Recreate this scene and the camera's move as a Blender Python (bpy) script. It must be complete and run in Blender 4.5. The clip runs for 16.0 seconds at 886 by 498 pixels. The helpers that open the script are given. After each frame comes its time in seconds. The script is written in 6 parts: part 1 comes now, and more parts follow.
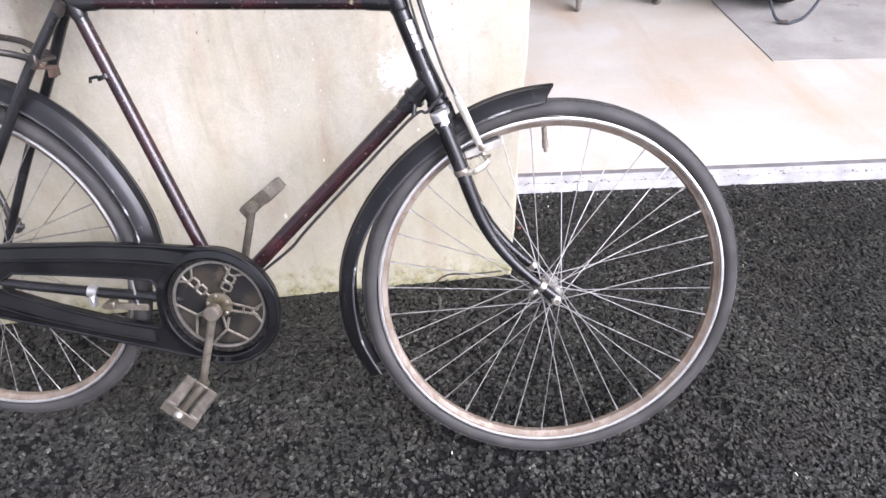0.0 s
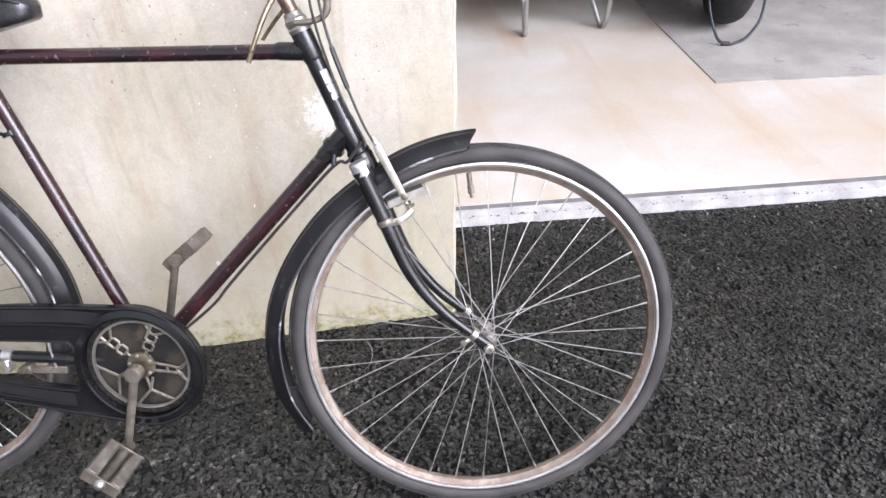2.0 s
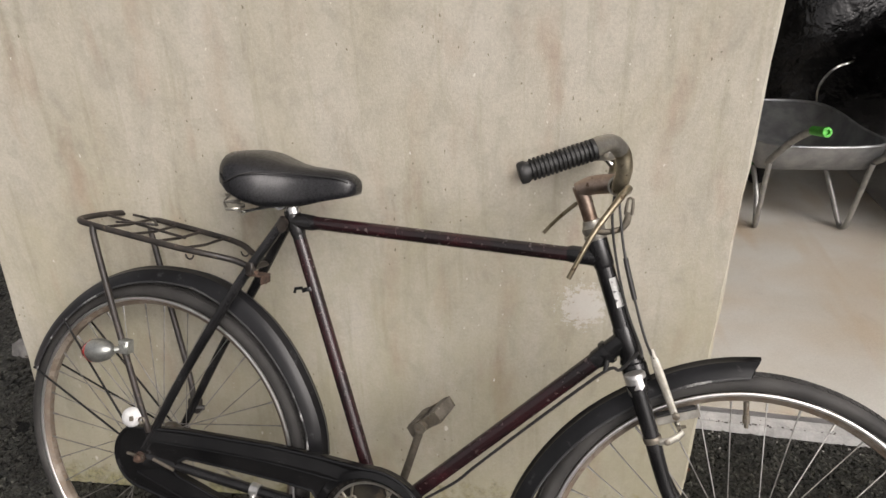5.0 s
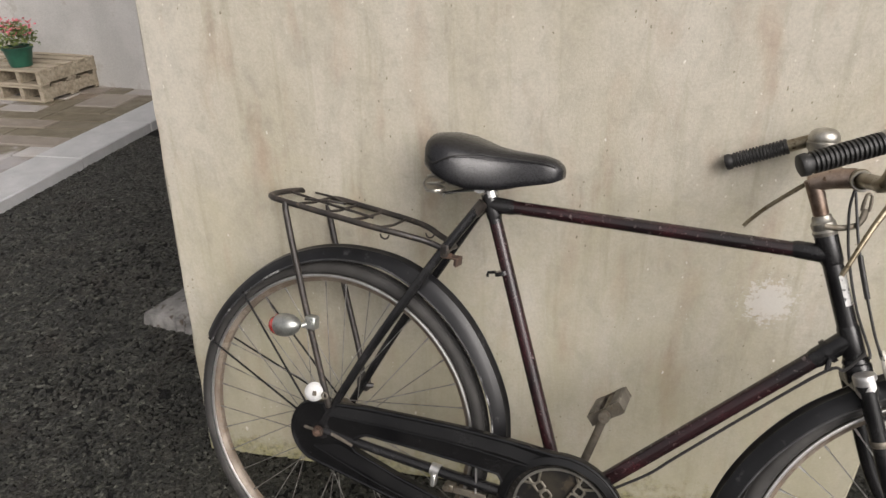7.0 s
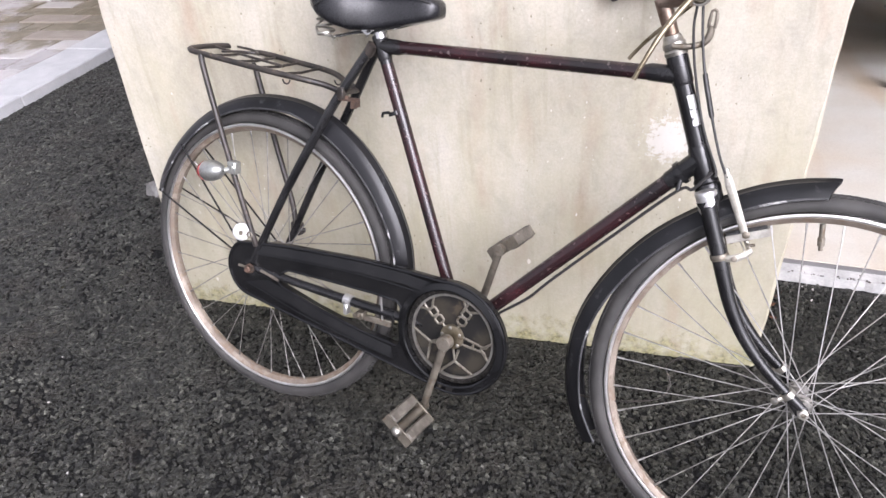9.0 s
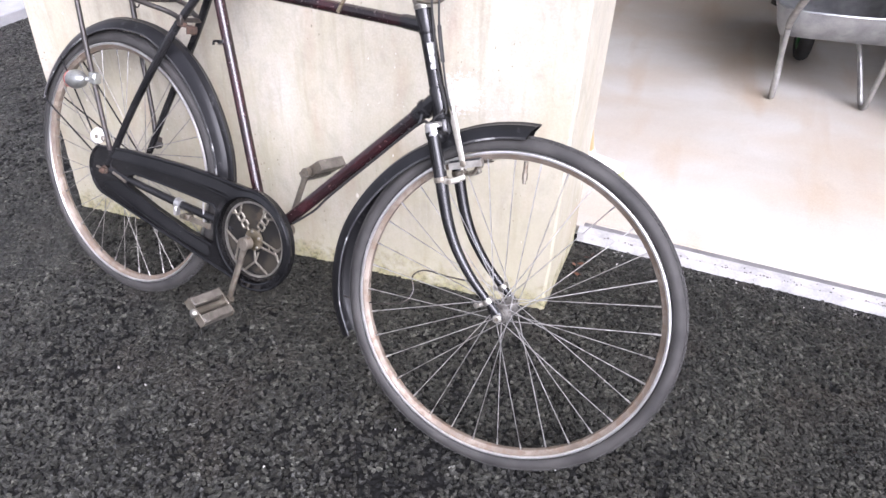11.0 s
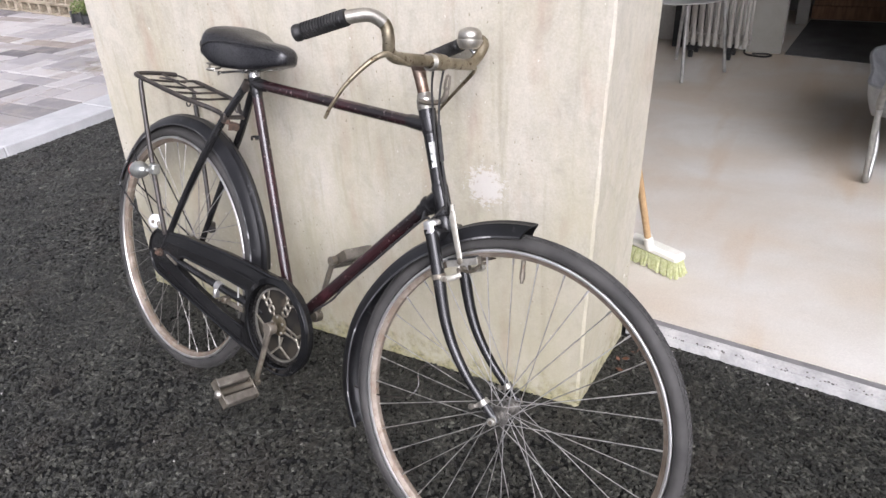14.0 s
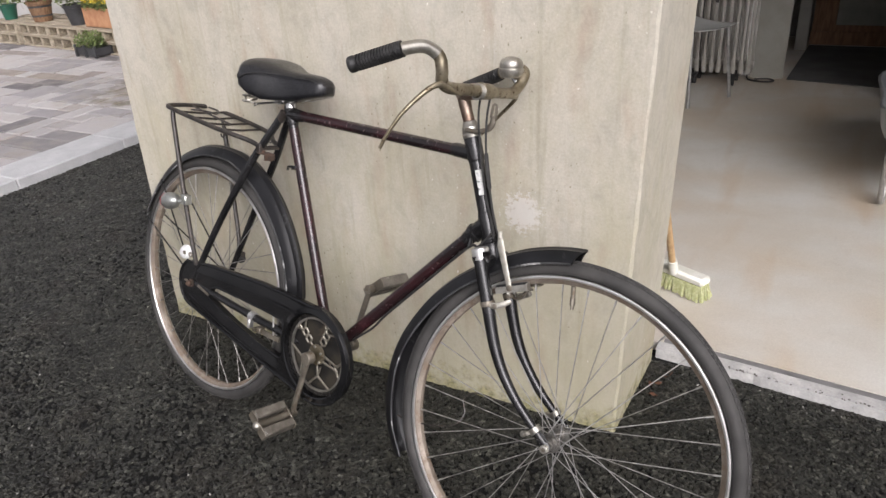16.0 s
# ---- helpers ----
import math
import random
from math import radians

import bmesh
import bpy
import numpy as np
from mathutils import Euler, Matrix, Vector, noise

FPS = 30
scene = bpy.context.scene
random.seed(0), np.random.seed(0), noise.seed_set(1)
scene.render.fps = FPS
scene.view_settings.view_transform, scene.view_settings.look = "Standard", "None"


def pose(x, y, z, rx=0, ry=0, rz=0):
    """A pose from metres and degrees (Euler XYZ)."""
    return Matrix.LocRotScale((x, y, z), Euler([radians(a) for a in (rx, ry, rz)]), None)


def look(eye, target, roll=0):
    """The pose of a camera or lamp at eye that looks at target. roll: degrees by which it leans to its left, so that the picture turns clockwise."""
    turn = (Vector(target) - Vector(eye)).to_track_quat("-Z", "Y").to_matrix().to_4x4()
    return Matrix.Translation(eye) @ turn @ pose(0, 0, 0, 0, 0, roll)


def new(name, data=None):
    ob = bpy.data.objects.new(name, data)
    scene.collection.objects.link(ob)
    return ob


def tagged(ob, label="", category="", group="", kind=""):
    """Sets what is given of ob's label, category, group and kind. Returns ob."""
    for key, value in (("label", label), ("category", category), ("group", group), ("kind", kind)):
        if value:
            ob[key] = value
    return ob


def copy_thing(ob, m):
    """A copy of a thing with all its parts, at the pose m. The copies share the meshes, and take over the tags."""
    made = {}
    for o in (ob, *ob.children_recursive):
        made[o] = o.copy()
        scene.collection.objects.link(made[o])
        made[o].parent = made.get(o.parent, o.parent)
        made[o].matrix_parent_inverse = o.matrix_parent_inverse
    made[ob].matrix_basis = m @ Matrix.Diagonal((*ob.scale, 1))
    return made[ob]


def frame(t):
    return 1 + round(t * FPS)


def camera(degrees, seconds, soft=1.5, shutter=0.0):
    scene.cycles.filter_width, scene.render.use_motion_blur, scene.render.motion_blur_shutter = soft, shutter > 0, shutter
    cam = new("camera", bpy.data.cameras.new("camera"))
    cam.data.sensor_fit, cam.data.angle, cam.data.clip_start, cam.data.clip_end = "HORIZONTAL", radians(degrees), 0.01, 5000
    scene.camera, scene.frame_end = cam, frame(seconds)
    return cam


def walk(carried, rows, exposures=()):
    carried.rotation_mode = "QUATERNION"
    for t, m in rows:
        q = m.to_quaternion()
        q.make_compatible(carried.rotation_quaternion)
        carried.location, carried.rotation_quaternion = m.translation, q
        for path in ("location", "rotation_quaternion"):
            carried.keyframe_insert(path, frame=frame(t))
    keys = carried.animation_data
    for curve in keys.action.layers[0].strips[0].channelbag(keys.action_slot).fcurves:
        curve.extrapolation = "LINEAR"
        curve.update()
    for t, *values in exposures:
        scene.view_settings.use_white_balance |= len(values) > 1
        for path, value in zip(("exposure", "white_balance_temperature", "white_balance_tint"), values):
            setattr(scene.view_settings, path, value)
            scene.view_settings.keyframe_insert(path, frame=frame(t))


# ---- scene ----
cam = camera(63.2, 16.0, soft=1.5)
PATH = [
    (0, (-0.262, -1.443, 1.24), (-0.171, 0.123, 0.0), -3.4),
    (0.5, (-0.227, -1.431, 1.228), (-0.106, 0.125, -0.023), -3.5),
    (1, (-0.201, -1.422, 1.231), (-0.068, 0.101, -0.059), -3.5),
    (1.5, (-0.166, -1.408, 1.239), (0.024, 0.106, -0.055), -4.1),
    (2, (-0.175, -1.388, 1.262), (-0.002, 0.195, 0.052), -3.6),
    (2.5, (-0.199, -1.372, 1.287), (-0.091, 0.284, 0.171), -3.2),
    (3, (-0.232, -1.357, 1.31), (-0.188, 0.349, 0.267), -2.6),
    (3.5, (-0.257, -1.342, 1.328), (-0.256, 0.404, 0.352), -2.0),
    (4, (-0.287, -1.337, 1.338), (-0.363, 0.427, 0.399), -0.7),
    (4.5, (-0.318, -1.336, 1.342), (-0.512, 0.44, 0.445), -0.9),
    (5, (-0.351, -1.337, 1.355), (-0.61, 0.451, 0.496), -2.0),
    (5.2, (-0.373, -1.34, 1.354), (-0.661, 0.45, 0.509), -2.2),
    (7.3, (-0.648, -1.382, 1.362), (-1.023, 0.352, 0.44), -1.6),
    (7.5, (-0.642, -1.388, 1.345), (-1.014, 0.325, 0.383), -1.9),
    (8, (-0.586, -1.418, 1.3), (-0.925, 0.24, 0.234), -3.5),
    (8.5, (-0.378, -1.42, 1.27), (-0.797, 0.207, 0.184), -4.9),
    (9, (-0.269, -1.427, 1.279), (-0.82, 0.137, 0.16), -6.0),
    (9.5, (-0.211, -1.52, 1.275), (-0.742, 0.028, 0.125), -0.6),
    (10, (-0.067, -1.585, 1.287), (-0.57, -0.028, 0.136), 0.5),
    (10.2, (0.019, -1.562, 1.277), (-0.482, 0.006, 0.141), 0.6),
    (12.3, (0.482, -1.559, 1.244), (-0.204, -0.074, 0.092), 0.7),
    (12.5, (0.51, -1.514, 1.234), (-0.183, -0.036, 0.077), 0.8),
    (13, (0.505, -1.466, 1.261), (-0.23, -0.016, 0.096), -1.3),
    (13.5, (0.472, -1.436, 1.282), (-0.369, 0.046, 0.234), -3.0),
    (14, (0.464, -1.426, 1.298), (-0.43, 0.082, 0.335), -3.7),
    (14.5, (0.455, -1.424, 1.312), (-0.488, 0.094, 0.414), -4.1),
    (15, (0.449, -1.418, 1.319), (-0.511, 0.11, 0.457), -3.8),
    (15.5, (0.441, -1.416, 1.315), (-0.507, 0.124, 0.461), -3.9),
    (16, (0.371, -1.48, 1.308), (-0.519, 0.069, 0.409), -4.1),
]
EXPOSURES = [(0.0, 1.12, 5860, 22), (1.0, 1.2, 5860, 22), (2.0, 0.97, 5920, 20), (2.5, 0.78, 6120, 19), (3.0, 0.38, 6350, 16), (3.5, 0.13, 6480, 15), (4.5, -0.02, 6680, 14), (5.0, -0.07, 6760, 14), (7.5, 0.09, 6680, 13),
             (8.0, 0.31, 6400, 14), (8.5, 0.58, 6270, 17), (9.0, 0.88, 6050, 20), (10.0, 1.14, 5880, 22), (12.5, 1.15, 5830, 23), (13.0, 1.16, 5820, 23), (13.5, 0.95, 5920, 21), (14.0, 0.63, 6080, 18),
             (14.5, 0.43, 6200, 16), (15.0, 0.22, 6330, 16), (15.5, 0.16, 6400, 16), (16.0, 0.2, 6390, 16)]
walk(cam, [(t, look(eye, target, roll)) for t, eye, target, roll in PATH], EXPOSURES)

# ---- daylight under an overcast sky ----
world = bpy.data.worlds.new("sky")
scene.world = world
world.use_nodes = True
wn = world.node_tree
sky = wn.nodes.new("ShaderNodeTexSky")
sky.sky_type, sky.sun_disc = "NISHITA", False
sky.sun_elevation, sky.sun_rotation = radians(38), radians(139)
sky.air_density, sky.dust_density, sky.ozone_density = 1.0, 6.0, 1.0
pale = wn.nodes.new("ShaderNodeHueSaturation")
pale.inputs["Saturation"].default_value = 0.1
wn.links.new(sky.outputs[0], pale.inputs["Color"])
wn.links.new(pale.outputs[0], wn.nodes["Background"].inputs["Color"])
wn.nodes["Background"].inputs["Strength"].default_value = 0.15
sun = new("sun", bpy.data.lights.new("sun", "SUN"))
sun.data.energy, sun.data.angle, sun.data.color = 1.7, radians(50), (1.0, 0.97, 0.94)
sun.matrix_world = look((4.7, -5.4, 5.6), (0, 0, 0))


# ---- materials ----
def nodes_of(name):
    m = bpy.data.materials.new(name)
    m.use_nodes = True
    t = m.node_tree
    return m, t, t.nodes["Principled BSDF"]


def add(t, kind, **values):
    nd = t.nodes.new(kind)
    for key, value in values.items():
        nd.inputs[key].default_value = value
    return nd


def ramp(t, source, stops):
    r = t.nodes.new("ShaderNodeValToRGB")
    e = r.color_ramp.elements
    while len(e) < len(stops):
        e.new(0.5)
    for k, (at, c) in zip(e, stops):
        k.position = at
        k.color = (*c, 1) if not isinstance(c, (int, float)) else (c, c, c, 1)
    t.links.new(source, r.inputs[0])
    return r.outputs[0]


def mix(t, fac, a, b, blend="MIX"):
    x = t.nodes.new("ShaderNodeMix")
    x.data_type, x.blend_type = "RGBA", blend
    for value, socket in ((fac, x.inputs[0]), (a, x.inputs[6]), (b, x.inputs[7])):
        if isinstance(value, bpy.types.NodeSocket):
            t.links.new(value, socket)
        else:
            socket.default_value = (*value, 1) if isinstance(value, tuple) else value
    return x.outputs[2]


def coords(t, stretch=(1, 1, 1), world_space=False):
    c = t.nodes.new("ShaderNodeTexCoord")
    m = t.nodes.new("ShaderNodeMapping")
    m.inputs["Scale"].default_value = stretch
    if world_space:
        g = t.nodes.new("ShaderNodeNewGeometry")
        t.links.new(g.outputs["Position"], m.inputs[0])
    else:
        t.links.new(c.outputs["Object"], m.inputs[0])
    return m.outputs[0]


def noise_tex(t, at, scale, detail=4.0, rough=0.55, distort=0.0):
    nd = add(t, "ShaderNodeTexNoise", Scale=scale, Detail=detail, Roughness=rough, Distortion=distort)
    t.links.new(at, nd.inputs["Vector"])
    return nd.outputs[0]


def bump(t, b, height, strength, distance):
    nd = add(t, "ShaderNodeBump", Strength=strength, Distance=distance)
    t.links.new(height, nd.inputs["Height"])
    t.links.new(nd.outputs[0], b.inputs["Normal"])


def surface(name, dark, light, scale, rough=0.5, metal=0.0, wear=None, wear_from=0.62, wear_scale=None, stretch=(1, 1, 1),
            relief=0.1, relief_scale=300.0, depth=0.001, rough_wear=None, spread=(0.35, 0.65), coat=0.0, spec=0.5):
    """A surface of two tones at one scale, worn through to a third tone, with a fine relief."""
    m, t, b = nodes_of(name)
    at = coords(t, stretch)
    base = ramp(t, noise_tex(t, at, scale), [(spread[0], dark), (spread[1], light)])
    fine = noise_tex(t, at, relief_scale, 3.0)
    base = mix(t, 0.25, base, ramp(t, fine, [(0.3, 0.25), (0.7, 1.0)]), "MULTIPLY")
    b.inputs["Metallic"].default_value = metal
    b.inputs["Roughness"].default_value = rough
    b.inputs["Coat Weight"].default_value = coat
    b.inputs["Specular IOR Level"].default_value = spec
    if wear:
        w = ramp(t, noise_tex(t, at, wear_scale or scale * 3, 6.0, 0.65), [(wear_from, 0.0), (min(wear_from + 0.08, 1.0), 1.0)])
        base = mix(t, w, base, wear)
        if rough_wear is not None:
            t.links.new(ramp(t, w, [(0.0, rough), (1.0, rough_wear)]), b.inputs["Roughness"])
    else:
        t.links.new(ramp(t, fine, [(0.2, max(rough - 0.08, 0.03)), (0.8, min(rough + 0.1, 1.0))]), b.inputs["Roughness"])
    t.links.new(base, b.inputs["Base Color"])
    bump(t, b, fine, relief, depth)
    return m


def concrete_wall_material():
    m, t, b = nodes_of("rendered_concrete")
    at = coords(t, world_space=True)
    big = noise_tex(t, coords(t, (1.6, 1.0, 0.5), True), 2.2, 5.0, 0.6, 0.4)
    base = ramp(t, big, [(0.3, (0.408, 0.373, 0.285)), (0.5, (0.48, 0.446, 0.366)), (0.72, (0.525, 0.495, 0.43))])
    streak = noise_tex(t, coords(t, (9.0, 1.0, 0.7), True), 3.0, 4.0, 0.6)
    base = mix(t, ramp(t, streak, [(0.55, 0.0), (0.72, 0.45)]), base, (0.28, 0.25, 0.165))
    rusty = noise_tex(t, coords(t, (5.0, 1.0, 1.6), True), 2.6, 3.0, 0.5)
    base = mix(t, ramp(t, rusty, [(0.54, 0.0), (0.72, 0.6)]), base, (0.38, 0.285, 0.21))
    mott = noise_tex(t, coords(t, (1.3, 1.0, 0.8), True), 13.0, 6.0, 0.68, 0.6)
    base = mix(t, 1.0, base, ramp(t, mott, [(0.3, 0.84), (0.5, 1.0), (0.7, 1.06)]), "MULTIPLY")
    grain = noise_tex(t, at, 160.0, 5.0, 0.7)
    base = mix(t, 0.34, base, ramp(t, grain, [(0.3, 0.55), (0.7, 1.05)]), "MULTIPLY")
    crumb = noise_tex(t, at, 46.0, 5.0, 0.7, 0.3)
    base = mix(t, 1.0, base, ramp(t, crumb, [(0.3, 0.93), (0.5, 1.0), (0.7, 1.05)]), "MULTIPLY")
    # a thin yellow-green bloom in drifts over the lower wall
    height = t.nodes.new("ShaderNodeSeparateXYZ")
    t.links.new(at, height.inputs[0])
    bloom = t.nodes.new("ShaderNodeMath")
    bloom.operation = "MULTIPLY_ADD"
    t.links.new(noise_tex(t, coords(t, (1.0, 1.0, 0.6), True), 4.6, 6.0, 0.74, 0.6), bloom.inputs[0])
    bloom.inputs[1].default_value = 0.75
    half = t.nodes.new("ShaderNodeMath")
    half.operation = "MULTIPLY"
    t.links.new(height.outputs["Z"], half.inputs[0])
    half.inputs[1].default_value = 0.28
    t.links.new(half.outputs[0], bloom.inputs[2])
    base = mix(t, ramp(t, bloom.outputs[0], [(0.36, 0.55), (0.62, 0.0)]), base, (0.38, 0.35, 0.225))
    # small blow holes and chips, ragged and in clusters
    warp = t.nodes.new("ShaderNodeVectorMath")
    warp.operation = "MULTIPLY_ADD"
    wob = add(t, "ShaderNodeTexNoise", Scale=120.0, Detail=2.0)
    t.links.new(at, wob.inputs["Vector"])
    t.links.new(wob.outputs["Color"], warp.inputs[0])
    warp.inputs[1].default_value = (0.007, 0.007, 0.007)
    t.links.new(coords(t, (1.0, 1.0, 0.6), True), warp.inputs[2])

    def specks(scale, lo, hi, cluster, bias):
        v = add(t, "ShaderNodeTexVoronoi", Scale=scale, Randomness=1.0)
        t.links.new(warp.outputs[0], v.inputs["Vector"])
        pick = t.nodes.new("ShaderNodeSeparateColor")
        t.links.new(v.outputs["Color"], pick.inputs[0])
        rare = ramp(t, pick.outputs[0], [(bias, 0.3), (bias + 0.02, 0.0)])
        total = t.nodes.new("ShaderNodeMath")
        total.operation = "ADD"
        t.links.new(v.outputs["Distance"], total.inputs[0])
        t.links.new(rare, total.inputs[1])
        again = t.nodes.new("ShaderNodeMath")
        again.operation = "ADD"
        t.links.new(total.outputs[0], again.inputs[0])
        t.links.new(ramp(t, noise_tex(t, at, cluster, 2.0), [(0.42, 0.25), (0.56, 0.0)]), again.inputs[1])
        return ramp(t, again.outputs[0], [(lo, 1.0), (hi, 0.0)])

    pit = specks(66.0, 0.07, 0.14, 3.2, 0.38)
    base = mix(t, pit, base, (0.2, 0.18, 0.125))
    big_pit = specks(24.0, 0.028, 0.05, 2.4, 0.4)
    base = mix(t, big_pit, base, (0.17, 0.15, 0.1))
    base = mix(t, specks(30.0, 0.05, 0.085, 4.0, 0.5), base, (0.68, 0.66, 0.6))
    base = mix(t, specks(58.0, 0.06, 0.12, 2.1, 0.4), base, (0.62, 0.6, 0.52))
    # green growth along the foot
    sep = t.nodes.new("ShaderNodeSeparateXYZ")
    t.links.new(at, sep.inputs[0])
    patchy = t.nodes.new("ShaderNodeMath")
    patchy.operation = "MULTIPLY_ADD"
    t.links.new(noise_tex(t, at, 22.0, 6.0, 0.7), patchy.inputs[0])
    patchy.inputs[1].default_value = 0.37
    t.links.new(sep.outputs["Z"], patchy.inputs[2])
    base = mix(t, ramp(t, patchy.outputs[0], [(0.15, 0.9), (0.25, 0.0)]), base, mix(t, ramp(t, noise_tex(t, at, 60.0, 5.0, 0.75), [(0.4, 0.0), (0.58, 1.0)]), (0.1, 0.095, 0.035), (0.34, 0.315, 0.15)))
    base = mix(t, ramp(t, patchy.outputs[0], [(0.1, 0.85), (0.15, 0.0)]), base, (0.06, 0.055, 0.03))
    # white flakes where the render has come away low down
    low = ramp(t, sep.outputs["Z"], [(0.05, 0.0), (0.09, 1.0), (0.22, 1.0), (0.34, 0.0)])
    base = mix(t, mix(t, 1.0, specks(26.0, 0.09, 0.13, 5.0, 0.5), low, "MULTIPLY"), base, (0.7, 0.68, 0.62))
    # flaking pale patch
    spot = t.nodes.new("ShaderNodeVectorMath")
    spot.operation = "DISTANCE"
    t.links.new(at, spot.inputs[0])
    spot.inputs[1].default_value = (-0.252, 0.0, 0.588)
    ragged = t.nodes.new("ShaderNodeMath")
    ragged.operation = "MULTIPLY_ADD"
    t.links.new(noise_tex(t, at, 75.0, 5.0, 0.7), ragged.inputs[0])
    ragged.inputs[1].default_value = 0.17
    t.links.new(spot.outputs["Value"], ragged.inputs[2])
    base = mix(t, ramp(t, ragged.outputs[0], [(0.12, 0.62), (0.136, 0.0)]), base, (0.6, 0.59, 0.56))
    # the free end's front arris, knocked back to white
    lean = t.nodes.new("ShaderNodeVectorMath")
    lean.operation = "DOT_PRODUCT"
    t.links.new(at, lean.inputs[0])
    lean.inputs[1].default_value = (1.0, 0.0, -0.044)
    away = t.nodes.new("ShaderNodeMath")
    away.operation = "ABSOLUTE"
    t.links.new(lean.outputs["Value"], away.inputs[0])
    far = t.nodes.new("ShaderNodeMath")
    far.operation = "ADD"
    t.links.new(away.outputs[0], far.inputs[0])
    t.links.new(sep.outputs["Y"], far.inputs[1])
    torn = t.nodes.new("ShaderNodeMath")
    torn.operation = "MULTIPLY_ADD"
    t.links.new(noise_tex(t, coords(t, (1.0, 1.0, 0.6), True), 42.0, 6.0, 0.75), torn.inputs[0])
    torn.inputs[1].default_value = 0.036
    t.links.new(far.outputs[0], torn.inputs[2])
    base = mix(t, ramp(t, torn.outputs[0], [(0.0125, 0.8), (0.014, 0.0)]), base, (0.68, 0.67, 0.64))
    t.links.new(base, b.inputs["Base Color"])
    b.inputs["Roughness"].default_value = 0.86
    h = mix(t, pit, grain, (0.0, 0.0, 0.0))
    bump(t, b, h, 0.22, 0.003)
    return m


def tarmac_material():
    m, t, b = nodes_of("tarmac")
    at = coords(t, world_space=True)
    v = add(t, "ShaderNodeTexVoronoi", Scale=90.0, Randomness=1.0)
    t.links.new(at, v.inputs["Vector"])
    tone = t.nodes.new("ShaderNodeSeparateColor")
    t.links.new(v.outputs["Color"], tone.inputs[0])
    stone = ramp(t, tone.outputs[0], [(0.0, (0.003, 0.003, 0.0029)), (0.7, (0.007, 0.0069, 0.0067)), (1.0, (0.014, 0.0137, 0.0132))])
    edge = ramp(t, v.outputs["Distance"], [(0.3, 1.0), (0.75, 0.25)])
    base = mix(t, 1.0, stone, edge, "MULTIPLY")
    t.links.new(base, b.inputs["Base Color"])
    b.inputs["Roughness"].default_value = 0.75
    b.inputs["Specular IOR Level"].default_value = 0.25
    bump(t, b, edge, 0.8, 0.004)
    return m


def stone_chip_material():
    m, t, b = nodes_of("tarmac_chippings")
    g = t.nodes.new("ShaderNodeNewGeometry")
    at = coords(t, world_space=True)
    other = t.nodes.new("ShaderNodeTexWhiteNoise")
    other.noise_dimensions = "1D"
    t.links.new(g.outputs["Random Per Island"], other.inputs["W"])
    base = ramp(t, g.outputs["Random Per Island"], [(0.0, (0.0052, 0.0051, 0.0040)), (0.25, (0.0118, 0.0118, 0.0093)), (0.7, (0.0221, 0.0221, 0.0175)), (0.9, (0.0385, 0.0384, 0.0308)), (0.97, (0.0602, 0.0606, 0.0497)), (1.0, (0.0893, 0.0902, 0.0748))])
    base = mix(t, 1.0, base, ramp(t, noise_tex(t, at, 2.4, 4.0, 0.6), [(0.32, 0.78), (0.68, 1.25)]), "MULTIPLY")
    base = mix(t, 1.0, base, ramp(t, noise_tex(t, at, 11.0, 5.0, 0.75), [(0.36, 0.6), (0.48, 1.0), (0.64, 1.5)]), "MULTIPLY")
    # rusty tinge in drifts
    base = mix(t, ramp(t, noise_tex(t, at, 4.3, 3.0, 0.6), [(0.52, 0.0), (0.7, 0.3)]), base, (0.034, 0.026, 0.019))
    base = mix(t, 1.0, base, ramp(t, noise_tex(t, at, 260.0, 4.0, 0.7), [(0.3, 0.6), (0.7, 1.4)]), "MULTIPLY")
    t.links.new(base, b.inputs["Base Color"])
    damp = ramp(t, noise_tex(t, at, 3.1, 5.0, 0.65), [(0.38, 0.82), (0.62, 1.0)])
    t.links.new(mix(t, 1.0, ramp(t, other.outputs["Value"], [(0.0, 0.34), (1.0, 0.68)]), damp, "MULTIPLY"), b.inputs["Roughness"])
    b.inputs["Specular IOR Level"].default_value = 0.58
    bump(t, b, noise_tex(t, at, 330.0, 4.0, 0.7), 1.0, 0.0026)
    return m


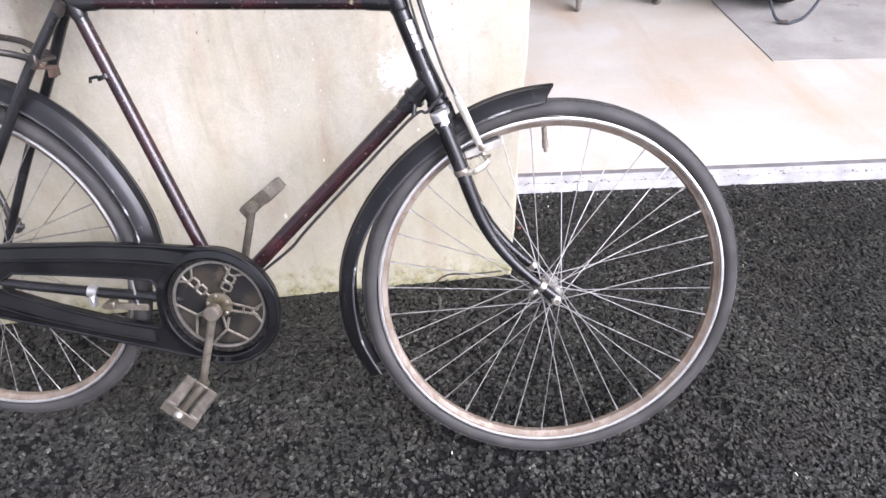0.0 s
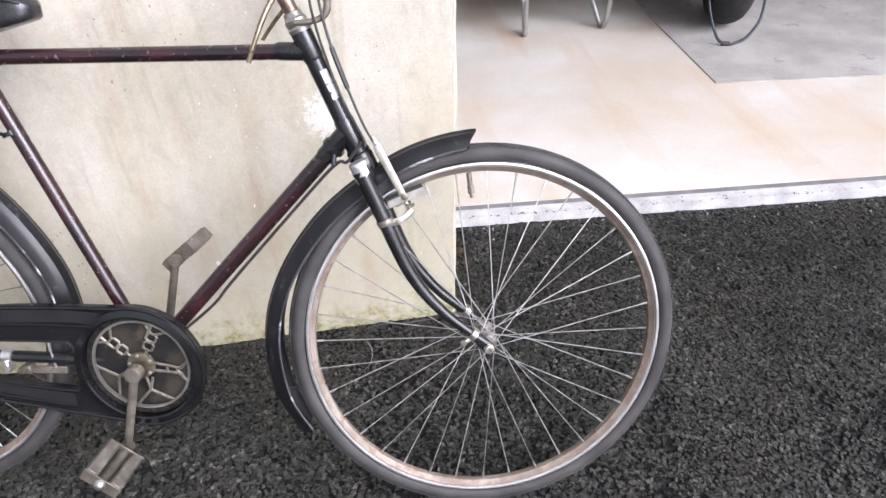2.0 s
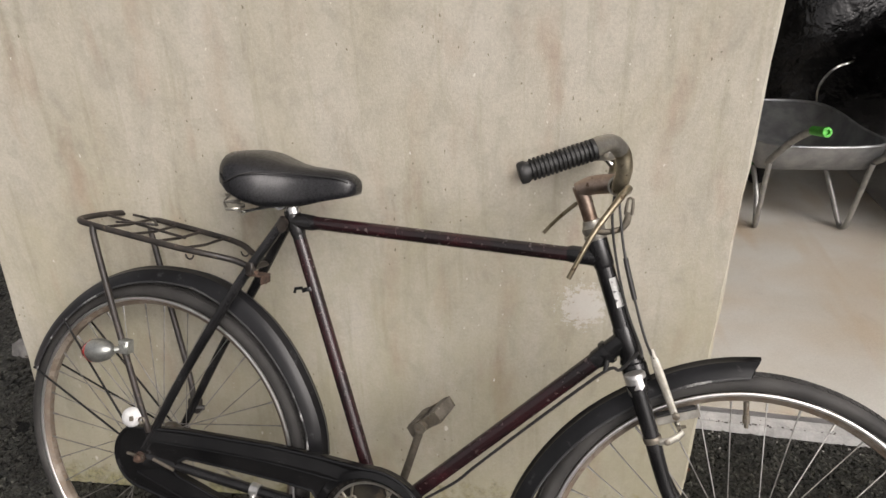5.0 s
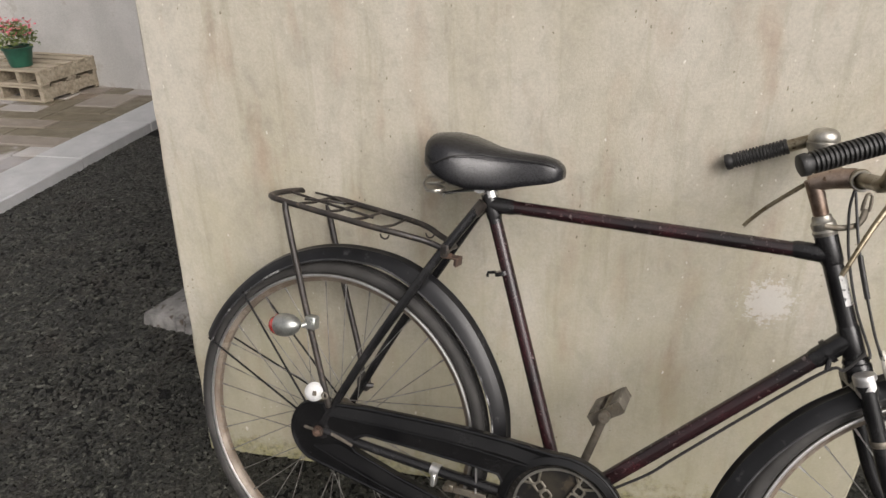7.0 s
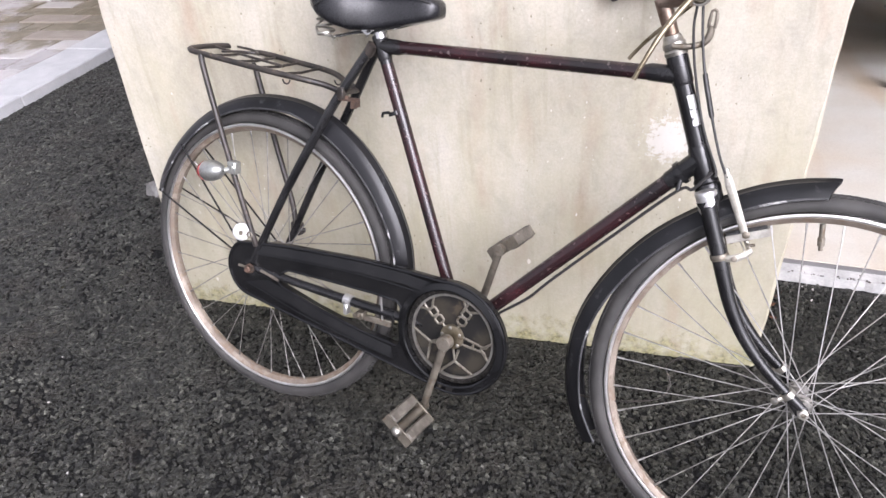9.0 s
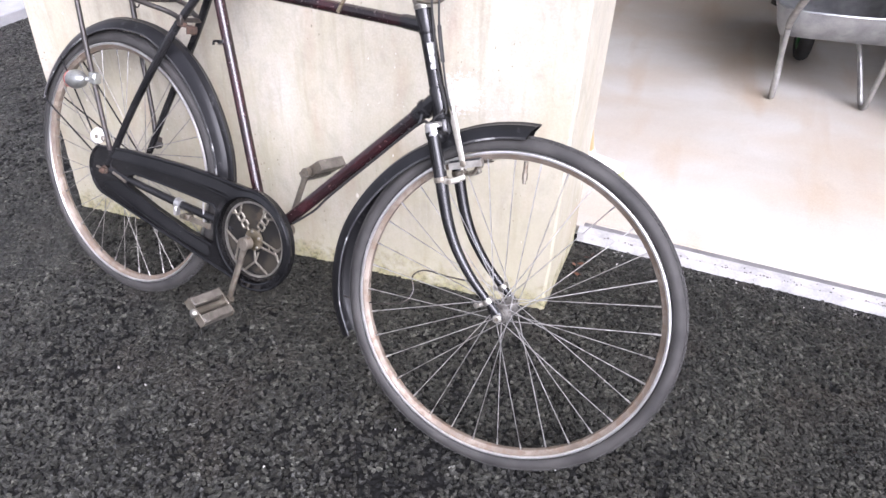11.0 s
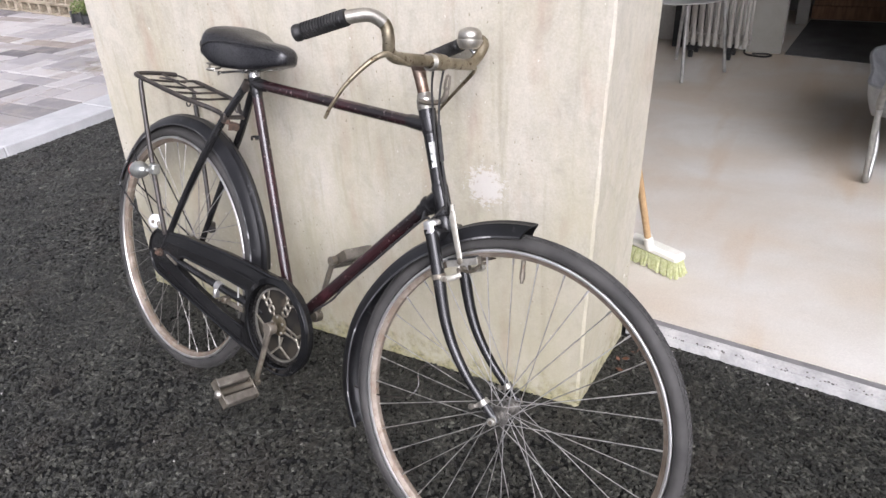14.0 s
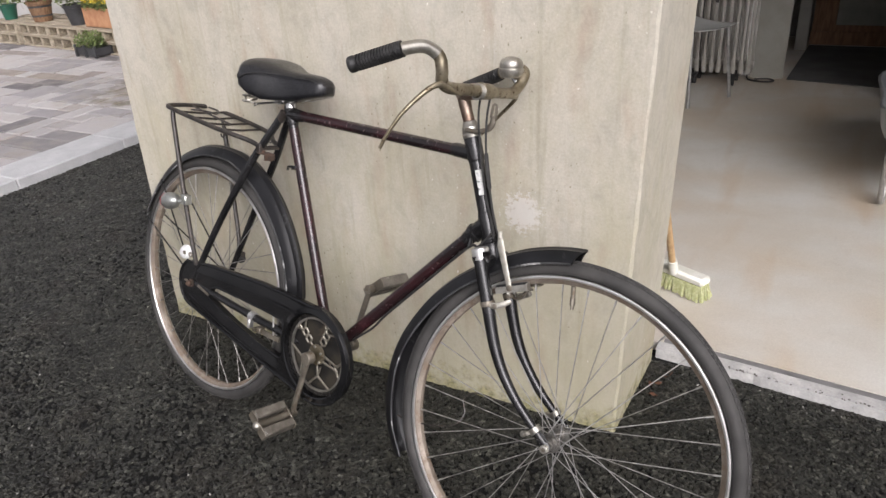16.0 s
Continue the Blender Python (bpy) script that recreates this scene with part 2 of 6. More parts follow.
def floor_material():
    m, t, b = nodes_of("garage_concrete")
    at = coords(t, world_space=True)
    base = ramp(t, noise_tex(t, at, 1.6, 6.0, 0.6, 0.5), [(0.3, (0.5, 0.465, 0.4)), (0.55, (0.575, 0.555, 0.505)), (0.75, (0.62, 0.6, 0.56))])
    stain = noise_tex(t, coords(t, (1.0, 1.7, 1.0), True), 1.5, 3.0, 0.5, 0.25)
    base = mix(t, ramp(t, stain, [(0.4, 0.0), (0.64, 0.5)]), base, (0.47, 0.365, 0.245))
    trail = noise_tex(t, coords(t, (3.4, 0.6, 1.0), True), 1.3, 3.0, 0.5, 0.2)
    base = mix(t, ramp(t, trail, [(0.52, 0.0), (0.66, 0.45)]), base, (0.45, 0.32, 0.19))
    spill = noise_tex(t, at, 7.0, 4.0, 0.6, 0.3)
    base = mix(t, ramp(t, spill, [(0.62, 0.0), (0.74, 0.3)]), base, (0.4, 0.36, 0.3))
    fine = noise_tex(t, at, 220.0, 4.0, 0.65)
    base = mix(t, 0.3, base, ramp(t, fine, [(0.3, 0.5), (0.7, 1.0)]), "MULTIPLY")
    t.links.new(base, b.inputs["Base Color"])
    t.links.new(ramp(t, stain, [(0.4, 0.75), (0.65, 0.5)]), b.inputs["Roughness"])
    bump(t, b, fine, 0.15, 0.001)
    return m


def slab_material():
    m, t, b = nodes_of("sandstone_slab")
    o = t.nodes.new("ShaderNodeObjectInfo")
    at = coords(t, world_space=True)
    base = ramp(t, o.outputs["Random"], [(0.0, (0.12, 0.11, 0.112)), (0.1, (0.29, 0.275, 0.275)), (0.4, (0.4, 0.38, 0.372)), (0.5, (0.2, 0.16, 0.13)), (0.56, (0.37, 0.345, 0.34)), (0.88, (0.46, 0.44, 0.428)), (1.0, (0.24, 0.2, 0.165))])
    cloud = noise_tex(t, at, 6.0, 5.0, 0.6)
    base = mix(t, ramp(t, cloud, [(0.5, 0.0), (0.68, 0.4)]), base, (0.24, 0.19, 0.13))
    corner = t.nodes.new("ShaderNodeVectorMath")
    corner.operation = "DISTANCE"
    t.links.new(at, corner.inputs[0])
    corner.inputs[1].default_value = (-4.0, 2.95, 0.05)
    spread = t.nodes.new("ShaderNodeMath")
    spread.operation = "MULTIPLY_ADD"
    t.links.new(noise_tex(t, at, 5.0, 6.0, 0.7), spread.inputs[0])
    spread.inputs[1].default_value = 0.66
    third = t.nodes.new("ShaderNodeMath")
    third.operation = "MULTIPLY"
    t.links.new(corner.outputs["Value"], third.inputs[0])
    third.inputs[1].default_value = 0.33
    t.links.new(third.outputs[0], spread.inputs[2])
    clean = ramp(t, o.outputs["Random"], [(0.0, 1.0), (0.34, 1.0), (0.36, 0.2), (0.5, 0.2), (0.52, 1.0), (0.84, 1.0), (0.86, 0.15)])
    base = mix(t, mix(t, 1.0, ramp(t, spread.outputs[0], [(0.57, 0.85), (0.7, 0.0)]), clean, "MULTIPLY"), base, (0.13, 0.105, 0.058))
    fine = noise_tex(t, at, 120.0, 4.0)
    base = mix(t, 0.3, base, ramp(t, fine, [(0.3, 0.5), (0.7, 1.0)]), "MULTIPLY")
    t.links.new(base, b.inputs["Base Color"])
    t.links.new(ramp(t, cloud, [(0.4, 0.75), (0.6, 0.45)]), b.inputs["Roughness"])
    bump(t, b, fine, 0.2, 0.002)
    return m


def glass_lens(name, colour):
    m, t, b = nodes_of(name)
    b.inputs["Base Color"].default_value = (*colour, 1)
    b.inputs["Roughness"].default_value = 0.15
    b.inputs["Coat Weight"].default_value = 0.6
    at = coords(t)
    bump(t, b, noise_tex(t, at, 400.0, 1.0), 0.2, 0.001)
    return m


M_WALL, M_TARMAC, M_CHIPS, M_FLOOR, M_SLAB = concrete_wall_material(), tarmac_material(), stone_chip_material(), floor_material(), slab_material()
M_BLACK = surface("black_enamel", (0.007, 0.007, 0.0075), (0.02, 0.0195, 0.02), 14, 0.24, wear=(0.06, 0.056, 0.052), wear_from=0.68, wear_scale=110, rough_wear=0.5, relief=0.05)
M_MAROON = surface("worn_maroon_enamel", (0.012, 0.0085, 0.009), (0.038, 0.0115, 0.0138), 13, 0.27, wear=(0.13, 0.105, 0.1), wear_from=0.62, wear_scale=90, rough_wear=0.5, relief=0.07, spread=(0.36, 0.66), coat=0.25)
M_GUARD = surface("dull_black_guard", (0.006, 0.006, 0.0066), (0.013, 0.013, 0.0145), 9, 0.3, wear=(0.04, 0.04, 0.042), wear_from=0.6, wear_scale=34, rough_wear=0.45, spec=0.34, relief=0.06)
M_TYRE = surface("tyre_rubber", (0.026, 0.0248, 0.0235), (0.052, 0.049, 0.046), 14, 0.7, relief=0.2, relief_scale=500)
M_TREAD = surface("dusty_tread", (0.03, 0.029, 0.028), (0.065, 0.063, 0.06), 30, 0.75, relief=0.3, relief_scale=400)
M_RIMSIDE = surface("polished_rim", (0.62, 0.6, 0.57), (0.82, 0.81, 0.79), 20, 0.3, 0.9, wear=(0.4, 0.32, 0.25), wear_from=0.7, wear_scale=70, rough_wear=0.6)
M_RIMIN = surface("rusty_rim", (0.15, 0.118, 0.09), (0.3, 0.255, 0.21), 16, 0.55, 0.3, wear=(0.19, 0.145, 0.107), wear_from=0.5, wear_scale=50, rough_wear=0.75)
M_CHROME = surface("worn_chrome", (0.55, 0.54, 0.52), (0.8, 0.79, 0.77), 25, 0.22, 1.0, wear=(0.25, 0.18, 0.12), wear_from=0.66, wear_scale=120, rough_wear=0.55)
M_SPOKE = surface("galvanised_spoke", (0.4, 0.39, 0.38), (0.65, 0.64, 0.62), 40, 0.38, 0.9)
M_DULLSPOKE = surface("dull_spoke", (0.2, 0.19, 0.18), (0.4, 0.39, 0.37), 40, 0.5, 0.8)
M_PALELINK = surface("yellowed_alloy", (0.3, 0.285, 0.24), (0.44, 0.42, 0.37), 40, 0.45, 0.5)
M_NICKEL = surface("dull_cream_nickel", (0.34, 0.32, 0.28), (0.52, 0.5, 0.45), 30, 0.36, 0.85, wear=(0.3, 0.24, 0.17), wear_from=0.66, wear_scale=90, rough_wear=0.6)
M_HUB = surface("oily_grey_hub", (0.12, 0.112, 0.1), (0.36, 0.345, 0.32), 60, 0.35, 0.85, wear=(0.06, 0.05, 0.04), wear_from=0.58, wear_scale=90, rough_wear=0.6)
M_GLOSS = surface("glossy_black_enamel", (0.004, 0.004, 0.0045), (0.009, 0.009, 0.0095), 14, 0.1, wear=(0.1, 0.095, 0.09), wear_from=0.68, wear_scale=90, rough_wear=0.4, relief=0.03)
M_CASE = surface("chaincase_enamel", (0.0045, 0.0045, 0.005), (0.011, 0.0108, 0.011), 14, 0.25, wear=(0.05, 0.046, 0.042), wear_from=0.66, wear_scale=80, rough_wear=0.5, relief=0.05, spec=0.35)
M_PEDAL = surface("grimy_pedal_rubber", (0.06, 0.052, 0.042), (0.15, 0.135, 0.112), 40, 0.5, wear=(0.26, 0.235, 0.2), wear_from=0.64, wear_scale=60, rough_wear=0.6)
M_LAMPSHELL = surface("dull_lamp_alloy", (0.3, 0.31, 0.295), (0.52, 0.53, 0.5), 30, 0.32, 0.8, wear=(0.16, 0.17, 0.14), wear_from=0.6, wear_scale=80, rough_wear=0.5)
M_SPIDER = surface("browned_plating", (0.21, 0.19, 0.15), (0.39, 0.365, 0.305), 40, 0.4, 0.7, wear=(0.12, 0.09, 0.06), wear_from=0.58, wear_scale=110, rough_wear=0.7)
# the near-white flecks paint the highlight along the mudguard lips
M_LIPGLINT = surface("highlit_guard_edge", (0.02, 0.02, 0.021), (0.07, 0.07, 0.072), 14, 0.4, wear=(0.5, 0.5, 0.49), wear_from=0.56, wear_scale=16, rough_wear=0.5)
M_OILY = surface("oily_black_chain", (0.014, 0.013, 0.0115), (0.045, 0.041, 0.036), 60, 0.4, 0.4)
M_CASEBACK = surface("oily_case_plate", (0.005, 0.0045, 0.004), (0.03, 0.025, 0.017), 14, 0.55, wear=(0.05, 0.038, 0.025), wear_from=0.6, wear_scale=30, spread=(0.45, 0.58))
M_BRASSY = surface("rusted_nickel", (0.145, 0.118, 0.072), (0.35, 0.305, 0.222), 18, 0.36, 0.8, wear=(0.09, 0.06, 0.035), wear_from=0.58, wear_scale=70, rough_wear=0.75)
M_STEM = surface("blushed_nickel", (0.2, 0.135, 0.098), (0.42, 0.33, 0.27), 26, 0.36, 0.8, wear=(0.12, 0.075, 0.045), wear_from=0.62, wear_scale=70, rough_wear=0.7)
M_RUST = surface("brown_rust", (0.04, 0.025, 0.018), (0.11, 0.064, 0.042), 60, 0.85, relief=0.4)
M_RACK = surface("brown_black_rack", (0.014, 0.0125, 0.0115), (0.042, 0.034, 0.029), 30, 0.42, wear=(0.11, 0.085, 0.065), wear_from=0.6, wear_scale=90, rough_wear=0.75)
M_STEEL = surface("dull_aged_steel", (0.12, 0.105, 0.082), (0.25, 0.222, 0.18), 22, 0.45, 0.6, wear=(0.16, 0.12, 0.08), wear_from=0.58, wear_scale=70, rough_wear=0.8)
M_GRIP = surface("grip_rubber", (0.009, 0.009, 0.009), (0.034, 0.033, 0.032), 40, 0.5, wear=(0.12, 0.118, 0.112), wear_from=0.62, wear_scale=160, rough_wear=0.7, relief=0.1)
M_VINYL = surface("saddle_vinyl", (0.008, 0.008, 0.0092), (0.016, 0.016, 0.018), 20, 0.27, relief=0.2, relief_scale=700, depth=0.0005)
M_CABLE = surface("cable_sheath", (0.015, 0.014, 0.013), (0.03, 0.028, 0.027), 60, 0.5)
M_ALU = surface("pale_alloy", (0.6, 0.59, 0.57), (0.78, 0.77, 0.75), 40, 0.35, 0.85)
M_WHITE = surface("white_enamel", (0.5, 0.5, 0.49), (0.72, 0.72, 0.71), 20, 0.4, wear=(0.3, 0.29, 0.27), wear_from=0.66, wear_scale=60)
M_STICKER = surface("worn_sticker", (0.42, 0.42, 0.4), (0.6, 0.6, 0.58), 40, 0.5, wear=(0.03, 0.03, 0.03), wear_from=0.56, wear_scale=140)
M_RED = glass_lens("red_lens", (0.13, 0.007, 0.008))
M_BRIGHTRED = glass_lens("clear_red_lens", (0.42, 0.03, 0.025))
M_SILL = surface("pale_sill_concrete", (0.38, 0.375, 0.365), (0.56, 0.55, 0.53), 14, 0.8, wear=(0.2, 0.185, 0.17), wear_from=0.66, wear_scale=38, rough_wear=0.9, relief=0.3, relief_scale=150)
M_KERB = surface("kerb_concrete", (0.41, 0.412, 0.412), (0.52, 0.52, 0.52), 5, 0.85, wear=(0.29, 0.29, 0.28), wear_from=0.62, wear_scale=18, relief=0.3, relief_scale=160)
M_STRIP = surface("grey_channel", (0.15, 0.145, 0.145), (0.22, 0.213, 0.212), 12, 0.55, 0.0, wear=(0.11, 0.105, 0.1), wear_from=0.62, wear_scale=40)
M_SCREED = surface("grey_screed", (0.32, 0.305, 0.28), (0.43, 0.412, 0.38), 5, 0.85, wear=(0.26, 0.245, 0.225), wear_from=0.6, wear_scale=14, relief=0.3, relief_scale=180)
M_PLASTER = surface("pale_plaster", (0.46, 0.45, 0.43), (0.56, 0.55, 0.53), 3, 0.9, wear=(0.4, 0.38, 0.35), wear_from=0.58, wear_scale=6, relief=0.2, relief_scale=120)
# wall colour darkened to carry the shade deep in the garage
M_SHADEWALL = surface("shade_toned_wall", (0.14, 0.135, 0.125), (0.22, 0.215, 0.2), 4, 0.9, relief=0.3, relief_scale=90)


# ---- mesh helpers ----
def put(name, geo, material, parent=None, label="", smooth=True, angle=38):
    verts, faces = geo
    me = bpy.data.meshes.new(name)
    me.from_pydata([tuple(v) for v in verts], [], faces)
    me.materials.append(material)
    me.update()
    if smooth:
        me.shade_smooth()
        me.set_sharp_from_angle(angle=radians(angle))
    ob = new(name, me)
    if parent is not None:
        ob.parent = parent
    return tagged(ob, label)


def part(name, geo, material, parent, label="", smooth=True, angle=38):
    return put(name, geo, material, parent, label, smooth, angle)


def thing(name, label, category, m=Matrix(), group=""):
    e = new(name)
    e.empty_display_size = 0.05
    e.matrix_world = m
    return tagged(e, label, category, group)


def join(*geos):
    verts, faces = [], []
    for v, f in geos:
        k = len(verts)
        verts += list(v)
        faces += [tuple(i + k for i in face) for face in f]
    return verts, faces


def moved(geo, m):
    return [m @ Vector(v) for v in geo[0]], geo[1]


def spline(points, steps=8, closed=False):
    """A smooth line through the points."""
    p = [Vector(q) for q in points]
    out, count = [], len(p)
    for i in range(count if closed else count - 1):
        a, b = p[i], p[(i + 1) % count]
        z = p[i - 1] if closed or i else a * 2 - b
        c = p[(i + 2) % count] if closed or i + 2 < count else b * 2 - a
        for k in range(steps):
            s = k / steps
            out.append(0.5 * (2 * a + (b - z) * s + (2 * z - 5 * a + 4 * b - c) * s * s + (3 * a - z - 3 * b + c) * s ** 3))
    return out if closed else out + [p[-1]]


def tube(points, r, seg=12, closed=False, flat=1.0):
    """A round bar along a line; r: one radius or one for each point; flat squashes it across."""
    p = [Vector(q) for q in points]
    count = len(p)
    radii = list(r) if isinstance(r, (list, tuple)) else [r] * count
    if len(radii) != count:
        radii = list(np.interp(np.linspace(0, 1, count), np.linspace(0, 1, len(radii)), radii))
    verts, faces, u = [], [], None
    for i in range(count):
        d = (p[(i + 1) % count] - p[i - 1]) if closed or 0 < i < count - 1 else (p[1] - p[0] if i == 0 else p[-1] - p[-2])
        d.normalize()
        if u is None:
            u = d.orthogonal().normalized() if abs(d.y) > 0.9 else Vector((0, 1, 0)).cross(d).normalized()
        u = (u - d * u.dot(d)).normalized()
        w = d.cross(u)
        for k in range(seg):
            a = 2 * math.pi * k / seg
            verts.append(p[i] + (u * math.cos(a) + w * math.sin(a) * flat) * radii[i])
    for i in range(count if closed else count - 1):
        j = (i + 1) % count
        for k in range(seg):
            q = (k + 1) % seg
            faces.append((i * seg + k, i * seg + q, j * seg + q, j * seg + k))
    if not closed:
        faces.append(tuple(range(seg))[::-1])
        faces.append(tuple((count - 1) * seg + k for k in range(seg)))
    return verts, faces


def lathe(profile, origin, axis, seg=24):
    """A turned body: rows of (distance along the axis, radius)."""
    o, d = Vector(origin), Vector(axis).normalized()
    u = d.orthogonal().normalized()
    w = d.cross(u)
    verts, faces = [], []
    for h, r in profile:
        for k in range(seg):
            a = 2 * math.pi * k / seg
            verts.append(o + d * h + (u * math.cos(a) + w * math.sin(a)) * max(r, 1e-5))
    for i in range(len(profile) - 1):
        for k in range(seg):
            q = (k + 1) % seg
            faces.append((i * seg + k, i * seg + q, (i + 1) * seg + q, (i + 1) * seg + k))
    faces.append(tuple(range(seg))[::-1])
    faces.append(tuple((len(profile) - 1) * seg + k for k in range(seg)))
    return verts, faces


def hoop(profile, centre, seg=96, start=0.0, end=360.0):
    """A profile of (radius, sideways) swept round the y axis through centre; degrees from +x over +z."""
    c = Vector(centre)
    whole = end - start >= 359.9
    rows = seg if whole else seg + 1
    verts, faces, k = [], [], len(profile)
    for i in range(rows):
        a = radians(start + (end - start) * i / seg)
        verts += [c + Vector((r * math.cos(a), s, r * math.sin(a))) for r, s in profile]
    for i in range(seg):
        j = (i + 1) % rows
        for q in range(k):
            z = (q + 1) % k
            faces.append((i * k + q, j * k + q, j * k + z, i * k + z))
    if not whole:
        faces.append(tuple(range(k)))
        faces.append(tuple(seg * k + q for q in range(k))[::-1])
    return verts, faces


def block(x0, x1, y0, y1, z0, z1, c=0.0):
    """A box with chamfered edges."""
    if c <= 0:
        v = [(x, y, z) for x in (x0, x1) for y in (y0, y1) for z in (z0, z1)]
        return v, [(0, 1, 3, 2), (4, 6, 7, 5), (0, 4, 5, 1), (2, 3, 7, 6), (0, 2, 6, 4), (1, 5, 7, 3)]
    verts, ids = [], {}
    lo, hi = (x0, y0, z0), (x1, y1, z1)
    for corner in range(8):
        s = [(corner >> k) & 1 for k in range(3)]
        for axis in range(3):
            p = []
            for k in range(3):
                edge = hi[k] if s[k] else lo[k]
                p.append(edge if k == axis else edge - c if s[k] else edge + c)
            ids[corner, axis] = len(verts)
            verts.append(tuple(p))
    faces = []
    for axis in range(3):
        a, b = [k for k in range(3) if k != axis]
        for side in (0, 1):
            ring = [(side << axis) | (i << a) | (j << b) for i, j in ((0, 0), (1, 0), (1, 1), (0, 1))]
            faces.append(tuple(ids[q, axis] for q in ring))
    for axis in range(3):
        a, b = [k for k in range(3) if k != axis]
        for i in (0, 1):
            for j in (0, 1):
                p = (i << a) | (j << b)
                q = p | (1 << axis)
                faces.append((ids[p, a], ids[p, b], ids[q, b], ids[q, a]))
    for corner in range(8):
        faces.append((ids[corner, 0], ids[corner, 1], ids[corner, 2]))
    bm = bmesh.new()
    bv = [bm.verts.new(v) for v in verts]
    for face in faces:
        bm.faces.new([bv[k] for k in face])
    bmesh.ops.recalc_face_normals(bm, faces=bm.faces)
    out = [tuple(v.co) for v in bm.verts], [tuple(v.index for v in face.verts) for face in bm.faces]
    bm.free()
    return out


def prism(outline, z0, z1):
    """A flat outline of (x, y), raised from z0 to z1."""
    k = len(outline)
    v = [(x, y, z0) for x, y in outline] + [(x, y, z1) for x, y in outline]
    f = [tuple(range(k))[::-1], tuple(range(k, 2 * k))]
    f += [(i, (i + 1) % k, (i + 1) % k + k, i + k) for i in range(k)]
    return v, f


def plate(outline, holes, y0, y1):
    """A plate in the xz plane with holes, between two distances y."""
    from mathutils.geometry import tessellate_polygon
    loops = [[Vector((x, 0, z)) for x, z in loop] for loop in (outline, *holes)]
    flat = [p for loop in loops for p in loop]
    tris = tessellate_polygon(loops)
    k = len(flat)
    verts = [(p.x, y0, p.z) for p in flat] + [(p.x, y1, p.z) for p in flat]
    faces = [tuple(t) for t in tris] + [tuple(i + k for i in t)[::-1] for t in tris]
    at = 0
    for loop in loops:
        m = len(loop)
        faces += [(at + i, at + (i + 1) % m, at + (i + 1) % m + k, at + i + k) for i in range(m)]
        at += m
    bm = bmesh.new()
    bv = [bm.verts.new(v) for v in verts]
    for face in faces:
        try:
            bm.faces.new([bv[i] for i in face])
        except ValueError:
            pass
    bmesh.ops.recalc_face_normals(bm, faces=bm.faces)
    out = [tuple(v.co) for v in bm.verts], [tuple(v.index for v in face.verts) for face in bm.faces]
    bm.free()
    return out


# ---- the setting ----
GROUND = -0.012
SLANT = 0.039          # the site falls a little along the wall
FLOOR = 0.02


def structure(name, geo, material, label, smooth=False):
    return tagged(put(name, geo, material, None, "", smooth), label, kind="structure")


def sheet(x0, x1, y0, y1, z):
    return [(x0, y0, z), (x1, y0, z), (x1, y1, z), (x0, y1, z)], [(0, 1, 2, 3)]


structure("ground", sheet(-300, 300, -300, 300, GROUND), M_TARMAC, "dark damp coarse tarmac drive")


def pier():
    """The free end of the wall: a thick slab with slightly worn arrises."""
    h, c = 2.75, 0.006
    x0, x1, y0, y1 = -1.605, 0.0, 0.0, 0.36
    loop = [(x0 + c, y0), (x1 - c, y0), (x1, y0 + c), (x1 + 0.012, y1 - c), (x1 + 0.012 - c, y1), (x0 + c, y1), (x0, y1 - c), (x0, y0 + c)]
    rnd = random.Random(4)
    levels, verts, faces, k = 56, [], [], len(loop)
    for i in range(levels + 1):
        z = GROUND - 0.05 + (h + 0.05 - GROUND) * i / levels
        for n, (x, y) in enumerate(loop):
            jog = rnd.uniform(-0.0022, 0.0022) if n in (0, 1, 2, 7) else 0.0
            verts.append((x + (0.044 if n in (1, 2) else SLANT) * z + jog, y + abs(jog) * 0.5, z))
    for i in range(levels):
        for n in range(k):
            q = (n + 1) % k
            faces.append((i * k + n, i * k + q, (i + 1) * k + q, (i + 1) * k + n))
    faces.append(tuple(levels * k + n for n in range(k)))
    return verts, faces


structure("wall_pier", pier(), M_WALL, "cream-grey rendered concrete wall end with stains and green growth")


def sill_line(x, back=0.0):
    return 0.371 - 0.092 * (x - 0.12) + back


XR = 5.2
structure("garage_floor", prism([(-1.45, 0.42), (0.03, 0.42), (0.03, sill_line(0.03, 0.071)), (XR, sill_line(XR, 0.071)), (XR, 5.2), (-1.45, 5.2)], -0.2, FLOOR),
          M_FLOOR, "pale stained concrete garage floor")
rough = random.Random(9)
front_edge = []
for k in range(150):
    x = 0.018 + (XR - 0.018) * (k / 149) ** 1.6
    front_edge.append((x, sill_line(x) + rough.uniform(-0.0007, 0.0007) + (0.004 if rough.random() < 0.04 else 0.0)))
sill = structure("threshold", prism(front_edge + [(XR, sill_line(XR, 0.041)), (0.018, sill_line(0.018, 0.041))], -0.2, FLOOR + 0.002),
                 M_SILL, "chipped pale concrete door threshold")
structure("threshold_channel", prism([(0.018, sill_line(0.018, 0.041)), (XR, sill_line(XR, 0.041)), (XR, sill_line(XR, 0.071)), (0.018, sill_line(0.018, 0.071))], -0.2, FLOOR - 0.003),
          M_STRIP, "grey metal channel in the doorway")
structure("floor_repair", prism([(1.205, 1.065), (1.9, 0.965), (2.6, 0.9), (2.6, 2.9), (1.28, 2.9), (1.225, 1.7)], FLOOR, FLOOR + 0.004), M_SCREED, "darker grey screed patch on the garage floor")
structure("wall_garage_left", block(-1.6, -1.45, 0.36, 5.2, -0.05, 2.75), M_PLASTER, "pale plastered garage side wall")
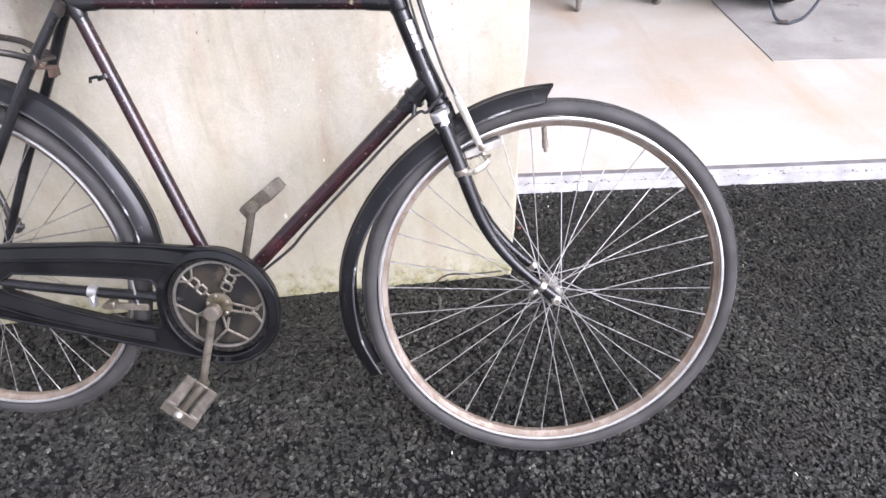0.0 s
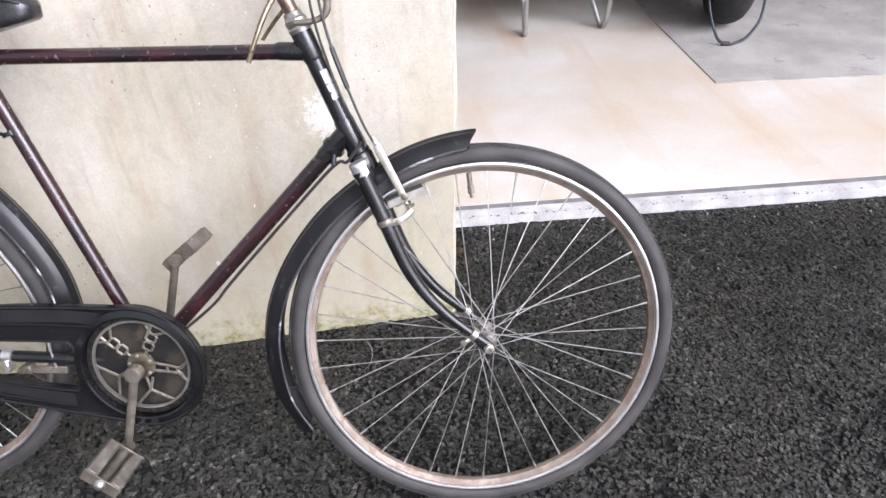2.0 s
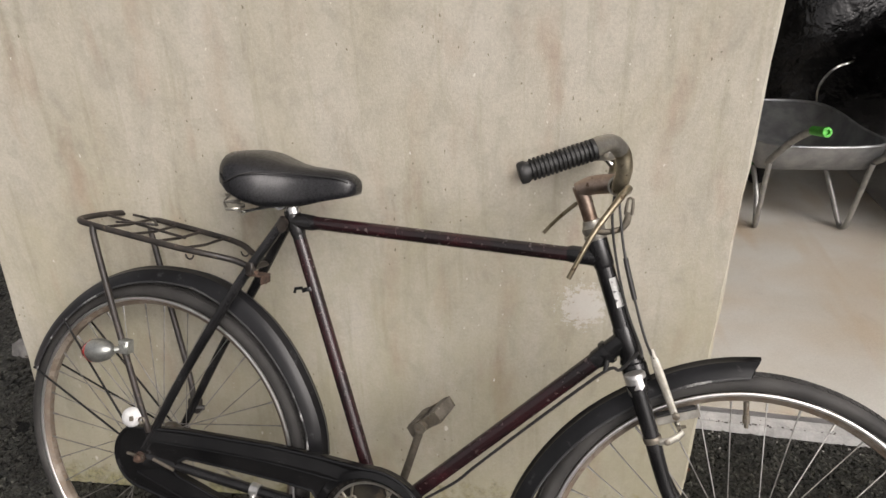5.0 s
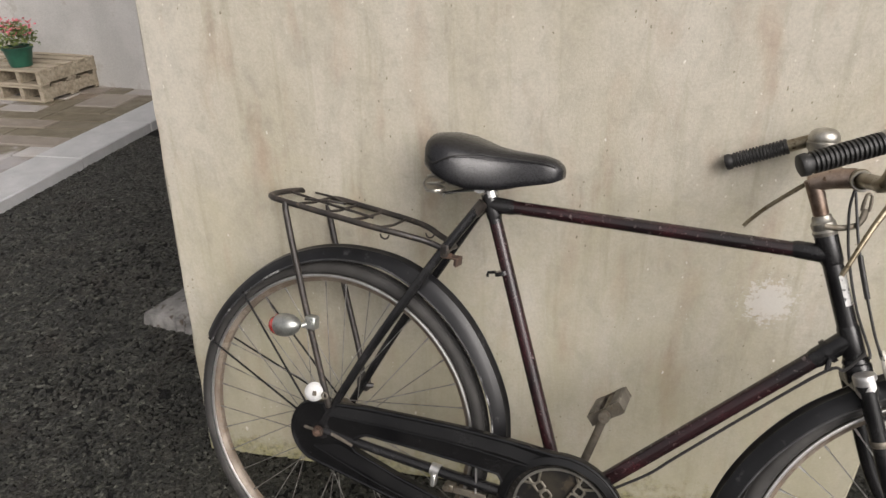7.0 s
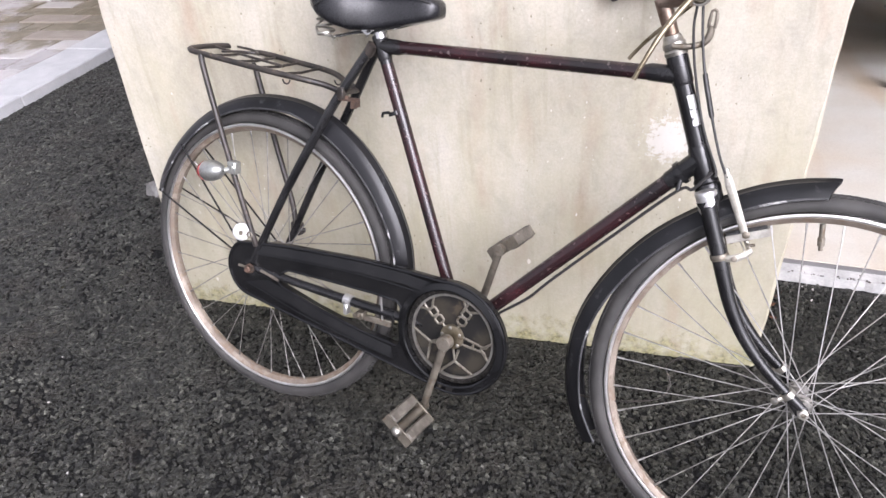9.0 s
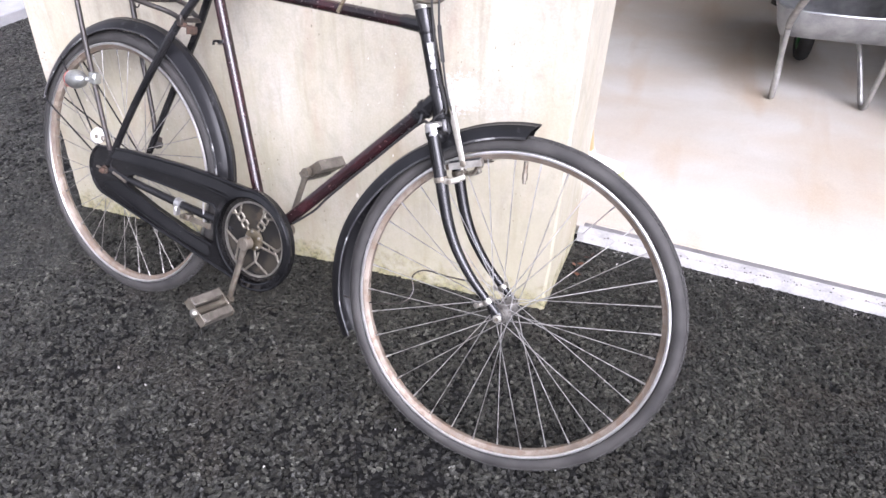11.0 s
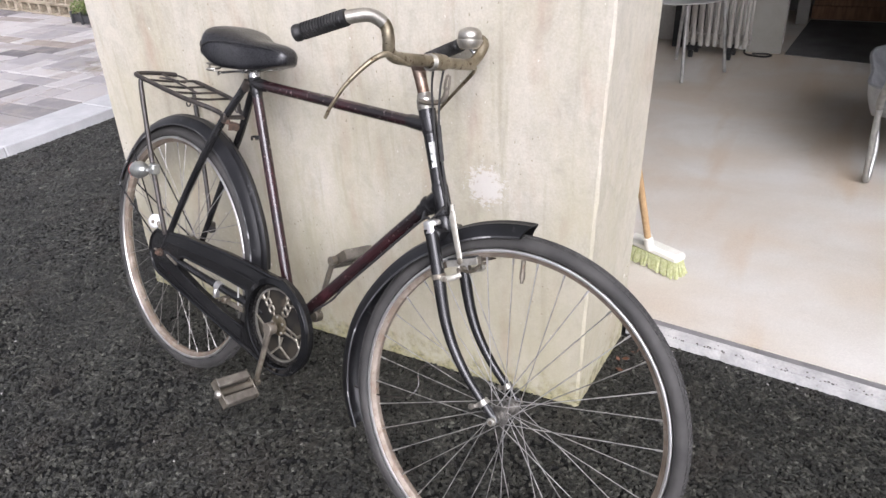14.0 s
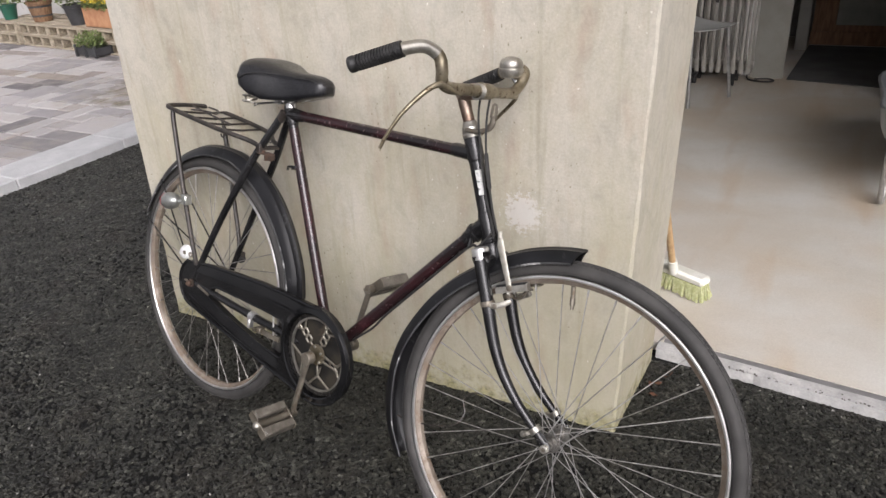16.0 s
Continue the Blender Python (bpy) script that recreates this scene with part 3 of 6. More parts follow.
# right and back walls toned down so the far interior reads as shaded
structure("wall_garage_right", block(XR, XR + 0.15, 0.0, 5.2, -0.05, 2.75), M_SHADEWALL, "garage side wall toned dark for the interior shade")
structure("wall_garage_back", block(-1.6, XR + 0.15, 5.2, 5.35, -0.05, 2.75), M_SHADEWALL, "garage back wall toned dark for the interior shade")
structure("ceiling", block(-1.6, XR + 0.15, 0.0, 5.35, 2.75, 2.95), M_PLASTER, "pale plastered garage ceiling")
structure("lintel", block(0.13, XR + 0.15, 0.0, 0.3, 2.56, 2.75), M_WALL, "rendered lintel over the garage door")
# added out of view to keep sky light off the tarmac below
structure("wall_sky_block", block(-1.6, XR + 1.6, 0.0, 0.3, 2.952, 6.2), M_WALL, "unseen wall added over the garage door to block sky light")
structure("wall_pier_right", block(XR, XR + 1.6, -0.35, 0.0, -0.05, 2.75), M_WALL, "rendered wall beside the garage door")



# ---- the bicycle ----
YAW, LEANING, BIKE_AT = -11.75, 16.0, (-1.1556, -0.3063, -0.0098)
bike_turn = Matrix.Rotation(radians(YAW), 4, "Z") @ Matrix.Rotation(radians(-LEANING), 4, "X")
BIKE = Matrix.Translation(BIKE_AT) @ bike_turn
bicycle = thing("bicycle", "old black roadster bicycle leaning against the rendered wall", "bicycle", BIKE)
REAR, BB, FRONT = Vector((0, 0, 0.356)), Vector((0.514, 0, 0.312)), Vector((1.155, 0, 0.351))
HEAD_TOP, HEAD_LOW = Vector((0.868, 0, 0.9)), Vector((0.944, 0, 0.708))
AXIS = (HEAD_TOP - HEAD_LOW).normalized()
STEER = Matrix.Translation(HEAD_TOP) @ Matrix.Rotation(radians(9.5), 4, AXIS) @ Matrix.Translation(-HEAD_TOP)


def front(geo):
    return moved(geo, STEER)


def bpart(name, geo, material, label="", parent=None, **k):
    return part(name, geo, material, parent or bicycle, label, **k)


# frame
SEAT = Vector((0.302, 0, 0.884))
frame_ob = bpart("frame", join(
    tube([SEAT + (SEAT - BB).normalized() * 0.012, BB], 0.0126, 20),
    lathe([(-0.036, 0.019), (-0.034, 0.021), (0.034, 0.021), (0.036, 0.019)], BB, (0, 1, 0))), M_BLACK, "black frame tubes with lugs")
bpart("head_tube", tube([HEAD_TOP, HEAD_LOW], 0.0155, 20), M_BLACK, "", frame_ob)
bpart("top_tube", tube([SEAT + Vector((0.0, 0, -0.012)), Vector((0.876, 0, 0.868))], 0.0127, 20), M_MAROON, "black top tube worn to maroon", frame_ob)
bpart("down_tube", tube([Vector((0.928, 0, 0.735)), BB], 0.0142, 20), M_MAROON, "black down tube worn to maroon", frame_ob)
seat_dir = (BB - SEAT).normalized()
bpart("seat_tube", tube([SEAT + seat_dir * 0.05, BB - seat_dir * 0.05], 0.0129, 20), M_MAROON, "black seat tube worn to maroon", frame_ob)
tt_dir = (Vector((0.876, 0, 0.868)) - SEAT).normalized()
bpart("lug", join(lathe([(0, 0.0148), (0.002, 0.0156), (0.045, 0.0145), (0.05, 0.0128)], SEAT - seat_dir * 0.008, seat_dir),
                  lathe([(0.0, 0.0155), (0.04, 0.0146), (0.048, 0.0128)], SEAT + Vector((0.004, 0, -0.012)), tt_dir)), M_BLACK, "", frame_ob)
bpart("lug", join(lathe([(-0.002, 0.0172), (0.0, 0.0178), (0.045, 0.0172), (0.05, 0.0156)], HEAD_TOP, -AXIS),
                  lathe([(0.0, 0.0152), (0.045, 0.0146), (0.052, 0.0128)], Vector((0.876, 0, 0.868)), -tt_dir)), M_BLACK, "", frame_ob)
dt_dir = (BB - Vector((0.928, 0, 0.735))).normalized()
bpart("lug", join(lathe([(-0.002, 0.0172), (0.0, 0.0178), (0.05, 0.0172), (0.055, 0.0156)], HEAD_LOW, AXIS),
                  lathe([(0.0, 0.0172), (0.055, 0.0162), (0.062, 0.0143)], Vector((0.928, 0, 0.735)), dt_dir)), M_BLACK, "", frame_ob)
for s in (-1, 1):
    bpart("seat_stay", tube(spline([(0.294, 0.0125 * s, 0.874), (0.268, 0.0175 * s, 0.836), (0.205, 0.037 * s, 0.735), (0.1, 0.052 * s, 0.555), (0.004, 0.06 * s, 0.372)], 6), [0.0098, 0.0098, 0.0085], 14), M_BLACK, "", frame_ob)
    bpart("chain_stay", tube(spline([(0.5, 0.022 * s, 0.314), (0.4, 0.038 * s, 0.322), (0.2, 0.052 * s, 0.338), (0.0, 0.06 * s, 0.356)], 6), [0.0118, 0.0108, 0.0088], 14), M_BLACK, "", frame_ob)
    bpart("stay_top", lathe([(-0.006, 0.006), (-0.004, 0.0108), (0.016, 0.0112), (0.022, 0.0104)], (0.292, 0.0128 * s, 0.871), (-0.56, 0.0, -0.83), 14), M_RACK, "rust-browned stay end", frame_ob)
    bpart("axle_plate", lathe([(-0.003, 0.021), (0.003, 0.021)], (0.0, 0.061 * s, 0.357), (0, 1, 0), 18), M_BLACK, "", frame_ob)

# headset, stem and handlebar
bpart("headset", front(join(lathe([(-0.002, 0.0178), (0.004, 0.0192), (0.008, 0.0172), (0.012, 0.0188), (0.019, 0.0188), (0.022, 0.016), (0.03, 0.0148), (0.032, 0.0118)], HEAD_TOP, AXIS),)), M_NICKEL, "dull nickel headset cups")
bpart("lower_headset", front(lathe([(0, 0.0185), (0.006, 0.0208), (0.011, 0.0188), (0.015, 0.0204), (0.022, 0.018)], HEAD_LOW, -AXIS)), M_BLACK)
stem_top = Vector((0.835, -0.006, 0.984))
bpart("stem", join(tube([HEAD_TOP + AXIS * 0.02, HEAD_TOP.lerp(stem_top, 0.55), stem_top], [0.0116, 0.0122, 0.0138], 18),
                   tube(spline([stem_top + Vector((-0.002, 0.001, -0.008)), (0.856, -0.011, 0.987), (0.893, -0.016, 0.993)], 5), [0.0142, 0.0158, 0.0162], 16)), M_STEM, "rust-blushed nickel stem")
bar_line = spline([(0.795, 0.168, 1.026), (0.842, 0.166, 1.043), (0.872, 0.152, 1.034), (0.876, 0.128, 1.005), (0.877, 0.095, 0.992), (0.895, -0.016, 0.993), (0.907, -0.1, 0.994),
                   (0.909, -0.145, 0.995), (0.912, -0.168, 1.005), (0.916, -0.177, 1.026), (0.911, -0.184, 1.048), (0.897, -0.209, 1.06), (0.878, -0.248, 1.05)], 7)
handlebar = bpart("handlebar", tube(bar_line, 0.0112, 16), M_BRASSY, "browned nickel swept-back handlebar")
bpart("bar_clamp", lathe([(-0.022, 0.0125), (-0.02, 0.0155), (0.02, 0.0155), (0.022, 0.0125)], (0.895, -0.016, 0.993), (0.016, -0.11, 0.004)), M_BRASSY, "", handlebar)


bpart("bar_end", tube(bar_line[-14:], 0.0116, 16), M_NICKEL, "dull chromed bend beside the grip", handlebar)


def grip(a, b):
    a, b = Vector(a), Vector(b)
    n, prof = (b - a).length, [(0.0, 0.0118), (0.001, 0.0142), (0.006, 0.0145), (0.0062, 0.0118)]
    k = 0.009
    while k < n - 0.015:
        prof += [(k, 0.0146), (k + 0.0026, 0.0146), (k + 0.0034, 0.0121), (k + 0.0054, 0.0121)]
        k += 0.0058
    prof += [(n - 0.01, 0.0148), (n - 0.004, 0.0148), (n - 0.001, 0.0138), (n, 0.011)]
    return lathe(prof, a, b - a, 24)


bpart("grip", grip((0.884, -0.246, 1.052), (0.793, -0.2785, 1.014)), M_GRIP, "ribbed black rubber grip")
bpart("grip", grip((0.8, 0.168, 1.028), (0.699, 0.176, 0.986)), M_GRIP, "ribbed black rubber grip")
lever = bpart("brake_lever", tube(spline([(0.91, -0.11, 0.985), (0.922, -0.165, 0.995), (0.924, -0.19, 1.0), (0.915, -0.215, 0.985), (0.892, -0.242, 0.945), (0.875, -0.257, 0.905), (0.866, -0.261, 0.882)], 6), [0.0046, 0.0055, 0.0054, 0.0048, 0.0038, 0.0031, 0.0033], 10), M_BRASSY, "thin browned rod brake lever")
lever = bpart("brake_lever", tube(spline([(0.888, 0.05, 0.985), (0.878, 0.11, 0.985), (0.866, 0.142, 0.985), (0.84, 0.16, 0.965), (0.79, 0.172, 0.92), (0.762, 0.175, 0.89), (0.749, 0.175, 0.873)], 6), [0.0046, 0.0046, 0.0042, 0.0036, 0.0036], 10), M_BRASSY, "thin browned rod brake lever")
bell = bpart("bell", lathe([(-0.016, 0.01), (-0.014, 0.0215), (-0.008, 0.0252), (0.0, 0.0272), (0.003, 0.0272), (0.0042, 0.0252), (0.0058, 0.025), (0.0072, 0.0258), (0.0155, 0.0248), (0.0215, 0.0218), (0.0255, 0.0163), (0.0277, 0.0095), (0.0285, 0.004)], (0.852, 0.129, 1.038), (-0.05, -0.1, 1.0), 28), M_NICKEL, "dull cream-nickel dome bell")
bpart("bell_clamp", tube([(0.853, 0.13, 1.03), (0.874, 0.132, 1.008)], 0.006, 10), M_CHROME, "", bell)
bracket = bpart("lamp_bracket", tube(spline([(0.862, -0.018, 0.914), (0.885, -0.014, 0.914), (0.906, -0.006, 0.92), (0.914, -0.003, 0.932), (0.9155, -0.004, 0.948)], 6), [0.0046, 0.0048, 0.005, 0.0062, 0.0052], 10, flat=0.55), M_STEEL, "bent dark steel lamp bracket")
for off in (-0.005, 0.005):
    bpart("bracket_prong", tube([(0.9155 + off, -0.004, 0.944), (0.9165 + off, -0.005, 0.956), (0.917 + off * 0.8, -0.005, 0.968)], [0.0026, 0.003, 0.0024], 8), M_STEEL, "", bracket)
bpart("bracket_loop", tube([(0.912, -0.005, 0.968), (0.917, -0.005, 0.9715), (0.922, -0.005, 0.968)], 0.0026, 8), M_STEEL, "", bracket)

# cables and brake
cable_a = spline([(0.896, 0.004, 0.982), (0.903, -0.008, 0.945), (0.915, -0.016, 0.89), (0.934, -0.02, 0.83), (0.963, -0.022, 0.75), (0.984, -0.02, 0.712)], 8)
cable_b = spline([(0.893, -0.024, 0.982), (0.892, -0.02, 0.94), (0.905, -0.014, 0.87), (0.93, -0.014, 0.79), (0.958, -0.014, 0.73), (0.962, -0.018, 0.715)], 8)
bpart("brake_cable", tube(cable_a, 0.0022, 8), M_CABLE)
bpart("brake_cable", tube(cable_b, 0.0022, 8), M_CABLE)
bpart("cable_sleeve", tube(cable_a[18:27], 0.0042, 8), M_CABLE)
for y in (-0.044, -0.0395, -0.035):
    bpart("cable_knot", hoop([(0.0142 + 0.0022 * math.cos(k * 1.047), 0.0022 * math.sin(k * 1.047)) for k in range(6)], (0.898, y, 0.9915), 20), M_NICKEL, "turn of bright wire round the bar", handlebar)
bpart("rear_cable", tube(spline([(0.955, -0.014, 0.722), (0.93, -0.02, 0.69), (0.905, -0.017, 0.682), (0.8, -0.016, 0.575), (0.7, -0.018, 0.47), (0.66, -0.014, 0.425), (0.6, -0.012, 0.375)], 6), 0.0028, 8), M_CABLE)
bpart("cable_clip", join(lathe([(-0.004, 0.0205), (0.004, 0.0205)], Vector((0.905, 0, 0.711)), dt_dir, 16), tube([(0.908, -0.014, 0.705), (0.906, -0.017, 0.684)], 0.0042, 8)), M_BLACK)
link = bpart("brake_link", front(join(tube([(0.975, -0.024, 0.724), (0.982, -0.03, 0.706), (0.998, -0.033, 0.672), (1.019, -0.037, 0.627)], [0.0045, 0.0075, 0.0066, 0.006], 12, flat=0.35),
                                      tube([(0.972, -0.022, 0.73), (0.977, -0.025, 0.718)], 0.0055, 10))), M_PALELINK, "pale flat brake link")
bpart("link_bolt", front(lathe([(-0.004, 0.0065), (0.003, 0.0065), (0.004, 0.0045)], (1.019, -0.038, 0.63), (0, -1, 0), 6)), M_STEEL, "", link)
shoe_turn = Matrix.Translation((1.022, -0.03, 0.631)) @ Matrix.Rotation(radians(-20), 4, "Y")
shoe = bpart("shoe_holder", front(moved(join(block(-0.034, 0.034, -0.0095, -0.007, -0.009, 0.004, 0.0006), block(-0.034, 0.034, -0.0069, 0.0085, -0.009, -0.0065, 0.0006), block(0.0315, 0.034, -0.0069, 0.0085, -0.0064, 0.006, 0.0004)), shoe_turn)), M_NICKEL, "bright channel that holds a brake shoe")
bpart("brake_shoe", front(moved(block(-0.033, 0.031, -0.0068, 0.0075, -0.0063, 0.0075, 0.0012), shoe_turn)), M_GRIP, "black rubber brake shoe", shoe)
far_turn = Matrix.Translation((1.024, 0.03, 0.632)) @ Matrix.Rotation(radians(-20), 4, "Y")
bpart("far_shoe_holder", front(moved(join(block(-0.034, 0.034, -0.008, 0.008, -0.009, -0.0065, 0.0006), block(-0.033, 0.031, -0.0075, 0.0068, -0.0063, 0.0075, 0.0012)), far_turn)), M_STEEL)
bpart("brake_stirrup", front(tube(spline([(1.02, -0.036, 0.622), (1.025, -0.03, 0.612), (1.028, 0.0, 0.606), (1.026, 0.03, 0.612), (1.022, 0.036, 0.624)], 5), 0.0034, 8)), M_STEEL)
for s in (-1, 1):
    bpart("brake_guide", front(join(tube([(0.992, 0.06 * s, 0.591), (1.008, 0.062 * s, 0.595), (1.022, 0.057 * s, 0.602), (1.031, 0.05 * s, 0.609)], [0.0055, 0.0062, 0.006, 0.005], 10, flat=0.45),
                                    tube([(1.029, 0.05 * s, 0.603), (1.021, 0.046 * s, 0.622)], 0.0032, 8))), M_PALELINK, "pale brake guide strap")
    bpart("guide_screw", front(join(lathe([(-0.007, 0.0048), (0.004, 0.0048), (0.0045, 0.003)], (1.006, 0.062 * s, 0.594), (0, s, 0.1), 8),
                                    lathe([(0.0, 0.0062), (0.004, 0.0062), (0.0045, 0.0028), (0.013, 0.0025)], (1.022, 0.047 * s, 0.614), (0.95, 0, 0.3), 10))), M_STEEL, "small steel screw")

# fork
CROWN = Vector((0.957, 0, 0.676))
bpart("fork_crown", front(join(lathe([(-0.012, 0.018), (0.0, 0.0215), (0.022, 0.0215), (0.03, 0.017)], CROWN, AXIS), block(CROWN.x - 0.016, CROWN.x + 0.014, -0.052, 0.052, CROWN.z - 0.02, CROWN.z + 0.006, 0.006))), M_BLACK, "black fork crown")
fork_rows = [(0.953, 0.672), (0.972, 0.624), (0.988, 0.583), (1.0, 0.55), (1.018, 0.507), (1.044, 0.463), (1.08, 0.42), (1.12, 0.384), (1.152, 0.358)]
for s in (-1, 1):
    blade = bpart("fork_blade", front(tube(spline([(x, (0.05 + 0.004 * k / 8) * s, z) for k, (x, z) in enumerate(fork_rows)], 5), [0.0135, 0.0132, 0.0128, 0.0122, 0.0115, 0.0105, 0.0095, 0.0085, 0.008], 16)), M_BLACK)
    bpart("fork_band", front(lathe([(-0.005, 0.0142), (-0.004, 0.0148), (0.004, 0.0148), (0.005, 0.0142)], (0.985, 0.0513 * s, 0.592), (0.38, 0, -0.92), 18)), M_STEEL, "steel clip band", blade)
    bpart("fork_tip", front(tube([(1.13, 0.0535 * s, 0.376), (1.142, 0.0545 * s, 0.364), (1.153, 0.0555 * s, 0.353), (1.159, 0.056 * s, 0.346)], [0.0086, 0.0105, 0.0112, 0.0085], 14, flat=0.4)), M_BLACK, "flattened fork tip", blade)
    clip = bpart("fork_clip", front(join(lathe([(-0.006, 0.0098), (-0.005, 0.0122), (0.005, 0.0122), (0.006, 0.0098)], (1.128, 0.0535 * s, 0.378), (0.75, 0, -0.62), 18),
                                         tube([(1.122, 0.058 * s, 0.372), (1.112, 0.061 * s, 0.366)], [0.0048, 0.004], 8, flat=0.6))), M_NICKEL, "nickel stay clip", blade)
    bpart("stay_screw", front(lathe([(-0.003, 0.0042), (0.004, 0.0062), (0.007, 0.0058), (0.008, 0.003)], (1.111, 0.061 * s, 0.366), (-0.5, s, 0.0), 10)), M_NICKEL, "", clip)
    bpart("front_nut", front(join(lathe([(0.0, 0.0098), (0.0015, 0.0098), (0.0016, 0.0088), (0.007, 0.0086), (0.0078, 0.007), (0.0078, 0.0048), (0.006, 0.0046)], FRONT + Vector((0, 0.0595 * s, 0)), (0, s, 0), 6), )), M_NICKEL, "small nickel axle nut", blade)
    bpart("axle_end", front(lathe([(-0.006, 0.0044), (0.0068, 0.0044), (0.0072, 0.003)], FRONT + Vector((0, 0.0595 * s, 0)), (0, s, 0), 12)), M_STEEL, "", blade)


def bent_plate(origin, axis, facing, r, outline, thick=0.0012):
    """A small plate of (degrees round, height) points bent round a tube."""
    o, d = Vector(origin), Vector(axis).normalized()
    u = Vector(facing)
    u = (u - d * u.dot(d)).normalized()
    w = d.cross(u)
    cols = 8
    verts, faces = [], []
    degs = [p[0] for p in outline]
    for i in range(cols + 1):
        q = min(degs) + (max(degs) - min(degs)) * i / cols
        cuts = []
        for (qa, ha), (qb, hb) in zip(outline, outline[1:] + outline[:1]):
            if qa != qb and min(qa, qb) - 1e-6 <= q <= max(qa, qb) + 1e-6:
                cuts.append(ha + (hb - ha) * (q - qa) / (qb - qa))
        a = radians(q)
        side = u * math.cos(a) + w * math.sin(a)
        for h in (min(cuts), max(cuts)):
            for rr in (r, r + thick):
                verts.append(o + d * h + side * rr)
    for i in range(cols):
        p, q = 4 * i, 4 * i + 4
        faces += [(p + 1, q + 1, q + 3, p + 3), (p, p + 2, q + 2, q), (p, q, q + 1, p + 1), (p + 2, p + 3, q + 3, q + 2)]
    faces += [(0, 1, 3, 2), (4 * cols, 4 * cols + 2, 4 * cols + 3, 4 * cols + 1)]
    return verts, faces


CAP_AT, CAP_FACE = (0.953, -0.046, 0.676), (-0.9, -1.0, 0.0)
badge = bpart("crown_cap", front(join(lathe([(0.01, 0.0158), (0.0115, 0.0172), (0.0175, 0.0172), (0.0195, 0.0158), (0.0215, 0.008)], CAP_AT, AXIS, 24),
                                      bent_plate(CAP_AT, AXIS, CAP_FACE, 0.0158, [(-78, 0.012), (78, 0.012), (78, -0.001), (0, -0.018), (-78, -0.001)]))), M_ALU, "silver shield-shaped crown cap")
bpart("cap_diamond", front(bent_plate(CAP_AT, AXIS, CAP_FACE, 0.0167, [(-34, 0.004), (34, 0.004), (0, -0.009)], 0.0012)), M_BLACK, "dark triangle", badge)


def wrapped(origin, axis, facing, r, length, half):
    """A strip bent round a tube."""
    o, d = Vector(origin), Vector(axis).normalized()
    u = Vector(facing)
    u = (u - d * u.dot(d)).normalized()
    w = d.cross(u)
    verts, faces = [], []
    for k in range(2):
        for i in range(9):
            a = radians(half * (i / 4 - 1))
            for rr in (r, r + 0.0006):
                verts.append(o + d * length * k + (u * math.cos(a) + w * math.sin(a)) * rr)
    for i in range(8):
        a, b = 2 * i, 18 + 2 * i
        faces += [(a, a + 2, b + 2, b), (a + 1, b + 1, b + 3, a + 3)]
    faces += [tuple(range(0, 18, 2)) + tuple(range(17, 0, -2)), tuple(range(18, 36, 2)) + tuple(range(35, 18, -2)), (0, 18, 19, 1), (16, 17, 35, 34)]
    return verts, faces


bpart("head_sticker", wrapped((0.893, 0, 0.837), -AXIS, (0.62, -0.78, 0), 0.0158, 0.05, 24), M_STICKER, "flaking white sticker")


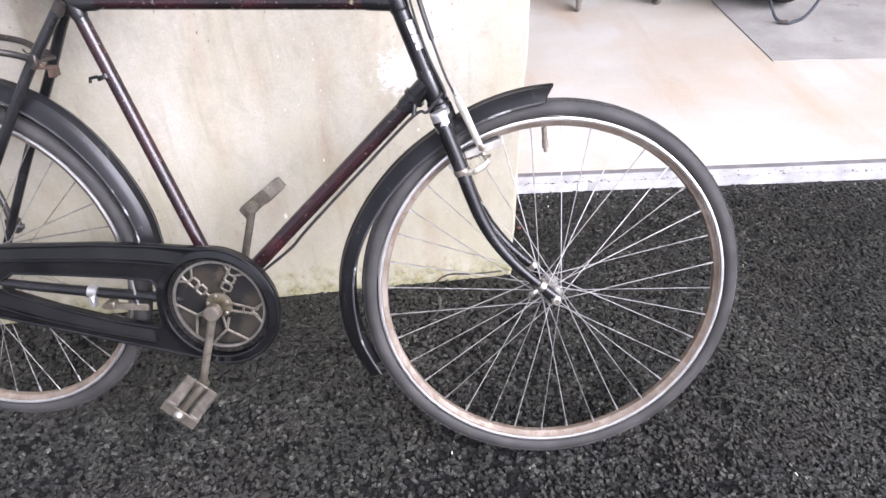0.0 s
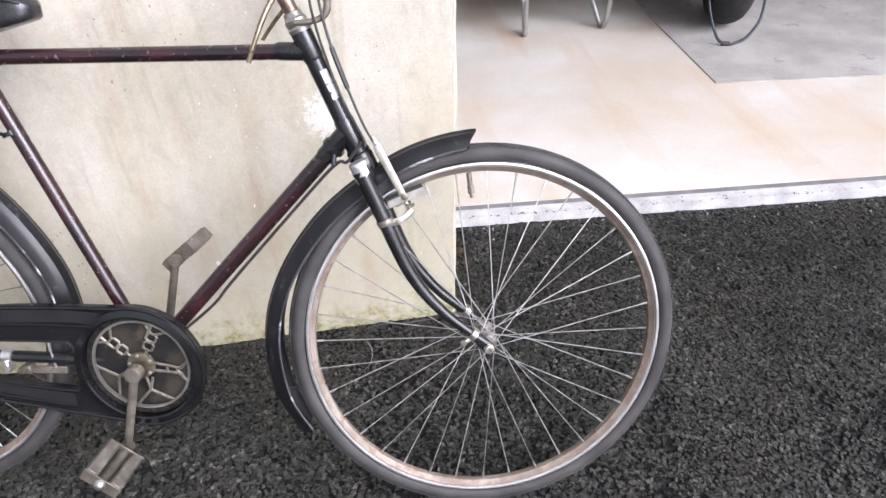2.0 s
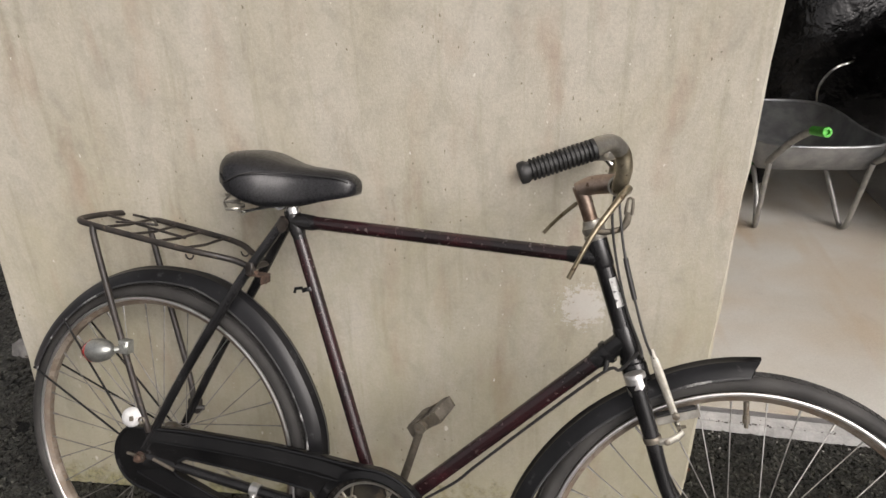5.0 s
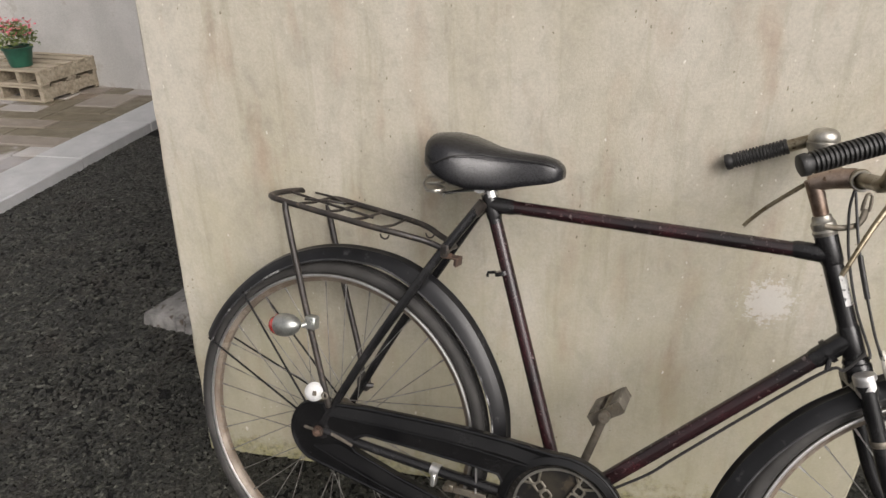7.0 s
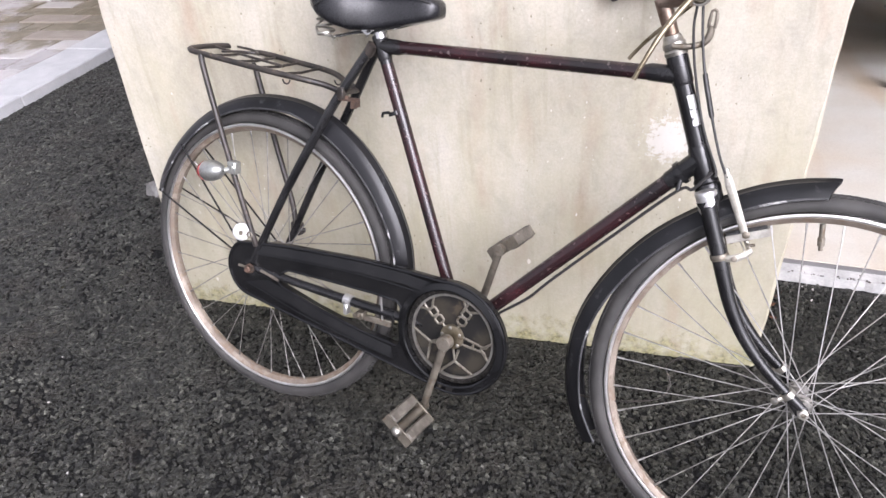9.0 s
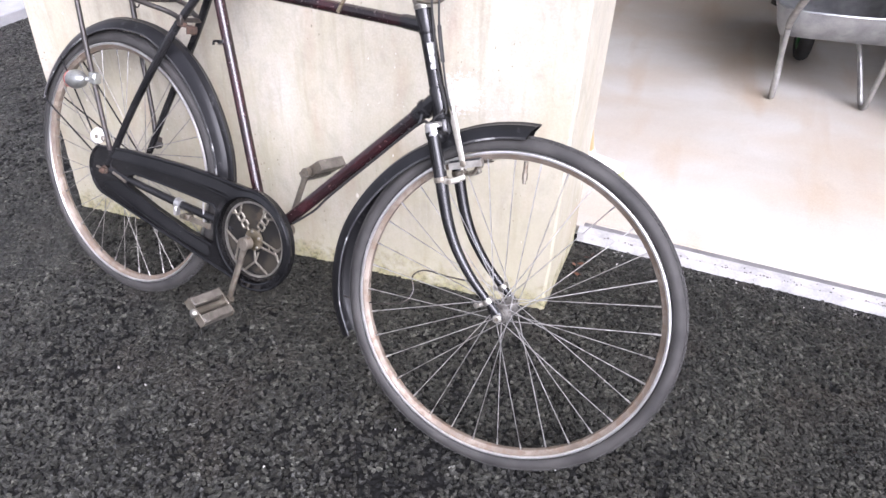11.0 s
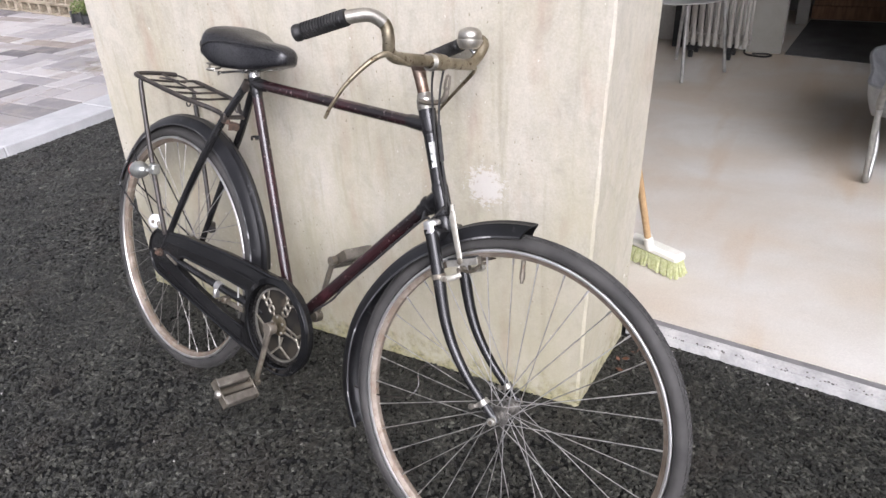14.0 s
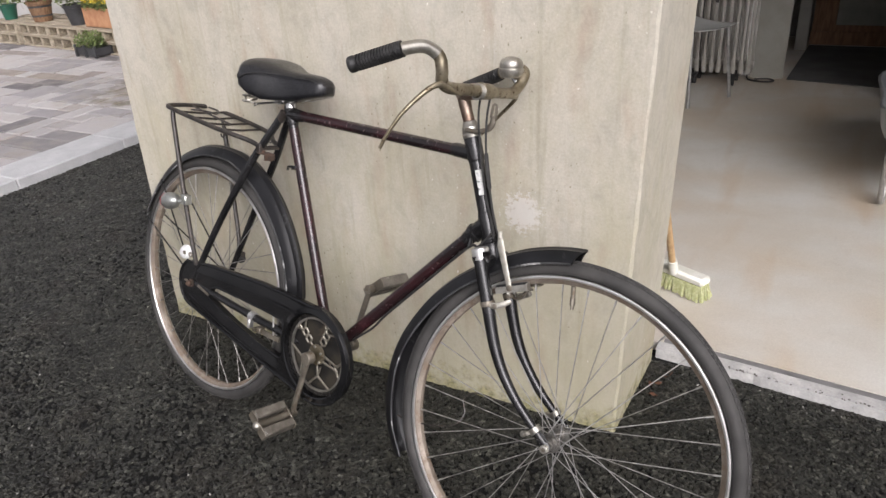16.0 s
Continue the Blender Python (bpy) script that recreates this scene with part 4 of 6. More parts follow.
# wheels
def wheel(name, centre, m, hub, label, count, flange_r, flange_y, grow):
    def w(geo):
        v = [centre + Vector(((q[0] - centre.x) * grow, q[1], (q[2] - centre.z) * grow)) for q in geo[0]]
        return moved((v, geo[1]), m) if m is not None else (v, geo[1])
    own = bpart(name, w(hoop([(0.3235, -0.0135), (0.3165, -0.0128), (0.3125, -0.0085), (0.3085, -0.0062), (0.3068, 0.0), (0.3085, 0.0062), (0.3125, 0.0085), (0.3165, 0.0128), (0.3235, 0.0135), (0.3225, 0.011), (0.3115, 0.0), (0.3225, -0.011)], centre, 120)), M_RIMIN, label)
    for y in (-0.0132, 0.0132):
        bpart("rim_edge", w(hoop([(0.3215 + 0.0036 * math.cos(k * 0.7854), y + 0.003 * math.sin(k * 0.7854)) for k in range(8)], centre, 120)), M_RIMSIDE, "bright rim edge", own)
    prof = []
    for k in range(15):
        a = radians(-128 + 256 * k / 14)
        prof.append((0.3375 + 0.0165 * math.cos(a), 0.0185 * math.sin(a)))
    prof += [(0.3262, 0.0115), (0.3262, -0.0115)]
    bpart("tyre", w(hoop(prof, centre, 140)), M_TYRE, "worn grey-black tyre", own)
    rib, n = [], 190
    for k in range(n):
        a = 2 * math.pi * k / n
        for y, q in ((-0.009, 0.0), (-0.003, 0.5), (0.003, 0.0), (0.009, 0.5)):
            b = a + q * 2 * math.pi / n
            r = 0.3375 + 0.0168 * math.sqrt(max(0, 1 - (y / 0.0186) ** 2))
            mm = Matrix.Translation(centre) @ Matrix.Rotation(-b, 4, "Y") @ Matrix.Translation((r, y, 0)) @ Matrix.Rotation(math.asin(max(-1, min(1, y / 0.0186))) , 4, "Z")
            rib.append(moved(block(-0.0005, 0.0011, -0.0024, 0.0024, -0.0042, 0.0042), mm))
    bpart("tread", w(join(*rib)), M_TREAD, "raised tread blocks", own, smooth=False)
    bpart("hub", w(hub), M_HUB if m is not None else M_STEEL, "dull steel hub", own)
    step = 360.0 / count
    for k in range(count):
        s = -1 if k % 2 else 1
        turn = (1 if (k // 2) % 2 else -1) * 62
        a_rim = radians(k * step - 1.5)
        a_hub = a_rim + radians(turn)
        p = centre + Vector((flange_r * math.cos(a_hub), flange_y * s, flange_r * math.sin(a_hub)))
        q = centre + Vector((0.307 * math.cos(a_rim), 0.003 * s, 0.307 * math.sin(a_rim)))
        d = (q - p).normalized()
        sp = join(tube([p - d * 0.003, q], 0.00105, 6), tube([q - d * 0.013, q + d * 0.002], 0.002, 6))
        bpart("spoke", w(sp), M_SPOKE if m is not None else M_DULLSPOKE, "", own)
    return own


def hub_small(c):
    half = [(0.0, 0.0098), (0.0235, 0.0102), (0.0245, 0.0195), (0.0275, 0.0198), (0.0285, 0.0135), (0.0315, 0.0132), (0.032, 0.0152), (0.0345, 0.0152), (0.035, 0.0118), (0.0385, 0.0115), (0.039, 0.0128), (0.041, 0.0126), (0.0415, 0.0085), (0.045, 0.0082), (0.0455, 0.0045), (0.055, 0.0045)]
    return lathe([(-a, r) for a, r in half[::-1]] + half[1:], c, (0, 1, 0), 28)


def hub_gear(c):
    return join(lathe([(-0.07, 0.0048), (-0.05, 0.0048), (-0.0495, 0.02), (-0.037, 0.026), (-0.036, 0.036), (-0.032, 0.0365), (-0.031, 0.029), (0.0, 0.0275), (0.031, 0.029), (0.032, 0.0365), (0.036, 0.036), (0.037, 0.026), (0.0495, 0.02), (0.05, 0.0048), (0.07, 0.0048)], c, (0, 1, 0), 28),
                *[lathe([(0.0, 0.0095), (0.009, 0.0095), (0.0095, 0.007)], c + Vector((0, 0.066 * s, 0)), (0, s, 0), 6) for s in (-1, 1)])


front_wheel = wheel("front_wheel", FRONT, STEER, hub_small(FRONT), "steel front wheel with rust-browned rim", 36, 0.0168, 0.026, 1.004)
rear_wheel = wheel("rear_wheel", REAR, None, hub_gear(REAR), "steel rear wheel with geared hub", 36, 0.033, 0.034, 1.0)
bpart("valve", front(join(tube([FRONT + Vector((-0.023, 0, 0.306)), FRONT + Vector((-0.0205, 0, 0.284))], 0.0046, 10), tube([FRONT + Vector((-0.0205, 0, 0.284)), FRONT + Vector((-0.019, 0, 0.27))], 0.0058, 8), tube([FRONT + Vector((-0.019, 0, 0.27)), FRONT + Vector((-0.0182, 0, 0.262))], 0.0034, 8))), M_STEEL, "brass tyre valve", front_wheel)


# mudguards
def guard(centre, rows, half=0.0285, steps=72, reach=0.377, cut=0.0):
    """A mudguard whose distance from the hub follows rows of (degrees, radius)."""
    verts, faces, k = [], [], 26
    c = Vector(centre)
    for i in range(steps + 1):
        deg = rows[0][0] + (rows[-1][0] - rows[0][0]) * i / steps
        lo = max(n for n in range(len(rows) - 1) if rows[n][0] <= deg + 1e-6)
        (a0, r0), (a1, r1) = rows[lo], rows[lo + 1]
        q = (deg - a0) / (a1 - a0)
        b0 = rows[max(lo - 1, 0)][1]
        b1 = rows[min(lo + 2, len(rows) - 1)][1]
        r = 0.5 * (2 * r0 + (r1 - b0) * q + (2 * b0 - 5 * r0 + 4 * r1 - b1) * q * q + (3 * r0 - b0 - 3 * r1 + b1) * q ** 3)
        outer, inner = [], []
        skirt = min(max(1.2 * (r - reach), 0.032), 0.066)
        for n in range(13):
            s = -1 + n / 6
            drop = skirt * (1 - math.sqrt(max(0.0, 1 - (abs(s) * 0.985) ** 2)))
            ridge = 0.0 if n == 6 else -0.0018 if n in (5, 7) else -0.0006 if n in (3, 9) else -0.0024
            outer.append((r + ridge - drop, s * half))
            inner.append((r - drop - 0.0038, s * (half - 0.0012)))
        for rr, y in outer + inner[::-1]:
            a = radians(deg + cut * (y / half) ** 2 * math.exp(-(deg - rows[0][0]) / 4.0))
            verts.append(c + Vector((rr * math.cos(a), y, rr * math.sin(a))))
    for i in range(steps):
        for n in range(k):
            z = (n + 1) % k
            faces.append((i * k + n, (i + 1) * k + n, (i + 1) * k + z, i * k + z))
    faces += [tuple(range(k)), tuple(steps * k + n for n in range(k))[::-1]]
    return verts, faces


front_geo = front(guard((1.159, 0, 0.354), [(92, 0.379), (110, 0.377), (125, 0.375), (138, 0.3805), (152, 0.3885), (170, 0.4010), (182, 0.404), (193, 0.4045), (206, 0.396)], cut=3.2))
front_guard = bpart("front_mudguard", front_geo, M_GUARD, "dull black front mudguard")
rear_geo = guard(REAR, [(8, 0.399), (18, 0.4045), (32, 0.406), (50, 0.4115), (69, 0.4085), (82, 0.397), (94, 0.388), (106, 0.379), (120, 0.3705), (133, 0.366), (145, 0.366), (159, 0.367)])
rear_guard = bpart("rear_mudguard", rear_geo, M_GUARD, "dull black rear mudguard")


def guard_edge(geo, first, steps=72, k=26):
    """The rolled lip along one side of a mudguard."""
    return tube([geo[0][i * k + first] for i in range(0, steps + 1, 2)], 0.0021, 8)


# rolled lips, their bright highlight put into the colour
for first in (0, 12):
    bpart("guard_lip", guard_edge(front_geo, first), M_LIPGLINT, "rolled lip with a painted pale highlight", front_guard)
    bpart("guard_lip", guard_edge(rear_geo, first), M_LIPGLINT, "rolled lip with a painted pale highlight", rear_guard)
for s in (-1, 1):
    bpart("mudguard_stay", tube([REAR + Vector((0, 0.056 * s, 0)), REAR + Vector((-0.325, 0.027 * s, 0.125))], 0.0022, 8), M_BLACK, "", rear_guard)
    bpart("mudguard_stay", tube([REAR + Vector((-0.01, 0.056 * s, 0.01)), REAR + Vector((-0.235, 0.028 * s, 0.25))], 0.0022, 8), M_BLACK, "", rear_guard)
bpart("loose_wire", tube(spline([(0.79, -0.046, 0.268), (0.83, -0.046, 0.27), (0.89, -0.04, 0.283), (0.935, -0.03, 0.3), (0.946, -0.012, 0.325), (0.934, -0.004, 0.352), (0.957, 0.003, 0.373), (1.01, 0.008, 0.376), (1.06, 0.02, 0.378)], 6), 0.0016, 6), M_RACK, "bent rusty stay wire")

# chaincase, chainwheel, cranks and pedals
def arc(cx, cz, r, a0, a1, n):
    return [(cx + r * math.cos(radians(a0 + (a1 - a0) * i / n)), cz + r * math.sin(radians(a0 + (a1 - a0) * i / n))) for i in range(n + 1)]


CW = (0.518, 0.317)
outline = arc(CW[0], CW[1], 0.122, 100, -112, 30) + arc(0.0, 0.352, 0.068, 250, 118, 14) + [(0.1, 0.429), (0.3, 0.44), (0.41, 0.44)]
hole_front = arc(CW[0], CW[1], 0.106, 0, 349, 31)
hole_mid = [(0.072, 0.344), (0.088, 0.362), (0.108, 0.373), (0.214, 0.374), (0.332, 0.373), (0.392, 0.37), (0.402, 0.358), (0.402, 0.276), (0.393, 0.266), (0.304, 0.276), (0.182, 0.302), (0.087, 0.329)]
case = bpart("chaincase", plate(outline, [hole_front, hole_mid], -0.062, -0.044), M_CASE, "black pressed-steel chaincase", angle=50)
bpart("case_bead", tube([(x, -0.062, z) for x, z in outline], 0.0042, 8, closed=True), M_GLOSS, "rolled edge", case)
bpart("case_bead", tube([(x, -0.062, z) for x, z in hole_mid], 0.003, 8, closed=True), M_GLOSS, "rolled edge", case)


def shoulder(high, low, y_high, y_low):
    """A pressed shoulder between two lines of (x, z), the lower one proud of the case."""
    k, verts, faces = len(high), [], []
    for (xa, za), (xb, zb) in zip(high, low):
        d = -1.0 if za > zb else 1.0
        verts += [(xa, y_high, za), (xa + (xb - xa) * 0.85, y_low, za + (zb - za) * 0.85), (xb, y_low + 0.001, zb), (xb, y_high, zb + 0.002 * d)]
    for i in range(k - 1):
        p, q = 4 * i, 4 * i + 4
        faces += [(p, q, q + 1, p + 1), (p + 1, q + 1, q + 2, p + 2), (p + 2, q + 2, q + 3, p + 3), (p + 3, q + 3, q, p)]
    faces += [(0, 1, 2, 3), (4 * k - 1, 4 * k - 2, 4 * k - 3, 4 * k - 4)]
    return verts, faces


bpart("case_shoulder", shoulder([(0.0, 0.413), (0.06, 0.42), (0.18, 0.429), (0.3, 0.436), (0.4, 0.436), (0.47, 0.428)], [(0.02, 0.395), (0.08, 0.399), (0.184, 0.405), (0.317, 0.409), (0.414, 0.409), (0.45, 0.404)], -0.0621, -0.0668), M_CASE, "pressed shoulder", case, angle=20)
bpart("case_bead", tube(spline([(0.02, -0.0662, 0.395), (0.184, -0.0672, 0.405), (0.317, -0.0672, 0.409), (0.45, -0.0662, 0.404)], 6), 0.0022, 8), M_GLOSS, "pressed rib", case)
bpart("case_bead", tube(spline([(-0.012, -0.0656, 0.319), (0.15, -0.0666, 0.276), (0.3, -0.0666, 0.25), (0.385, -0.0656, 0.237)], 6), 0.0022, 8), M_GLOSS, "pressed rib", case)
bpart("case_shoulder", shoulder([(0.045, 0.335), (0.1, 0.32), (0.182, 0.297), (0.304, 0.271), (0.38, 0.26)], [(-0.012, 0.319), (0.07, 0.297), (0.15, 0.276), (0.3, 0.25), (0.385, 0.237)], -0.0621, -0.0662), M_CASE, "pressed shoulder", case, angle=20)
cwc = Vector((CW[0], -0.05, CW[1]))
bpart("case_ring", hoop([(0.104, -0.0665), (0.107, -0.068), (0.119, -0.0655), (0.123, -0.06), (0.121, -0.056), (0.105, -0.06)], (CW[0], 0, CW[1]), 72), M_GLOSS, "", case)
bpart("case_back", plate(arc(CW[0], CW[1], 0.112, 0, 349, 31), [], -0.0435, -0.042), M_CASEBACK, "oily dark case plate behind the chainwheel", case)
wheel_ring = bpart("chainwheel", hoop([(0.0885, -0.003), (0.0885, 0.0025), (0.093, 0.0025), (0.093, -0.003)], cwc, 72), M_NICKEL, "openwork steel chainwheel")
links = []
for k in range(46):
    a = 2 * math.pi * k / 46
    links.append(lathe([(-0.0045, 0.003), (0.0045, 0.003)], cwc + Vector((0.0995 * math.cos(a), 0, 0.0995 * math.sin(a))), (0, 1, 0), 8))
bpart("chain", join(*links, hoop([(0.0932, -0.001), (0.0932, 0.002), (0.104, 0.002), (0.104, -0.001)], cwc, 60)), M_OILY, "grimy chain on the sprocket", wheel_ring)


def cwbar(pts, r=0.002):
    return tube([cwc + Vector((x * 0.00107, 0, z * 0.00107)) for x, z in pts], r, 6)


bpart("spider_hub", lathe([(-0.004, 0.02), (-0.003, 0.026), (0.003, 0.026), (0.004, 0.02)], cwc, (0, 1, 0), 28), M_BRASSY, "", wheel_ring)
for k in range(5):
    a0 = 63 + 72 * k

    def pl(r, da):
        return (r * math.cos(radians(a0 + da)), r * math.sin(radians(a0 + da)))
    if k < 2:
        for rr in (41, 59):
            box = [pl(math.hypot(rr + u, w), math.degrees(math.atan2(w, rr + u))) for u, w in ((-8, -4), (-5, -8.5), (5, -8.5), (8, -4), (8, 4), (5, 8.5), (-5, 8.5), (-8, 4))]
            bpart("spider_ring", tube([cwc + Vector((x * 0.00107, 0, z * 0.00107)) for x, z in box], 0.0026, 6, closed=True), M_SPIDER, "", wheel_ring)
        arms = (((24, 0), (33, 0)), ((67, 3), (84, 14)), ((67, -3), (84, -14)), ((60, 8), (84, 5)))
    elif k < 4:
        arms = (((24, 0), (51, 0)), ((51, 0), (84, 25)), ((51, 0), (84, -25)), ((30, 22), (51, 0)))
    else:
        arms = (((24, 18), (70, 4)), ((24, -18), (70, -4)), ((46, 9), (46, -9)), ((62, 0), (84, 14)), ((62, 0), (84, -14)), ((70, -4), (76, -10)), ((70, 4), (76, 10)))
    for a, b in arms:
        bpart("spider_arm", cwbar([pl(*a), pl(*b)], 0.0028), M_SPIDER, "", wheel_ring)
    cx, cz = pl(21, 36)
    bpart("chainwheel_bolt", lathe([(-0.007, 0.002), (-0.006, 0.0035), (0.0, 0.0035)], cwc + Vector((cx * 0.001, 0, cz * 0.001)), (0, 1, 0), 10), M_NICKEL, "", wheel_ring)
CRANK = Vector((-0.044, 0, -0.164))


def crank(s, v):
    a = Vector((BB.x, -0.073 * s, BB.z))
    b = a + v
    return join(tube([a, b], [0.0088, 0.0078], 12, flat=0.7), lathe([(-0.011, 0.0145), (-0.009, 0.0158), (0.009, 0.0158), (0.011, 0.0145)], a, (0, 1, 0), 20),
                lathe([(-0.008, 0.0112), (0.008, 0.0112)], b, (0, 1, 0), 16), tube([a + Vector((0.012, 0.002 * s, -0.008)), a + Vector((-0.012, 0.002 * s, 0.008))], 0.0042, 8)), b


def pedal(s, at, tilt):
    m = Matrix.Translation(at) @ Matrix.Rotation(radians(tilt), 4, "Y")
    y0, y1 = (-0.015, -0.105) if s > 0 else (0.105, 0.015)
    lo, hi = min(y0, y1), max(y0, y1)
    slabs = [moved(block(x0, x1, lo, hi, -0.014, 0.014, 0.0035), m) for x0, x1 in ((-0.036, -0.013), (0.013, 0.036))]
    mid = moved(join(tube([(0, lo, 0), (0, hi, 0)], 0.0095, 12), block(-0.037, 0.037, lo - 0.002, lo + 0.002, -0.012, 0.012, 0.001), block(-0.037, 0.037, hi - 0.002, hi + 0.002, -0.012, 0.012, 0.001)), m)
    cap = moved(lathe([(0, 0.011), (0.006, 0.0105), (0.011, 0.006), (0.012, 0.002)], (0, lo if s > 0 else hi, 0), (0, -s, 0), 16), m)
    return slabs, mid, cap


for s, v, tilt in ((1, CRANK, 38), (-1, -CRANK, -38)):
    geo, end = crank(s, v)
    bpart("crank", geo, M_STEEL, "dull aged steel crank arm")
    slabs, mid, cap = pedal(s, end, tilt)
    pd = bpart("pedal", mid, M_STEEL, "worn steel and rubber pedal")
    for sl in slabs:
        bpart("pedal_block", sl, M_PEDAL, "worn grey-brown pedal block", pd)
    bpart("pedal_cap", cap, M_NICKEL, "steel end cap", pd)

# saddle
def saddle():
    rows = [(0.183, 0.036, 0.974, 0.955), (0.187, 0.06, 0.987, 0.949), (0.199, 0.085, 0.996, 0.938), (0.222, 0.1, 0.9985, 0.926), (0.25, 0.1, 0.9955, 0.914), (0.28, 0.084, 0.988, 0.905), (0.31, 0.064, 0.98, 0.906),
            (0.34, 0.049, 0.976, 0.911), (0.375, 0.04, 0.9745, 0.919), (0.402, 0.035, 0.973, 0.925), (0.422, 0.03, 0.968, 0.93), (0.433, 0.023, 0.96, 0.935), (0.438, 0.012, 0.951, 0.94)]
    verts, faces, n = [], [], 26
    for x, hw, zt, zb in rows:
        for k in range(n + 1):
            a = -0.5 + (math.pi + 1.0) * k / n
            c, s = math.cos(a), math.sin(a)
            y = hw * (abs(c) ** 0.7) * (1 if c > 0 else -1)
            z = zb + 0.008 + (zt - zb - 0.008) * (s ** 0.6) if s > 0 else zb + 0.008 + 0.022 * s
            verts.append((x, y, z))
    k = n + 1
    for i in range(len(rows) - 1):
        for j in range(n):
            faces.append((i * k + j, i * k + j + 1, (i + 1) * k + j + 1, (i + 1) * k + j))
        faces.append((i * k + n, i * k, (i + 1) * k, (i + 1) * k + n))
    faces.append(tuple(range(k)))
    faces.append(tuple((len(rows) - 1) * k + j for j in range(k))[::-1])
    return verts, faces


seat_ob = bpart("saddle", saddle(), M_VINYL, "glossy black vinyl saddle", angle=60)
bpart("saddle_seam", tube(spline([(0.193, -0.071, 0.968), (0.206, -0.09, 0.955), (0.222, -0.1005, 0.945), (0.238, -0.1012, 0.953), (0.262, -0.0945, 0.962), (0.304, -0.0685, 0.966), (0.36, -0.0445, 0.964), (0.405, -0.0345, 0.962), (0.428, -0.0265, 0.955)], 6), 0.0013, 6), M_GRIP, "stitched seam", seat_ob)
for s in (-1, 1):
    coil = [(0.215 + 0.0165 * math.cos(q * 0.6), 0.058 * s + 0.0165 * math.sin(q * 0.6), 0.882 + 0.0013 * q) for q in range(42)]
    bpart("saddle_spring", tube(coil, 0.0026, 6), M_NICKEL, "coiled steel spring", seat_ob)
    bpart("spring_loop", tube(spline([(0.2, 0.058 * s, 0.887), (0.186, 0.05 * s, 0.9), (0.192, 0.035 * s, 0.915), (0.214, 0.03 * s, 0.922)], 5), 0.0026, 6), M_NICKEL, "bent spring wire", seat_ob)
    bpart("saddle_rail", tube(spline([(0.222, 0.05 * s, 0.886), (0.235, 0.04 * s, 0.888), (0.26, 0.024 * s, 0.894), (0.3, 0.02 * s, 0.9), (0.36, 0.018 * s, 0.915), (0.41, 0.012 * s, 0.94)], 5), 0.0032, 8), M_CHROME, "", seat_ob)
bpart("seat_post", tube([SEAT + Vector((0.0, 0, -0.02)), Vector((0.292, 0, 0.916))], 0.0118, 16), M_CHROME, "chrome seat post")
bpart("saddle_clamp", join(lathe([(-0.026, 0.012), (0.026, 0.012)], (0.288, 0, 0.904), (0, 1, 0), 14), lathe([(-0.034, 0.008), (0.034, 0.008)], (0.288, 0, 0.904), (0, 1, 0), 6), lathe([(-0.012, 0.0155), (0.008, 0.0155)], SEAT + Vector((-0.001, 0, 0.012)), (-0.3, 0, 0.95), 16)), M_CHROME, "steel saddle clamp bolt")

# carrier
rail = spline([(0.232, -0.03, 0.777), (0.195, -0.036, 0.788), (0.15, -0.06, 0.799), (0.08, -0.072, 0.808), (-0.1, -0.075, 0.829), (-0.138, -0.07, 0.834), (-0.15, -0.045, 0.836), (-0.152, 0.0, 0.837), (-0.15, 0.045, 0.836), (-0.138, 0.07, 0.834), (-0.1, 0.075, 0.829), (0.08, 0.072, 0.808), (0.15, 0.06, 0.799), (0.195, 0.036, 0.788), (0.232, 0.03, 0.777)], 5)
carrier = bpart("carrier", tube(rail, 0.0062, 12), M_RACK, "brown-black tubular luggage carrier")
for x in (-0.085, -0.02, 0.04, 0.1):
    z = 0.829 - (x + 0.1) * 0.118
    bpart("carrier_bar", tube([(x, -0.072, z - 0.001), (x + 0.004, 0.0, z - 0.004), (x, 0.072, z - 0.001)], 0.003, 8), M_RACK, "", carrier)
bpart("carrier_bar", tube([(-0.148, 0.012, 0.836), (-0.06, 0.005, 0.825), (0.06, -0.002, 0.811)], 0.003, 8), M_RACK, "", carrier)
bpart("carrier_clip", tube(spline([(-0.085, -0.03, 0.832), (-0.03, -0.034, 0.836), (0.0, -0.02, 0.834), (-0.012, 0.002, 0.83), (-0.05, 0.03, 0.834), (-0.1, 0.034, 0.838)], 6), 0.0026, 8), M_RACK, "sprung wire clip", carrier)
bpart("carrier_hook", hoop([(0.009 + 0.0018 * math.cos(q * 1.047), 0.0018 * math.sin(q * 1.047)) for q in range(6)], (0.165, 0.05, 0.787), 18, 180, 360), M_RACK, "", carrier)
bpart("carrier_hook", hoop([(0.009 + 0.0018 * math.cos(q * 1.047), 0.0018 * math.sin(q * 1.047)) for q in range(6)], (0.12, -0.066, 0.795), 18, 180, 360), M_RACK, "", carrier)
bpart("carrier_leg", tube(spline([(-0.1, -0.076, 0.829), (-0.095, -0.078, 0.8), (-0.05, -0.077, 0.65), (-0.004, -0.073, 0.5), (0.016, -0.07, 0.435), (0.02, -0.067, 0.415)], 5), 0.0066, 10), M_RACK, "", carrier)
bpart("carrier_leg", tube(spline([(-0.1, 0.076, 0.829), (-0.095, 0.08, 0.8), (-0.045, 0.079, 0.64), (0.008, 0.075, 0.49), (0.024, 0.07, 0.43)], 5), 0.0066, 10), M_RACK, "", carrier)
bpart("leg_clamp", join(block(0.012, 0.04, 0.062, 0.082, 0.405, 0.437, 0.003), lathe([(-0.012, 0.006), (0.012, 0.006)], (0.04, 0.066, 0.42), (1, 0.5, 0), 8)), M_RACK, "", carrier)
